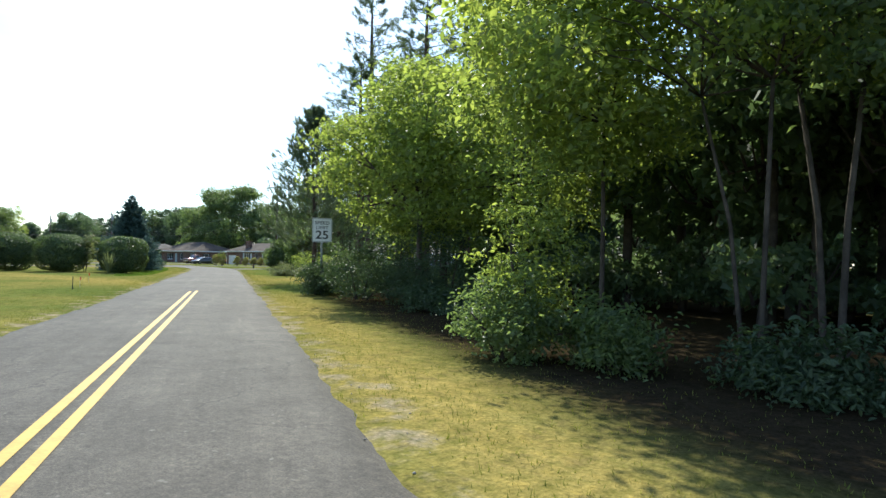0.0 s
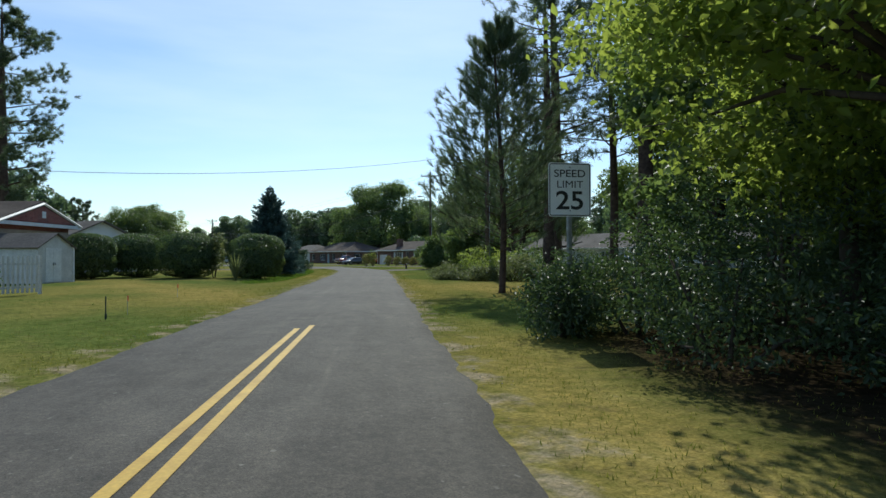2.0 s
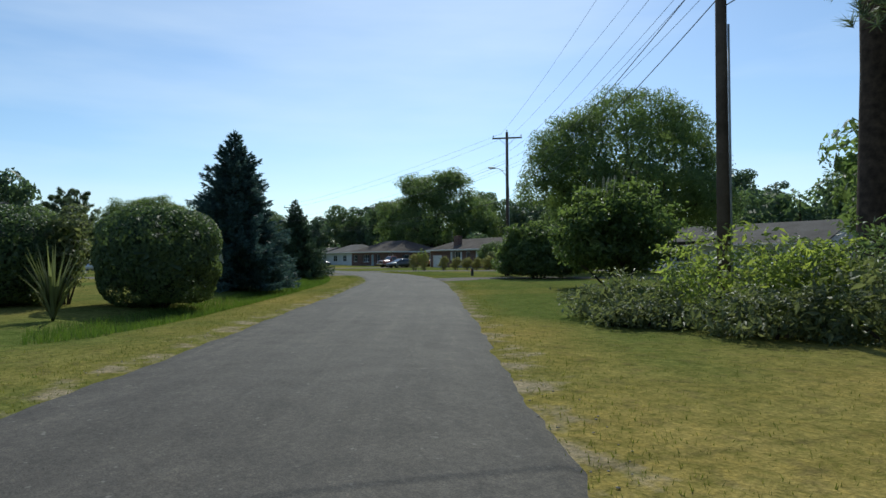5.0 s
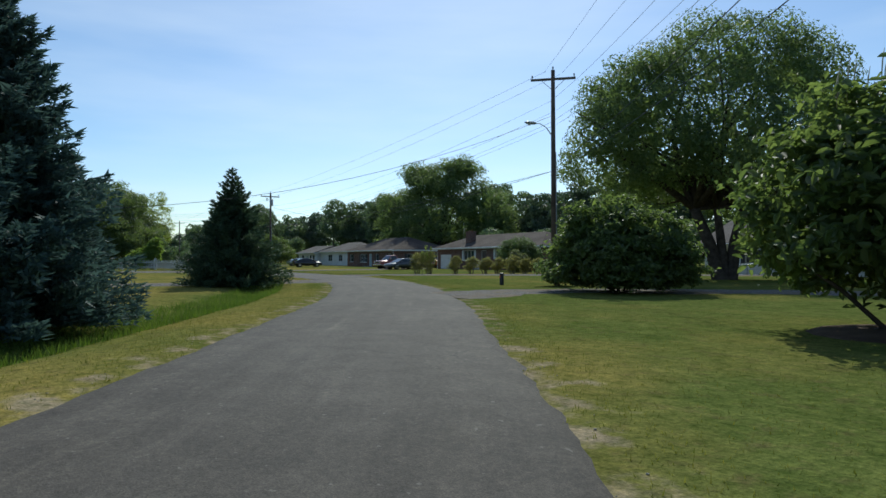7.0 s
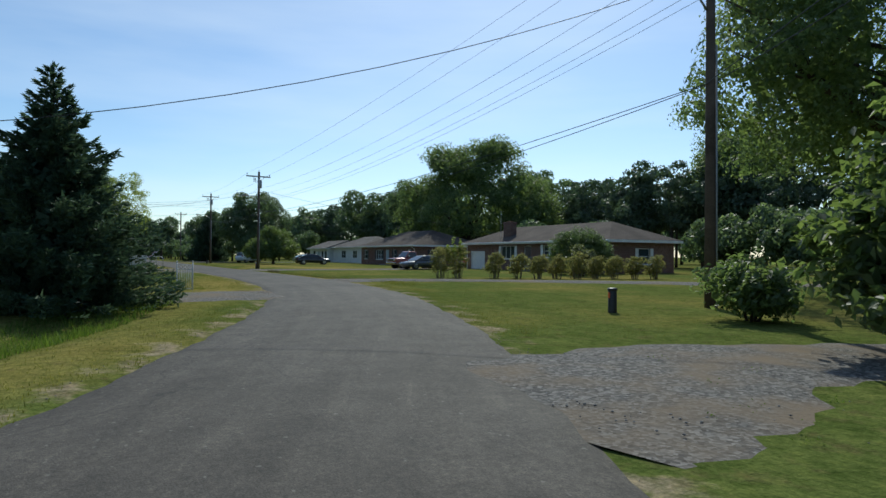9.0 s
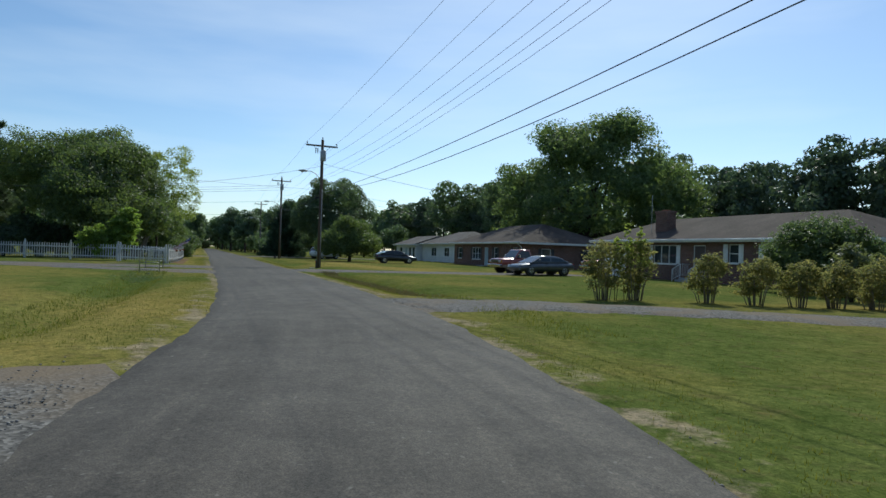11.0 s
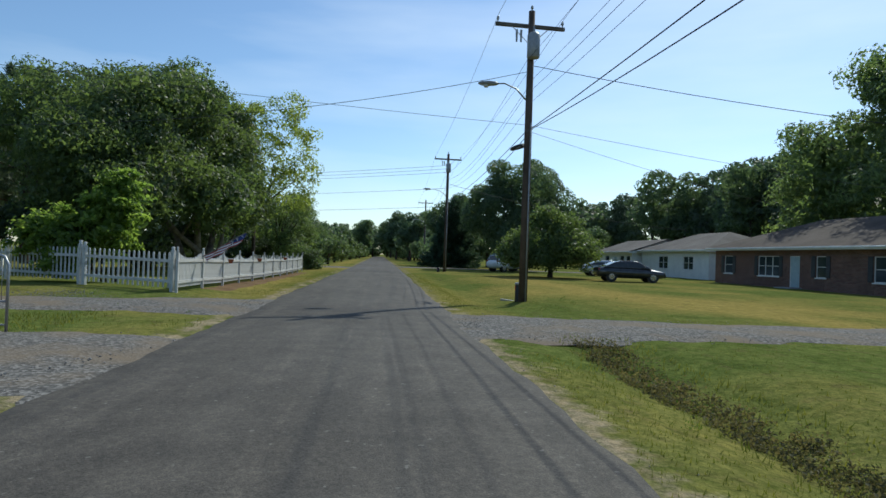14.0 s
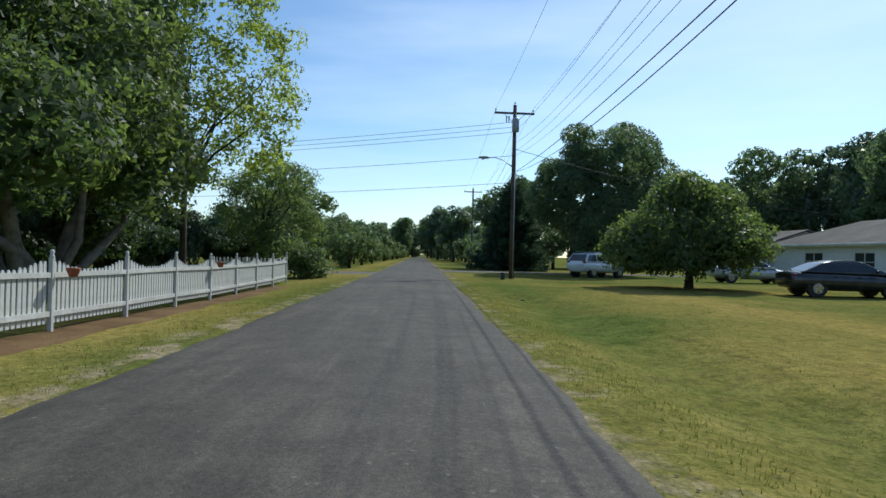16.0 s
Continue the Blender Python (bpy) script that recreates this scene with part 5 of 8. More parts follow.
# --- trees behind the white picket fence
big = broadleaf("garden_tree", "broad dense garden tree overhanging the picket fence", -137.6, 38.4, 11.8,
          [(-2, -4, 7.2, 5.0, 4.8, 3.4), (2.2, -3.2, 6.2, 3.6, 3.4, 3.0), (-5.6, -2, 6.4, 3.6, 3.4, 3.0), (-1.5, 0.2, 5.8, 3.4, 2.8, 2.6), (-1.0, -7, 7.5, 4.0, 4.0, 3.2), (-3.5, -3, 9.6, 3.4, 3.2, 2.0), (1, -1, 8.4, 2.6, 2.4, 1.8), (4.8, -4, 4.8, 2.6, 2.4, 2.6), (3.4, -1.0, 4.6, 2.0, 1.9, 1.9), (-4.6, 0.2, 8.2, 2.0, 1.8, 1.8), (2.6, 1.2, 3.7, 2.3, 2.1, 1.6), (-2.2, 1.4, 3.8, 2.5, 2.0, 1.6), (5.2, -1.4, 3.4, 2.2, 2.0, 1.9)],
          0.15, LEAF_BUCKEYE, 300, 12, 0.8, 0.24, 0.33, ((1.3, 0.2), (-1.3, 0.3), (0.2, -1.3)), limbs_n=12, bark=BARK_PALE, dense=(0.34, 0.75, 0.95, 70))
for q, r in (([(0.0, 0.4, 0.3), (0.9, 0.2, 1.2), (2.3, -0.3, 1.9), (3.6, -0.8, 2.9), (4.6, -1.4, 4.2)], 0.17), ([(0.2, 0.5, 0.2), (-0.3, 0.9, 1.5), (0.1, 1.2, 2.7), (-0.4, 1.4, 4.0)], 0.14),
             ([(-0.2, 0.5, 0.2), (-1.2, 0.9, 1.2), (-2.2, 1.1, 2.0), (-2.7, 1.2, 3.2)], 0.15), ([(2.3, -0.3, 1.9), (2.6, 0.3, 2.7), (2.5, 0.6, 3.8)], 0.09)):
    part("limb", Geo().tube(q, [r * (1.0 - 0.6 * k / (len(q) - 1)) for k in range(len(q))], 9), BARK_PALE, big, "thick pale leaning limb", smooth=True)
broadleaf("garden_tree", "tall garden tree with light feathery leaves", -143.0, 40.0, 11.0,
          [(0, 0, 6.2, 2.4, 2.4, 2.6), (0.6, 1.6, 5.0, 1.9, 1.8, 1.8), (-0.4, 2.0, 7.4, 1.7, 1.6, 1.8), (0.2, 0.8, 9.0, 1.8, 1.8, 1.5), (0.4, 2.6, 6.2, 1.2, 1.2, 1.2), (0, 1.8, 10.0, 1.0, 1.0, 1.0)], 0.125, LEAF_BRIGHT, 200, 12, 0.6, 0.12, 0.3, dense=(0.30, 0.42, 0.12, 0), limbs_n=12)
bush("young_tree", "bright light green young tree behind the picket fence", -125.5, 39.0, [(0, 0, 1.9, 1.05, 1.0, 1.15), (0.2, -1.1, 1.5, 0.95, 0.9, 0.9), (0.4, -2.0, 1.4, 0.85, 0.75, 0.75), (0, 0.1, 2.8, 0.8, 0.75, 0.7), (0, 0.3, 3.3, 0.42, 0.42, 0.38), (0.6, -1.2, 0.8, 0.9, 0.9, 0.6)], 0.115, LEAF_YOUNG, 420, 22, 0.25, 5, oval=True, slim=0.5, shell=0.5)
broadleaf("garden_tree", "bushy tree at the end of the fence", -155.0, 39.6, 6.2,
          [(0, 0, 3.6, 2.6, 2.4, 1.9), (-1.6, 1.0, 3.0, 2.0, 1.8, 1.8), (0.6, 0.8, 4.6, 1.9, 1.8, 1.3), (-1.0, 1.4, 4.8, 1.4, 1.3, 1.2), (0.8, 1.0, 1.6, 1.6, 1.4, 1.2)], 0.115, LEAF_MAPLE, 160, 12, 0.55, 0.13, 0.3, dense=(0.32, 0.45, 0.45, 12))
bush("verge_bush", "loose green bush beside the fence end", -153.0, 42.2, [(0, 0, 0.9, 1.1, 0.9, 0.8), (-1.2, 0.2, 0.6, 0.9, 0.8, 0.6)], 0.11, LEAF_HEDGE, 160, 20, 0.35, 4)

# --- trees along the far street
broadleaf("lawn_tree", "low round-headed tree on a short trunk in the lawn", -151.0, 60.5, 5.6,
          [(0, 0, 2.7, 3.4, 3.4, 1.6), (2.0, 0.8, 2.0, 1.8, 1.8, 1.2), (-2.0, -0.6, 2.0, 1.8, 1.8, 1.2), (0, 2.3, 2.1, 2.0, 1.8, 1.3), (0.2, -2.4, 2.0, 2.0, 1.8, 1.2), (0, 0.3, 4.0, 2.2, 2.2, 1.0), (0.4, -0.6, 4.7, 1.3, 1.2, 0.8), (0.6, -2.9, 1.5, 1.5, 1.3, 0.9), (1.6, -1.0, 1.5, 1.6, 1.5, 0.9)],
          0.17, LEAF_BUCKEYE, 200, 12, 0.6, 0.2, 0.2, dense=(0.34, 0.42, 0.7, 30))
spruce("dark_conifer", "dense dark green conifer beside the street", -181.0, 56.5, 8.6, 3.6, NEEDLE_GREEN, 30, 0.2, 0.34, 0.6)
broadleaf("round_tree", "tall dense round dark green tree", -171.8, 62.4, 12.0, [(0, 0, 6.3, 5.1, 5.1, 5.4), (2.4, -1.8, 4.6, 3.0, 3.0, 3.2), (-2.2, 1.9, 4.7, 3.0, 3.0, 3.2), (0.4, 2.9, 6.4, 2.9, 2.7, 3.2), (0, -2.7, 6.5, 2.9, 2.8, 3.3), (0.3, 0, 9.6, 3.2, 3.2, 2.4)], 0.2, LEAF_DARK, 120, 12, 0.6, 0.3, 0.2, dense=(0.75, 12, 0.4))
broadleaf("round_tree", "dense round green tree behind the street", -188.0, 58.0, 9.5, ball_blobs(1.0, 9.5, 4.2, 8), 0.26, LEAF_DARK, 120, 12, 0.9, 0.25, 0.2, dense=(0.6, 4, 0.5))
for fx, fy, fh, fr in ((-238, 54.2, 12.2, 4.2), (-275, 52.5, 14.0, 6.0), (-268, 59.0, 13.0, 5.0), (-252, 62, 10, 4.5)):
    broadleaf("round_tree", "round green tree at the end of the street", fx, fy, fh, ball_blobs(1.0, fh, fr, 8), 0.45, LEAF_FAR, 60, 10, 1.1, 0.3, 0.2, dense=(0.55, 4, 0.5))
for fx, fy, fh, fr in ((-432, 43.0, 10.5, 6.0), (-436, 52.0, 11.5, 6.5), (-430, 60.5, 10.0, 5.5), (-434, 35.0, 12.0, 6.0)):
    broadleaf("round_tree", "far green tree closing the street's end", fx, fy, fh, ball_blobs(0.6, fh, fr, 8), 0.7, LEAF_FAR, 60, 10, 1.1, 0.3, 0.15, dense=(0.5, 4, 0.5))
broadleaf("tall_oak", "tall broad tree towering behind the brick houses", -149.0, 92.0, 20.5, [(0, 0, 8, 9, 9, 5.5), (-6, -5, 10.5, 5.0, 5.0, 4.5), (5, 4, 12, 6, 6, 4.5), (0, 0, 15.5, 6.0, 6.0, 4.2), (3, 3, 18.0, 3.8, 3.8, 2.4), (-8, -4, 6.5, 4.5, 4.5, 4.5), (9, 6, 7, 4.5, 4.5, 5), (-3, -3, 17, 3.2, 3.2, 2.4)], 0.3, LEAF_MAPLE, 160, 12, 1.2, 0.5, 0.2, dense=(0.42, 1.5, 0.7, 60))


def far_belt(label, pts, n, h_lo, h_hi, r_lo, r_hi, material, depth=14, leaf=0.6, pines=0.0, cover=0.55, heads=9):
    line = np.array(pts, float)
    d = np.r_[0, np.cumsum(np.hypot(*np.diff(line, axis=0).T))]
    out = []
    for k in range(n):
        s = (k + rng.uniform(0, 1)) / n * d[-1]
        h = rng.uniform(h_lo, h_hi)
        out.append((np.interp(s, d, line[:, 0]) + rng.uniform(-depth, depth) / 2, np.interp(s, d, line[:, 1]) + rng.uniform(-depth, depth) / 2, h * 0.03, h, rng.uniform(r_lo, r_hi)))
    return wood("far_trees", label, out, material, leaf, cover, pines=pines, heads=heads)


broadleaf("tall_oak", "tall spreading tree behind the end of the brick house", -112.0, 109.0, 19.0, ball_blobs(2.0, 19.5, 9.0, 11), 0.34, LEAF_MAPLE, 120, 12, 1.3, 0.5, 0.2, dense=(0.42, 1.4, 0.7, 40))
far_belt("belt of dark pines behind the long brick house", [(-84, 110), (-105, 107), (-150, 112)], 26, 11.0, 14.6, 3.4, 4.8, LEAF_PINE, 14, 0.42, 0.8)
far_belt("belt of tall trees behind the brick houses", [(-150, 112), (-185, 104), (-215, 100)], 23, 14.5, 18.0, 4.2, 6.2, LEAF_DARK, 14, 0.45, 0.5)
far_belt("belt of trees closing the street's far end", [(-225, 98), (-262, 90), (-262, 68)], 14, 11, 16, 4, 6, LEAF_DARK, 14, 0.7)
far_belt("distant trees at the street's end", [(-390, 75), (-395, 20)], 14, 13, 17, 6, 8, LEAF_FAR, 14, 0.9)
far_belt("trees on the south side of the far street", [(-175, 36), (-205, 34), (-250, 34)], 18, 6, 9, 3, 4.2, LEAF_HEDGE, 5, 0.32)
far_belt("distant trees behind the gardens", [(-130, 6), (-150, 14), (-170, 24)], 20, 9, 13, 4, 6, LEAF_DARK, 12, 0.5, 0.4)
far_belt("distant trees behind the hedge", [(-85, -20), (-110, 4), (-135, 16)], 34, 9.5, 14, 4, 6, LEAF_FAR, 14, 0.55, 0.35)
far_belt("trees behind the white house", [(-30, 92), (-62, 96), (-85, 98)], 16, 9, 14, 4, 6, LEAF_DARK, 14, 0.5)
far_belt("dark horizon of far trees", [(120, 60), (60, 118), (-20, 132), (-120, 140), (-230, 130), (-300, 110)], 60, 9, 14, 5, 8, LEAF_DARK, 20, 1.2, 0.3, 0.5, 6)
far_belt("dark horizon of far trees on the south side", [(-130, -60), (-190, -10), (-300, 10), (-360, 30)], 40, 9, 14, 5, 8, LEAF_FAR, 20, 1.2, 0.3, 0.5, 6)
far_belt("trees behind the lawn pines", [(-10, 62), (-30, 66), (-48, 70)], 12, 8, 12, 3.5, 5, LEAF_MAPLE, 14, 0.4)

far_belt("low bushes and saplings closing the far end of the street", [(-398, 110), (-398, 0)], 26, 3.5, 6, 4.5, 6.5, LEAF_FAR, 5, 0.9)
# the garden's shadow is put into these bushes by their darker leaf colour
far_belt("garden bushes behind the picket fence, coloured dark for shade", [(-124, 26), (-134, 31.5), (-150, 35.5), (-166, 38)], 28, 1.8, 3.6, 1.8, 2.8, LEAF_SHADED_HOLLY, 3, 0.2, 0, 0.6)
far_belt("bushes along the south verge of the far street", [(-172, 41.0), (-210, 41.5), (-300, 42), (-390, 42.5)], 40, 2.5, 5.0, 1.8, 2.8, LEAF_HEDGE, 2, 0.26, 0, 0.45)
far_belt("bushes along the north verge of the far street", [(-192, 56), (-230, 57), (-300, 56), (-390, 55)], 36, 3.0, 6.5, 2.2, 3.4, LEAF_DARK, 3, 0.4, 0, 0.45)
far_belt("low trees behind the round tree", [(-190, 61), (-202, 72), (-206, 92)], 12, 5, 9, 3.0, 4.2, LEAF_DARK, 4, 0.34)
far_belt("dense bushes and small trees behind the brick houses", [(-118, 93), (-150, 97), (-185, 92)], 26, 3.5, 6.5, 3.0, 4.2, LEAF_FAR, 6, 0.4)
far_belt("bushes behind the white houses", [(-46, 92), (-80, 91), (-104, 91)], 28, 4, 7, 3.0, 4.2, LEAF_DARK, 4, 0.4)
for px, py, h in ((-146.0, 25.5, 12.0), (-151.0, 23.5, 12.6), (-144.0, 22.0, 11.0)):
    pine("tall_pine", "tall dark pine behind the garden", px, py, h, 0.25, 3.6, 0.26, 620, 34, (0, 0), 0.45, 0.06, group="tall pines", limbs_n=34)
far_belt("tall pines close behind the brick houses", [(-112, 101), (-142, 104)], 9, 10.5, 13.0, 3.2, 4.2, LEAF_PINE, 6, 0.38, 0.75)
far_belt("tall dark trees closing the view behind the white house", [(-172, 101), (-205, 102), (-258, 98)], 20, 13.0, 17.0, 4.4, 5.8, LEAF_PINE, 5, 0.5, 0.5)
for fx, fy, fh, fr in ((-330, 41.5, 14.5, 6.0), (-326, 56.5, 16.0, 6.0), (-352, 52.6, 15.5, 6.5), (-345, 35.0, 12.5, 6.0)):
    broadleaf("round_tree", "tall dark tree at the end of the street", fx, fy, fh, ball_blobs(2.0, fh, fr, 9), 0.6, LEAF_DARK, 60, 10, 1.2, 0.35, 0.2, dense=(0.5, 3, 0.55))

# ------------------------------------------------------------ poles and wires
def utility_pole(x, y, h, turn, lamp_z=None, lamp_turn=90, can=False, second_lamp=None, box=False, arm=True, reach=1.5):
    """turn: degrees by which the crossarm is turned from the x axis."""
    ob = thing("utility_pole", "weathered wooden utility pole" + (" with a crossarm" if arm else "") + (", street lamp" if lamp_z else "") + (" and transformer" if can else ""), "utility pole", x, y, -0.1)
    part("pole", Geo().tube([(0, 0, 0), (0, 0, h * 0.5), (0, 0, h + 0.1)], [0.148, 0.128, 0.105], 14), POLE_WOOD, ob, smooth=True)
    c, s = math.cos(radians(turn)), math.sin(radians(turn))
    if arm:
        za = h - 0.35
        part("crossarm", Geo().box(-1.2, 0.10, za - 0.06, 1.2, 0.2, za + 0.06, 0.01).moved(pose(0, 0, 0, 0, 0, turn)), ASH_WOOD, ob)
        for e in (-1, 1):
            part("brace", Geo().tube([(0.62 * e, 0.13, za - 0.06), (0.02 * e, 0.12, za - 0.62)], 0.014, 5).moved(pose(0, 0, 0, 0, 0, turn)), STEEL, ob)
        for u in (-1.12, 0.0, 1.12):
            g = Geo().tube([(u, 0.15, za + 0.05), (u, 0.15, za + 0.12), (u, 0.15, za + 0.16), (u, 0.15, za + 0.24), (u, 0.15, za + 0.27)] if u else [(0, 0, h + 0.1), (0, 0, h + 0.17), (0, 0, h + 0.2), (0, 0, h + 0.28), (0, 0, h + 0.3)], [0.012, 0.02, 0.05, 0.04, 0.015], 8)
            part("insulator", g.moved(pose(0, 0, 0, 0, 0, turn)), GREY_METAL, ob, smooth=True)
    if can:
        zc = h - 1.55
        body = Geo().tube([(0.3 * s, -0.3 * c, zc), (0.3 * s, -0.3 * c, zc + 0.02), (0.3 * s, -0.3 * c, zc + 0.75), (0.3 * s, -0.3 * c, zc + 0.84)], [0.19, 0.21, 0.21, 0.12], 14)
        part("transformer", body, GREY_METAL, ob, "grey transformer can", smooth=True)
        part("bushing", Geo().tube([(0.3 * s, -0.3 * c, zc + 0.84), (0.3 * s, -0.3 * c, zc + 1.05)], [0.04, 0.03], 8), GREY_METAL, ob)
        for e in (-0.5, -0.35):
            part("cutout_fuse", Geo().tube([(e * c, e * s, h - 0.55), (e * c, e * s, h - 0.95)], [0.04, 0.03], 8), GREY_METAL, ob)

    def lamp(z, ang, reach, low=False):
        a = radians(ang)
        o = Vector((-math.sin(a), math.cos(a), 0))
        pts = [o * 0.12 + Vector((0, 0, z - 0.55)), o * reach * 0.4 + Vector((0, 0, z - 0.18)), o * reach * 0.75 + Vector((0, 0, z)), o * reach + Vector((0, 0, z))]
        l_ = part("lamp_arm", Geo().tube(pts, [0.03, 0.027, 0.025, 0.025], 8), STEEL, ob, "grey metal lamp arm", smooth=True)
        e0, e1 = o * (reach - 0.05) + Vector((0, 0, z)), o * (reach + 0.62) + Vector((0, 0, z + 0.02))
        w = o.cross(Vector((0, 0, 1)))
        rings = []
        for u, rw, rz in ((0, 0.05, 0.04), (0.15, 0.1, 0.07), (0.45, 0.16, 0.085), (0.8, 0.15, 0.07), (1.0, 0.06, 0.03)):
            p = e0.lerp(e1, u)
            rings.append([tuple(p + w * rw * math.cos(t * math.pi / 5) + Vector((0, 0, rz * math.sin(t * math.pi / 5)))) for t in range(10)])
        part("luminaire", Geo().loft(rings), GREY_METAL, l_, "grey street lamp head", smooth=True)
        p = e0.lerp(e1, 0.6)
        part("lens", Geo().tube([tuple(p + Vector((0, 0, -0.03))), tuple(p + Vector((0, 0, -0.13)))], [0.12, 0.07], 10), LAMP_CLEAR, l_, smooth=True)
    if lamp_z:
        lamp(lamp_z, lamp_turn, reach)
    if second_lamp:
        lamp(second_lamp[0], second_lamp[1], 0.35)
    part("conduit", Geo().tube([(0.17, 0.05, 0.0), (0.15, 0.05, h * 0.62)], 0.025, 6), GREY_METAL, ob, smooth=True)
    return ob


POLES = {"a": (-41.0, 33.3, 10.8), "b": (-72.25, 51.9, 11.5), "c": (-124.8, 52.26, 9.6), "d": (-159.0, 53.3, 10.3), "e": (-207.0, 55.0, 10.4), "f": (-265.0, 57.5, 10.5)}
utility_pole(*POLES["a"], 35, None)
utility_pole(*POLES["b"], 46, 8.65, 165, reach=1.05)
utility_pole(*POLES["c"], 93, 7.3, 165, True, reach=1.1)
utility_pole(*POLES["d"], 92, 7.3, 165, True)
utility_pole(*POLES["e"], 92, 7.3, 165)
utility_pole(*POLES["f"], 92, 7.3, 165)


def wire(p, q, sag, r=0.012, label="thin black overhead power wire", name="power_wire"):
    p, q = Vector(p), Vector(q)
    n = 18
    pts = [p.lerp(q, k / n) - Vector((0, 0, 4 * sag * (k / n) * (1 - k / n))) for k in range(n + 1)]
    return solid(name, Geo().tube(pts, r, 5), CABLE, label, "wire", group="overhead wires")


CABLES = {"a": (8.0, 7.5), "b": (6.0, 6.1), "c": (5.5, 5.72), "d": (6.2, 6.35), "e": (6.1, 5.8), "f": (6.1, 5.8)}      # heights of the two telephone cables
REACH = {"a": 0.6, "b": 0.5, "c": 1.12, "d": 1.12, "e": 1.12, "f": 1.12}


def span(a, b):
    (x0, y0, h0), (x1, y1, h1) = POLES[a], POLES[b]
    d = Vector((x1 - x0, y1 - y0, 0)).normalized()
    n = Vector((-d.y, d.x, 0))
    ln = math.hypot(x1 - x0, y1 - y0)
    for e in (-1, 1):
        wire(Vector((x0, y0, h0 - 0.15)) + n * e * REACH[a], Vector((x1, y1, h1 - 0.15)) + n * e * REACH[b], ln * 0.011, 0.0065)
    for off, dz in ((0.15, -1.7), (-0.15, -2.2), (0.15, -2.85), (-0.15, -2.95)):
        wire(Vector((x0, y0, h0 + dz)) + n * off, Vector((x1, y1, h1 + dz)) + n * off, ln * 0.020, 0.0065)
    for k, (off, sag) in enumerate(((0.15, 0.011), (-0.18, 0.020))):
        wire(Vector((x0, y0, CABLES[a][k])) + n * off, Vector((x1, y1, CABLES[b][k])) + n * off, ln * sag, 0.013, "thick black telephone cable", "telephone_cable")


for a_, b_ in ("ab", "bc", "cd", "de", "ef"):
    span(a_, b_)
(ax, ay, ah), (bx_, by_, bh), (cx_, cy_, ch), (dx_, dy_, dh) = POLES["a"], POLES["b"], POLES["c"], POLES["d"]
for dz in (-0.2, -2.0, -3.8):
    wire((ax, ay, ah + dz), (8, 2.5 + 8, 10.5 + dz), 0.6, 0.013)
wire((ax, ay, 7.89), (-43.4, -10.7, 6.16), 2.05, 0.011, "service wire crossing the street")
wire((bx_, by_, 9.05), (-81.6, 21.5, 3.9), 2.2, 0.011, "service cable crossing the street to a white house")
wire((cx_, cy_, 7.6), (-125.5, 28, 4.9), 0.9, 0.010, "service cable crossing the street")
wire((cx_, cy_, 5.8), (-117, 24, 6.0), 0.2, 0.007, "thin service wire crossing the street")
wire((cx_, cy_, 7.8), (-118, 74, 4.4), 0.45, 0.012, "service cable to a house")
wire((cx_, cy_, 5.8), (-129, 79, 4.2), 0.3, 0.007, "thin service wire to a house")
wire((cx_, cy_, 5.6), (-139, 76, 4.2), 0.3, 0.007, "thin service wire to a house")
wire((dx_, dy_, dh - 2.6), (-168, 80, 5.0), 0.6, 0.016, "service cable to a house")
for dz in (-1.0, -1.3, -1.6, -3.0, -4.6):
    wire((dx_, dy_, dh + dz), (-172, 8, 8.6 + dz * 0.8), 0.5, 0.013)

# oval loop of spare cable hung on the lower telephone cable beside the pole
coil = thing("cable_coil", "dark oval coil of spare cable hanging from the telephone cable", "cable coil", -126.5, 52.3, 5.36)
for k, (ra, rb, dz) in enumerate(((0.40, 0.235, 0.0), (0.375, 0.21, 0.03), (0.42, 0.25, -0.03))):
    loop = [(ra * math.cos(u * math.pi / 12), rb * math.sin(u * math.pi / 12), dz + 0.06 * math.sin(u * math.pi / 12)) for u in range(25)]
    part("strand", Geo().tube(loop, 0.02, 6), CABLE, coil, smooth=True)
part("bracket", Geo().tube([(-0.42, 0.02, 0.02), (0.0, 0.1, 0.02), (0.42, 0.02, 0.02)], 0.014, 6), GREY_METAL, coil, "grey metal bracket")

# ------------------------------------------------------------ speed sign
def letters(text, size, x, z, bold=0.0):
    cu = bpy.data.curves.new("letters", "FONT")
    cu.body, cu.size, cu.align_x, cu.align_y, cu.extrude, cu.offset = text, size, "CENTER", "CENTER", 0.001, bold
    tmp = bpy.data.objects.new("letters", cu)
    scene.collection.objects.link(tmp)
    me = bpy.data.meshes.new_from_object(tmp)
    bpy.data.objects.remove(tmp)
    me.transform(pose(x, 0, z, 90, 0, 0))
    me.materials.clear()
    me.materials.append(SIGN_BLACK)
    return me


def rounded(w, h, r, n=6):
    out = []
    for cx, cz, a0 in ((w / 2 - r, h / 2 - r, 0), (-w / 2 + r, h / 2 - r, 90), (-w / 2 + r, -h / 2 + r, 180), (w / 2 - r, -h / 2 + r, 270)):
        out += [(cx + r * math.cos(radians(a0 + 90 * k / n)), cz + r * math.sin(radians(a0 + 90 * k / n))) for k in range(n + 1)]
    return out


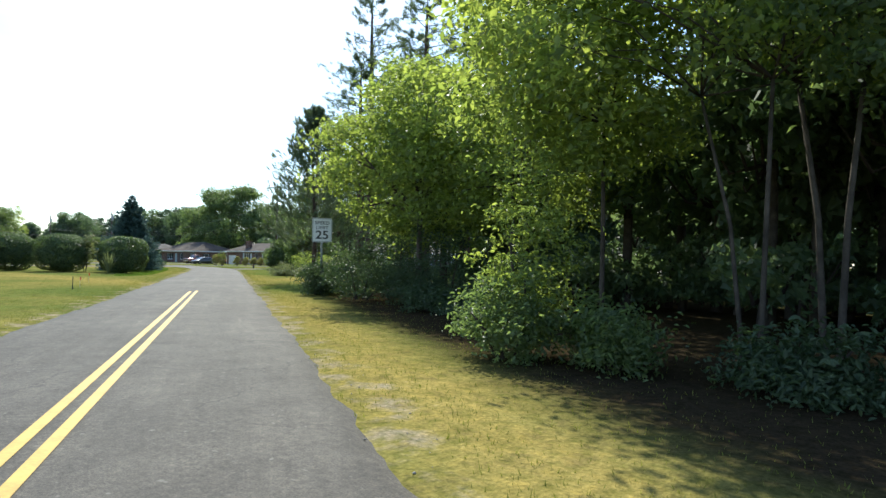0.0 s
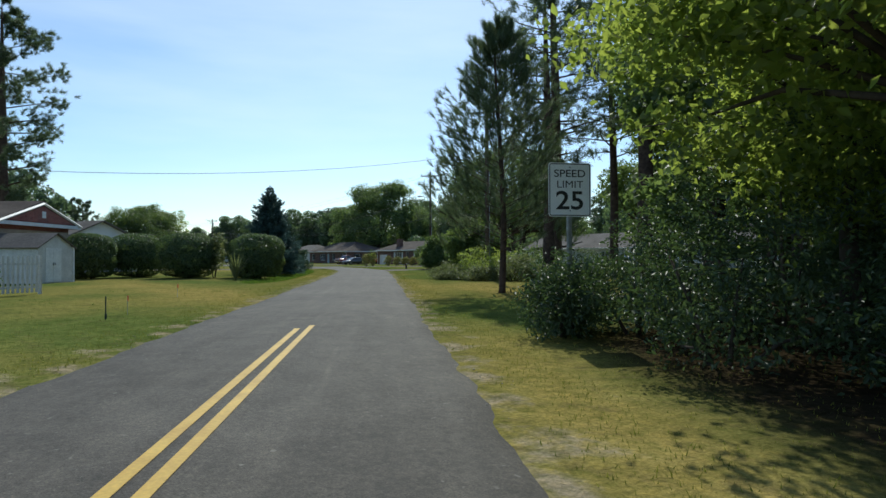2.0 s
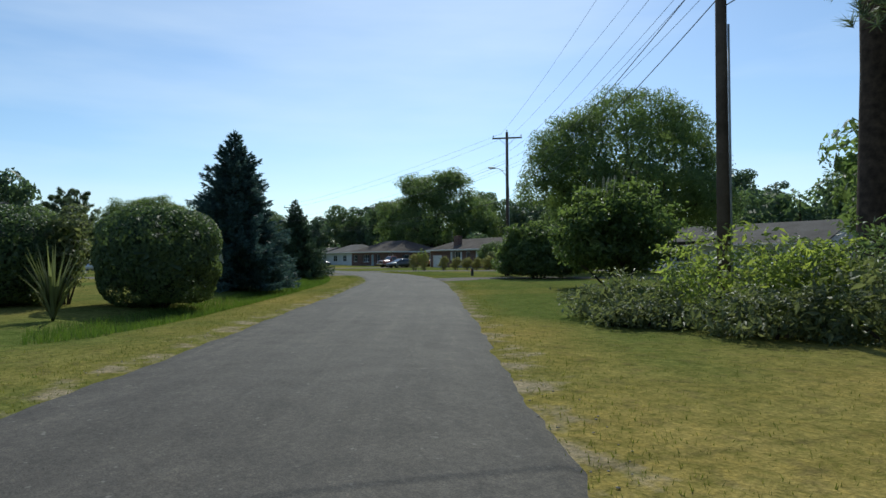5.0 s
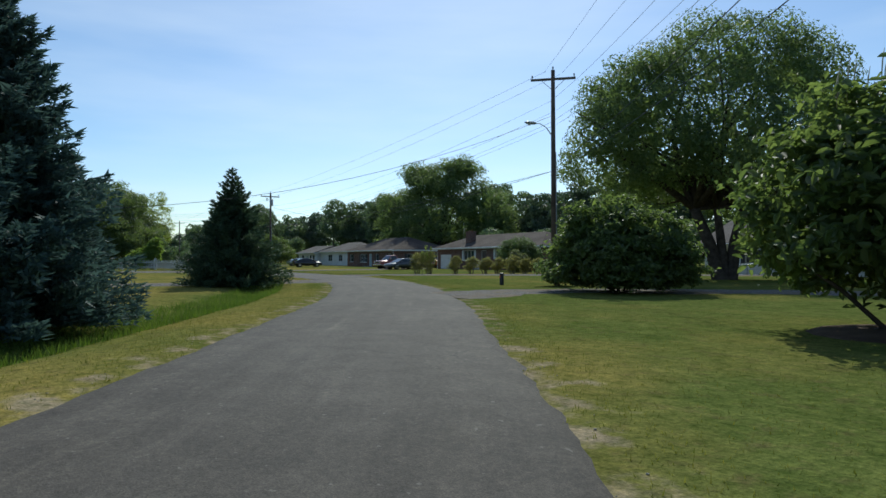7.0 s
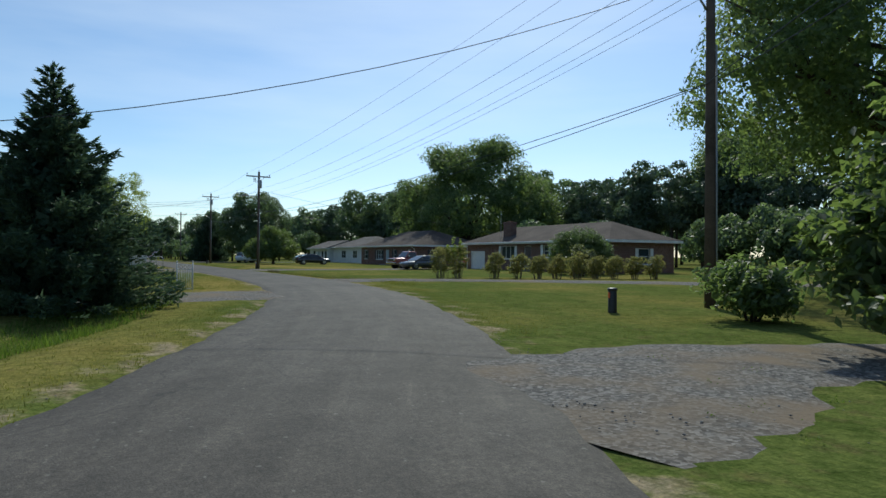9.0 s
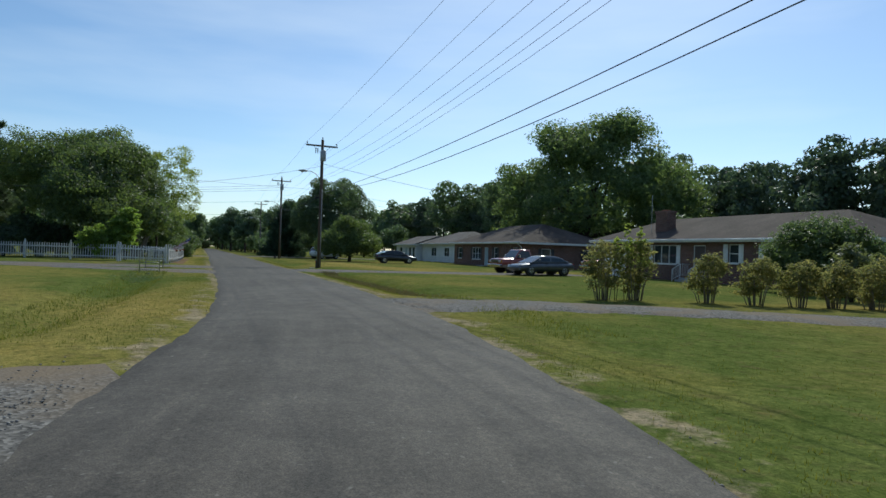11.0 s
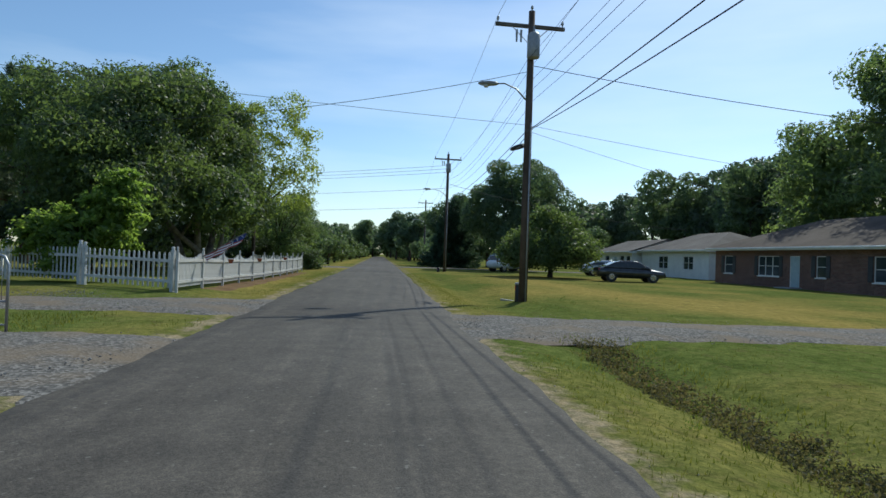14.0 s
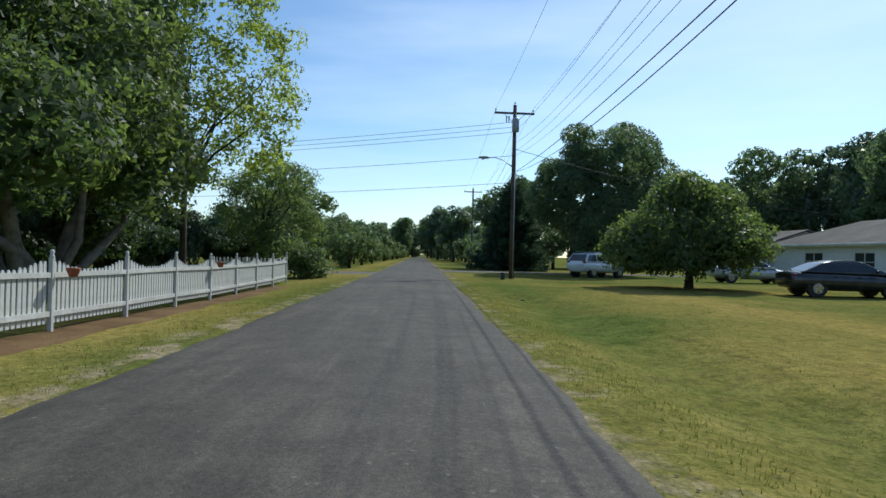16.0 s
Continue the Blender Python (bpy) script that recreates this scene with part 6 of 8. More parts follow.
def ring(w, h, r, t, y0, y1):
    a, b = rounded(w, h, r), rounded(w - 2 * t, h - 2 * t, max(0.005, r - t))
    n = len(a)
    v = [(x, y0, z) for x, z in a] + [(x, y0, z) for x, z in b] + [(x, y1, z) for x, z in a] + [(x, y1, z) for x, z in b]
    f = []
    for i in range(n):
        j = (i + 1) % n
        f += [(i, j, j + n, i + n), (i + 2 * n, i + 3 * n, j + 3 * n, j + 2 * n), (i, i + 2 * n, j + 2 * n, j), (i + n, j + n, j + 3 * n, i + 3 * n)]
    return Geo().add(v, f)


sg = thing("speed_sign", "white speed limit sign on a steel post among the bushes", "road sign", -18.9, 15.65, zat(-18.9, 15.65), 62)
W_, H_, ZC = 0.76, 0.92, 2.46
part("post", Geo().box(-0.03, 0.0, -0.2, 0.03, 0.02, ZC + 0.42, 0.004).box(-0.045, 0.018, -0.2, -0.025, 0.04, ZC + 0.42).box(0.025, 0.018, -0.2, 0.045, 0.04, ZC + 0.42), STEEL, sg)
panel = part("panel", Geo().prism(rounded(W_, H_, 0.05), -0.012, -0.008).moved(Matrix.Translation((0, 0, ZC))), SIGN_WHITE, sg)
part("border", ring(W_ - 0.03, H_ - 0.03, 0.04, 0.014, -0.0155, -0.0115).moved(Matrix.Translation((0, 0, ZC))), SIGN_BLACK, panel)
for text, size, zz, bold in (("SPEED", 0.178, 0.27, 0.001), ("LIMIT", 0.172, 0.085, 0.0), ("25", 0.44, -0.2, 0.006)):
    me_ = letters(text, size, 0, ZC + zz, bold)
    me_.transform(Matrix.Translation((0, -0.0145, 0)) @ Matrix.Diagonal((1.18, 1, 1, 1)))
    part("lettering", me_, SIGN_BLACK, panel)
for zz in (-0.36, 0.38):
    part("bolt", Geo().tube([(0, -0.02, ZC + zz), (0, 0.01, ZC + zz)], 0.014, 8), STEEL, panel)


# ------------------------------------------------------------ fences and gates
def picket_shape(w, h, t=0.018):
    """One picket with a rounded point, base at the origin, facing -y."""
    o = [(-w / 2, 0), (w / 2, 0), (w / 2, h - 0.05), (w / 4, h - 0.012), (0, h), (-w / 4, h - 0.012), (-w / 2, h - 0.05)]
    return Geo().prism(o, -t / 2, t / 2)


def picket_fence(label, pts, height, gap, width, post_every, scallop, material, post_h, drop=0.10, face=1, ball=True):
    """A fence along points; pickets on the street side of two rails."""
    ob = thing("picket_fence", label, "fence")
    p = np.array(pts, float)
    d = np.r_[0, np.cumsum(np.hypot(*np.diff(p, axis=0).T))]
    total = d[-1]
    nsec = max(1, round(total / post_every))
    sec = total / nsec

    def at_(s):
        x, y = np.interp(s, d, p[:, 0]), np.interp(s, d, p[:, 1])
        k = min(np.searchsorted(d, s, "right"), len(p) - 1)
        u = (p[k] - p[k - 1]) / (d[k] - d[k - 1])
        return x, y, math.atan2(u[1], u[0])
    levels = [height - scallop * k / 5 for k in range(6)]
    shapes = [mesh_of("picket", picket_shape(width, max(0.2, h - drop)), material) for h in levels]
    pw = 0.034 if scallop else 0.05
    postg = mesh_of("post", Geo().box(-pw, -pw, -0.1, pw, pw, post_h, 0.008), material)
    capg = mesh_of("post_cap", Geo().tube([(0, 0, post_h), (0, 0, post_h + 0.02), (0, 0, post_h + 0.05), (0, 0, post_h + 0.10), (0, 0, post_h + 0.125)], [pw * 1.2, pw * 1.2, pw * 0.7, pw * 1.1, 0.012], 8), material, True)
    for i in range(nsec + 1):
        x, y, a = at_(min(i * sec, total - 1e-3))
        q = part("post", postg, material, ob)
        q.matrix_basis = Matrix.Translation((x, y, zat(x, y))) @ Matrix.Rotation(a, 4, "Z")
        if ball:
            part("post_cap", capg, material, q)
    for i in range(nsec):
        x0, y0, a = at_(i * sec + 1e-3)
        x1, y1, _ = at_((i + 1) * sec - 1e-3)
        z0, z1 = zat(x0, y0), zat(x1, y1)
        off = Vector((math.sin(a), -math.cos(a), 0)) * face
        for zr in (0.28, height * 0.78):
            g = Geo()
            w = Vector((math.cos(a), math.sin(a), 0))
            n = Vector((-w.y, w.x, 0)) * 0.018
            a0, a1 = Vector((x0, y0, z0 + zr)), Vector((x1, y1, z1 + zr))
            u = Vector((0, 0, 0.04))
            g.add([a0 - n - u, a0 + n - u, a0 + n + u, a0 - n + u, a1 - n - u, a1 + n - u, a1 + n + u, a1 - n + u], [(0, 1, 2, 3), (7, 6, 5, 4), (0, 4, 5, 1), (1, 5, 6, 2), (2, 6, 7, 3), (3, 7, 4, 0)])
            part("rail", g, material, ob)
        n_p = int((sec - 0.12) / gap)
        for k in range(n_p):
            u = (k + 0.5) / n_p
            lev = int(round(5 * (1 - (2 * u - 1) ** 2))) if scallop else 0
            s = i * sec + 0.06 + (sec - 0.12) * u
            x, y, a = at_(s)
            q = part("picket", shapes[lev], material, ob)
            q.matrix_basis = Matrix.Translation((x + off.x * 0.03, y + off.y * 0.03, z0 + (z1 - z0) * u + drop)) @ Matrix.Rotation(a + rng.uniform(-0.02, 0.02), 4, "Z") @ Matrix.Rotation(rng.uniform(-0.012, 0.012), 4, "Y")
    return ob


picket_fence("white vinyl picket fence with scalloped tops along the verge", [(-122.3, 41.95), (-135, 42.25), (-148.3, 42.3)], 1.12, 0.118, 0.078, 2.38, 0.16, WHITE_PAINT, 1.14, 0.13, -1)
picket_fence("white picket fence with gaps between the pickets around a garden", [(-122.4, 41.8), (-123.5, 39.0)], 1.08, 0.165, 0.06, 2.9, 0.0, OLD_WHITE, 1.12, 0.10, 1)
picket_fence("old white picket fence along a garden drive", [(-123.56, 38.85), (-127.2, 33.0), (-131.3, 26.0), (-137.5, 14)], 1.08, 0.185, 0.062, 3.4, 0.0, OLD_WHITE, 1.16, 0.12, 1)
picket_fence("white fence behind the garden's end", [(-148.8, 41.9), (-149.2, 39.0)], 1.0, 0.16, 0.08, 1.5, 0.0, OLD_WHITE, 1.02, 0.1, 1, False)
picket_fence("weathered white picket fence overgrown with vines", [(-39.6, 9.75), (-38.2, 7.4), (-35.5, 2.6)], 1.45, 0.17, 0.10, 2.4, 0.0, OLD_WHITE, 1.45, 0.08, -1, False)
bush("vine", "leafy vine climbing over the old picket fence", -38.2, 7.5, [(0, 0, 1.0, 0.5, 0.9, 0.7), (0.3, -0.8, 1.1, 0.4, 0.7, 0.6)], 0.09, LEAF_HEDGE, 60, 18, 0.22, 3)


def metal_gate(label, x, y, turn, w, h, scrolls, material, bars=9):
    ob = thing("metal_gate", label, "gate", x, y, zat(x, y), turn)
    if scrolls:
        for e in (0, w):
            q = part("gate_post", Geo().tube([(e, 0, -0.2), (e, 0, h + 0.08)], 0.022, 8), material, ob, smooth=True)
            part("knob", Geo().tube([(e, 0, h + 0.08), (e, 0, h + 0.1), (e, 0, h + 0.13), (e, 0, h + 0.15)], [0.012, 0.03, 0.03, 0.008], 8), material, q, smooth=True)
        for z in (0.05, h - 0.17, h):
            part("bar", Geo().box(0, -0.012, z - 0.012, w, 0.012, z + 0.012), material, ob)
        for k in range(4):
            c = w * (k + 0.5) / 4
            part("scroll", Geo().tube([(c + 0.055 * math.cos(t), 0, h - 0.085 + 0.06 * math.sin(t)) for t in np.linspace(0, 6.28, 13)], 0.008, 5, False), material, ob, smooth=True)
        for k in range(bars):
            part("bar", Geo().tube([(w * (k + 0.5) / bars, 0, 0.05), (w * (k + 0.5) / bars, 0, h - 0.17)], 0.01, 6), material, ob, smooth=True)
    else:
        arc = [(0, 0, -0.15), (0, 0, h - 0.16), (0.06, 0, h - 0.04), (0.18, 0, h), (w - 0.18, 0, h), (w - 0.06, 0, h - 0.04), (w, 0, h - 0.16), (w, 0, -0.15)]
        part("gate_frame", Geo().tube(arc, 0.022, 8), material, ob, smooth=True)
        for z in (0.12, h * 0.4):
            part("bar", Geo().tube([(0, 0, z), (w, 0, z)], 0.016, 6), material, ob, smooth=True)
        for k in range(bars):
            part("bar", Geo().tube([(w * (k + 0.5) / bars, 0, h * 0.4), (w * (k + 0.5) / bars, 0, h - 0.03)], 0.006, 5), material, ob, smooth=True)
    return ob


metal_gate("white wrought metal gate with scrolls standing by a drive", -86.41, 40.29, 58, 0.6, 0.94, True, OLD_WHITE)
for gx_, gy_ in ((-109.95, 41.25), (-114.15, 41.2)):
    metal_gate("grey tubular metal gate standing by itself beside a drive", gx_, gy_, 88, 0.86, 1.16, False, STEEL, 5)

# ------------------------------------------------------------ houses
def wall_panel(w, h, holes, t=0.22, z0=-0.4):
    """A wall from x = 0 to w, facing -y, with openings (x0, z0, x1, z1) cut right through; one closed skin."""
    xs = sorted({0.0, w, *[v for o in holes for v in (o[0], o[2])]})
    zs = sorted({z0, h, *[v for o in holes for v in (o[1], o[3])]})
    nx_, nz_ = len(xs), len(zs)
    v = [(x, y, z) for y in (0.0, t) for z in zs for x in xs]

    def at_(i, k, s):
        return s * nx_ * nz_ + k * nx_ + i

    def full(i, k):
        if not (0 <= i < nx_ - 1 and 0 <= k < nz_ - 1):
            return False
        return not any(o[0] - 1e-6 <= xs[i] and xs[i + 1] <= o[2] + 1e-6 and o[1] - 1e-6 <= zs[k] and zs[k + 1] <= o[3] + 1e-6 for o in holes)
    f = []
    for i in range(nx_ - 1):
        for k in range(nz_ - 1):
            if not full(i, k):
                continue
            f.append((at_(i, k, 0), at_(i + 1, k, 0), at_(i + 1, k + 1, 0), at_(i, k + 1, 0)))
            f.append((at_(i, k, 1), at_(i, k + 1, 1), at_(i + 1, k + 1, 1), at_(i + 1, k, 1)))
            for di, dk, a, b in ((-1, 0, (i, k), (i, k + 1)), (1, 0, (i + 1, k + 1), (i + 1, k)), (0, -1, (i + 1, k), (i, k)), (0, 1, (i, k + 1), (i + 1, k + 1))):
                if not full(i + di, k + dk):
                    f.append((at_(*a, 0), at_(*b, 0), at_(*b, 1), at_(*a, 1)))
    used = sorted({q for p in f for q in p})
    at2 = {q: n for n, q in enumerate(used)}
    return Geo().add([v[q] for q in used], [tuple(at2[q] for q in p) for p in f])


def window_at(parent, m, x0, z0, x1, z1, cols=1, rows=2, shutter=None, trim=None):
    """A sash window in an opening, with its parts; m places the wall."""
    trim = trim or TRIM_WHITE
    w, h, f = x1 - x0, z1 - z0, 0.05
    win = part("window", Geo().box(x0, 0.05, z0, x1, 0.12, z0 + f).box(x0, 0.05, z1 - f, x1, 0.12, z1).box(x0, 0.05, z0 + f, x0 + f, 0.12, z1 - f).box(x1 - f, 0.05, z0 + f, x1, 0.12, z1 - f).moved(m), trim, parent, "white window frame")
    for k in range(1, cols):
        c = x0 + w * k / cols
        part("mullion", Geo().box(c - 0.03, 0.055, z0 + f, c + 0.03, 0.115, z1 - f).moved(m), trim, win)
    for k in range(1, rows):
        c = z0 + h * k / rows
        part("muntin", Geo().box(x0 + f, 0.06, c - 0.02, x1 - f, 0.11, c + 0.02).moved(m), trim, win)
    part("pane", Geo().box(x0 + f, 0.09, z0 + f, x1 - f, 0.10, z1 - f).moved(m), GLASS, win, "dark reflecting window glass")
    part("sill", Geo().box(x0 - 0.06, -0.05, z0 - 0.07, x1 + 0.06, 0.1, z0, 0.01).moved(m), trim, win)
    if shutter:
        for a in (x0 - 0.38, x1 + 0.03):
            saw = [(-0.004, z0), (-0.032, z0)]
            for k in range(9):
                zz = z0 + 0.06 + (h - 0.12) * k / 9
                saw += [(-0.032, zz), (-0.047, zz + 0.012), (-0.032, zz + (h - 0.12) / 11)]
            saw += [(-0.032, z1), (-0.004, z1)]
            c = len(saw)
            g = Geo().add([(x, y, z) for x in (a, a + 0.35) for y, z in saw], [tuple(range(c)), tuple(reversed(range(c, 2 * c)))] + [(q, q + c, (q + 1) % c + c, (q + 1) % c) for q in range(c)])
            part("shutter", g.moved(m), shutter, win)
    return win


def hip_roof(w, d, h, rise, over, gable=False):
    """A solid hip (or gable) roof over a w by d plan, eaves at h."""
    a, b, c, e = -over, w + over, -over, d + over
    m = (c + e) / 2
    if gable:
        g = Geo()
        for y0 in (c, e):
            q = [(y0, h - 0.004), (m, h + rise), (m, h + rise + 0.13), (y0, h + 0.11)]
            g.add([(x, y, z) for x in (a, b) for y, z in q], [(0, 1, 2, 3), (7, 6, 5, 4), (0, 4, 5, 1), (1, 5, 6, 2), (2, 6, 7, 3), (3, 7, 4, 0)] if y0 == e else [(3, 2, 1, 0), (4, 5, 6, 7), (1, 5, 4, 0), (2, 6, 5, 1), (3, 7, 6, 2), (0, 4, 7, 3)])
        return g
    r0, r1 = (a + (e - c) / 2 * 0.95, b - (e - c) / 2 * 0.95)
    v = [(a, c, h), (b, c, h), (b, e, h), (a, e, h), (a, c, h + 0.1), (b, c, h + 0.1), (b, e, h + 0.1), (a, e, h + 0.1), (r0, m, h + 0.1 + rise), (r1, m, h + 0.1 + rise)]
    return Geo().add(v, [(3, 2, 1, 0), (0, 1, 5, 4), (1, 2, 6, 5), (2, 3, 7, 6), (3, 0, 4, 7), (4, 5, 9, 8), (6, 7, 8, 9), (5, 6, 9), (7, 4, 8)])


def house(name, label, x, y, z, w, d, h, rise, wall, roof, front, side=(), shutter=None, turn=0, doors=(), garage=(), over=0.5, gable=False, spouts=(), gable_mat=None, foundation=True):
    ob = thing(name, label, "house", x, y, z, turn)
    holes = [o[:4] for o in front] + [o[:4] for o in doors] + [o[:4] for o in garage]
    t = 0.22
    m0 = Matrix.Identity(4)
    part("wall", wall_panel(w, h, holes, t), wall, ob)
    m1 = pose(w, t, 0, 0, 0, 90)
    part("wall", wall_panel(d - 2 * t, h, [o[:4] for o in side]).moved(m1), wall, ob)
    part("wall", wall_panel(w, h, []).moved(pose(w, d, 0, 0, 0, 180)), wall, ob)
    part("wall", wall_panel(d - 2 * t, h, []).moved(pose(0, d - t, 0, 0, 0, 270)), wall, ob)
    for o in front:
        window_at(ob, m0, *o[:4], *(o[4:] or (1, 2)), shutter=shutter)
    for o in side:
        window_at(ob, m1, *o[:4], *(o[4:] or (1, 2)), shutter=shutter)
    for x0, z0, x1, z1, mt in doors:
        dr = part("door", Geo().box(x0 + 0.05, 0.06, z0, x1 - 0.05, 0.11, z1 - 0.05, 0.004).box(x0 + 0.17, 0.05, z0 + 0.2, x1 - 0.17, 0.065, z0 + 0.85, 0.004).box(x0 + 0.17, 0.05, z0 + 1.05, x1 - 0.17, 0.065, z1 - 0.25, 0.004), mt, ob, "panelled front door")
        part("frame", Geo().box(x0, 0.03, z0, x0 + 0.05, 0.14, z1).box(x1 - 0.05, 0.03, z0, x1, 0.14, z1).box(x0 + 0.05, 0.03, z1 - 0.05, x1 - 0.05, 0.14, z1), TRIM_WHITE, dr)
        part("knob", Geo().tube([(x1 - 0.13, 0.06, z0 + 0.95), (x1 - 0.13, 0.02, z0 + 0.95), (x1 - 0.13, 0.0, z0 + 0.95)], [0.015, 0.035, 0.015], 8), CHROME, dr, smooth=True)
        part("step", Geo().box(x0 - 0.3, -0.9, z0 - 0.45, x1 + 0.3, -0.003, z0 - 0.02, 0.02), GREY_METAL, ob, "concrete door step")
    for x0, z0, x1, z1 in garage:
        gd = part("garage_door", Geo().box(x0 + 0.08, 0.08, z0, x1 - 0.08, 0.11, z1 - 0.08), TRIM_WHITE, ob, "pale panelled garage door")
        for r in range(4):
            for c in range(4):
                cx, cz = x0 + 0.08 + (x1 - x0 - 0.16) * c / 4, z0 + (z1 - z0 - 0.08) * r / 4
                part("panel", Geo().box(cx + 0.06, 0.066, cz + 0.06, cx + (x1 - x0 - 0.16) / 4 - 0.06, 0.079, cz + (z1 - z0 - 0.08) / 4 - 0.06, 0.004), TRIM_WHITE, gd)
        part("frame", Geo().box(x0, -0.01, z0, x0 + 0.08, 0.14, z1).box(x1 - 0.08, -0.01, z0, x1, 0.14, z1).box(x0 + 0.08, -0.01, z1 - 0.08, x1 - 0.08, 0.14, z1), TRIM_WHITE, gd)
    part("roof", hip_roof(w, d, h + 0.004, rise, over, gable), roof, ob)
    if gable:
        for xx in (0.0, w - t):
            lo, hi = h + rise * over / (d / 2 + over) - 0.012, h + rise - 0.012
            o = [(0.0, h + 0.002), (d, h + 0.002), (d, lo), (d / 2, hi), (0.0, lo)]
            part("gable", Geo().add([(x_, y_, z_) for x_ in (xx, xx + t) for y_, z_ in o], [(4, 3, 2, 1, 0), (5, 6, 7, 8, 9)] + [(i, (i + 1) % 5, (i + 1) % 5 + 5, i + 5) for i in range(5)]), gable_mat or wall, ob)
    fs = Geo()
    a, b, c, e = -over - 0.03, w + over + 0.03, -over - 0.03, d + over + 0.03
    fs.box(a, c, h - 0.12, b, c + 0.03, h + 0.09).box(a, e - 0.03, h - 0.12, b, e, h + 0.09).box(a, c + 0.03, h - 0.12, a + 0.03, e - 0.03, h + 0.09).box(b - 0.03, c + 0.03, h - 0.12, b, e - 0.03, h + 0.09)
    fascia = part("fascia", fs, TRIM_WHITE, ob, "white painted fascia board")
    part("gutter", Geo().box(a, c - 0.10, h - 0.04, b, c - 0.002, h + 0.07, 0.02), TRIM_WHITE, fascia, "white gutter")
    part("soffit", Geo().box(a + 0.04, c + 0.04, h - 0.05, b - 0.04, e - 0.04, h - 0.03), TRIM_WHITE, ob)
    for sx in spouts:
        part("downspout", Geo().tube([(sx, c - 0.05, h - 0.03), (sx, c - 0.03, h - 0.12), (sx, -0.06, h - 0.45), (sx, -0.06, -0.1), (sx, -0.25, -0.22)], 0.04, 8), TRIM_WHITE, ob, smooth=True)
    return ob


BLUE_DOOR = plain("pale_blue_door", (0.32, 0.42, 0.46), (0.42, 0.52, 0.56), 3, 20, 0.45)
DARK_DOOR = plain("dark_door", (0.05, 0.035, 0.03), (0.09, 0.06, 0.05), 3, 20, 0.45)
SHUT_DARK = plain("dark_shutter_paint", (0.02, 0.022, 0.024), (0.045, 0.046, 0.048), 3, 20, 0.55)
BEIGE = plain("beige_siding", (0.34, 0.27, 0.20), (0.46, 0.38, 0.29), 2, 14, 0.7, bump=0.1)


def siding():
    m, n, l, bs = shader("white_lap_siding")
    co = n.new("ShaderNodeTexCoord").outputs["Object"]
    sep = n.new("ShaderNodeSeparateXYZ")
    l.new(co, sep.inputs[0])
    a = n.new("ShaderNodeMath")
    a.operation = "MULTIPLY"
    a.inputs[1].default_value = 6.6
    l.new(sep.outputs["Z"], a.inputs[0])
    fr = n.new("ShaderNodeMath")
    fr.operation = "FRACT"
    l.new(a.outputs[0], fr.inputs[0])
    st = ramp(n, [(0.3, (0.60, 0.61, 0.62)), (0.7, (0.74, 0.74, 0.73))])
    l.new(noise_tex(n, l, co, 1.1, 5).outputs["Fac"], st.inputs["Fac"])
    l.new(st.outputs["Color"], bs.inputs["Base Color"])
    bs.inputs["Roughness"].default_value = 0.6
    bumped(n, l, bs, fr.outputs[0], -0.5, 0.02)
    return m


SIDING = siding()
WALL_WHITE = plain("white_wall_paint", (0.70, 0.71, 0.71), (0.84, 0.84, 0.83), 1.2, 10, 0.6, bump=0.08)

h1 = house("brick_house", "long low brick house with a brown shingled hip roof", -119.0, 73.2, -0.15, 21.2, 7.4, 2.78, 1.68, BRICK, ROOF_BROWN,
           [(6.35, 1.24, 8.6, 2.5, 3, 1), (13.0, 1.42, 13.75, 2.54, 1, 2), (15.56, 1.42, 16.3, 2.54, 1, 2)], [(3.0, 0.9, 4.3, 2.2)], TRIM_WHITE, 0,
           [(10.15, 0.42, 11.15, 2.48, DARK_DOOR)], [(0.8, -0.1, 3.4, 2.0)], spouts=(0.06,))
ch_ = part("chimney", Geo().box(5.3, 1.0, 2.6, 6.5, 1.75, 4.85, 0.01).box(5.24, 0.95, 4.76, 6.56, 1.8, 4.94, 0.02), BRICK, h1, "stout brick chimney")
part("flue", Geo().box(5.6, 1.2, 4.93, 6.2, 1.55, 5.02, 0.02), TERRACOTTA, ch_)
part("porch_step", Geo().box(9.85, -1.2, -0.3, 11.45, -0.903, 0.27, 0.015), GREY_METAL, h1, "concrete porch step")
part("porch_step", Geo().box(9.85, -1.5, -0.3, 11.45, -1.203, 0.13, 0.015), GREY_METAL, h1, "concrete porch step")
for rx_ in (9.92, 11.38):
    rail_ = part("handrail", Geo().tube([(rx_, -1.46, 0.1), (rx_, -1.46, 0.92), (rx_, -0.84, 1.26), (rx_, -0.06, 1.26)], 0.028, 8), TRIM_WHITE, h1, "white metal handrail", smooth=True)
    part("post", Geo().tube([(rx_, -0.84, 0.38), (rx_, -0.84, 1.25)], 0.026, 8), TRIM_WHITE, rail_, smooth=True)
    part("lower_bar", Geo().tube([(rx_, -1.45, 0.26), (rx_, -0.84, 0.56), (rx_, -0.06, 0.56)], 0.016, 6), TRIM_WHITE, rail_, smooth=True)
    for k in range(9):
        yb_ = -1.36 + 0.142 * k
        rise_ = min(1.0, (yb_ + 1.46) / 0.62)
        part("baluster", Geo().tube([(rx_, yb_, 0.26 + 0.30 * rise_), (rx_, yb_, 0.92 + 0.34 * rise_)], 0.010, 6), TRIM_WHITE, rail_)
part("mast", Geo().tube([(5.0, 0.9, 2.6), (5.0, 0.9, 6.1)], 0.018, 6), STEEL, h1, "thin antenna mast")
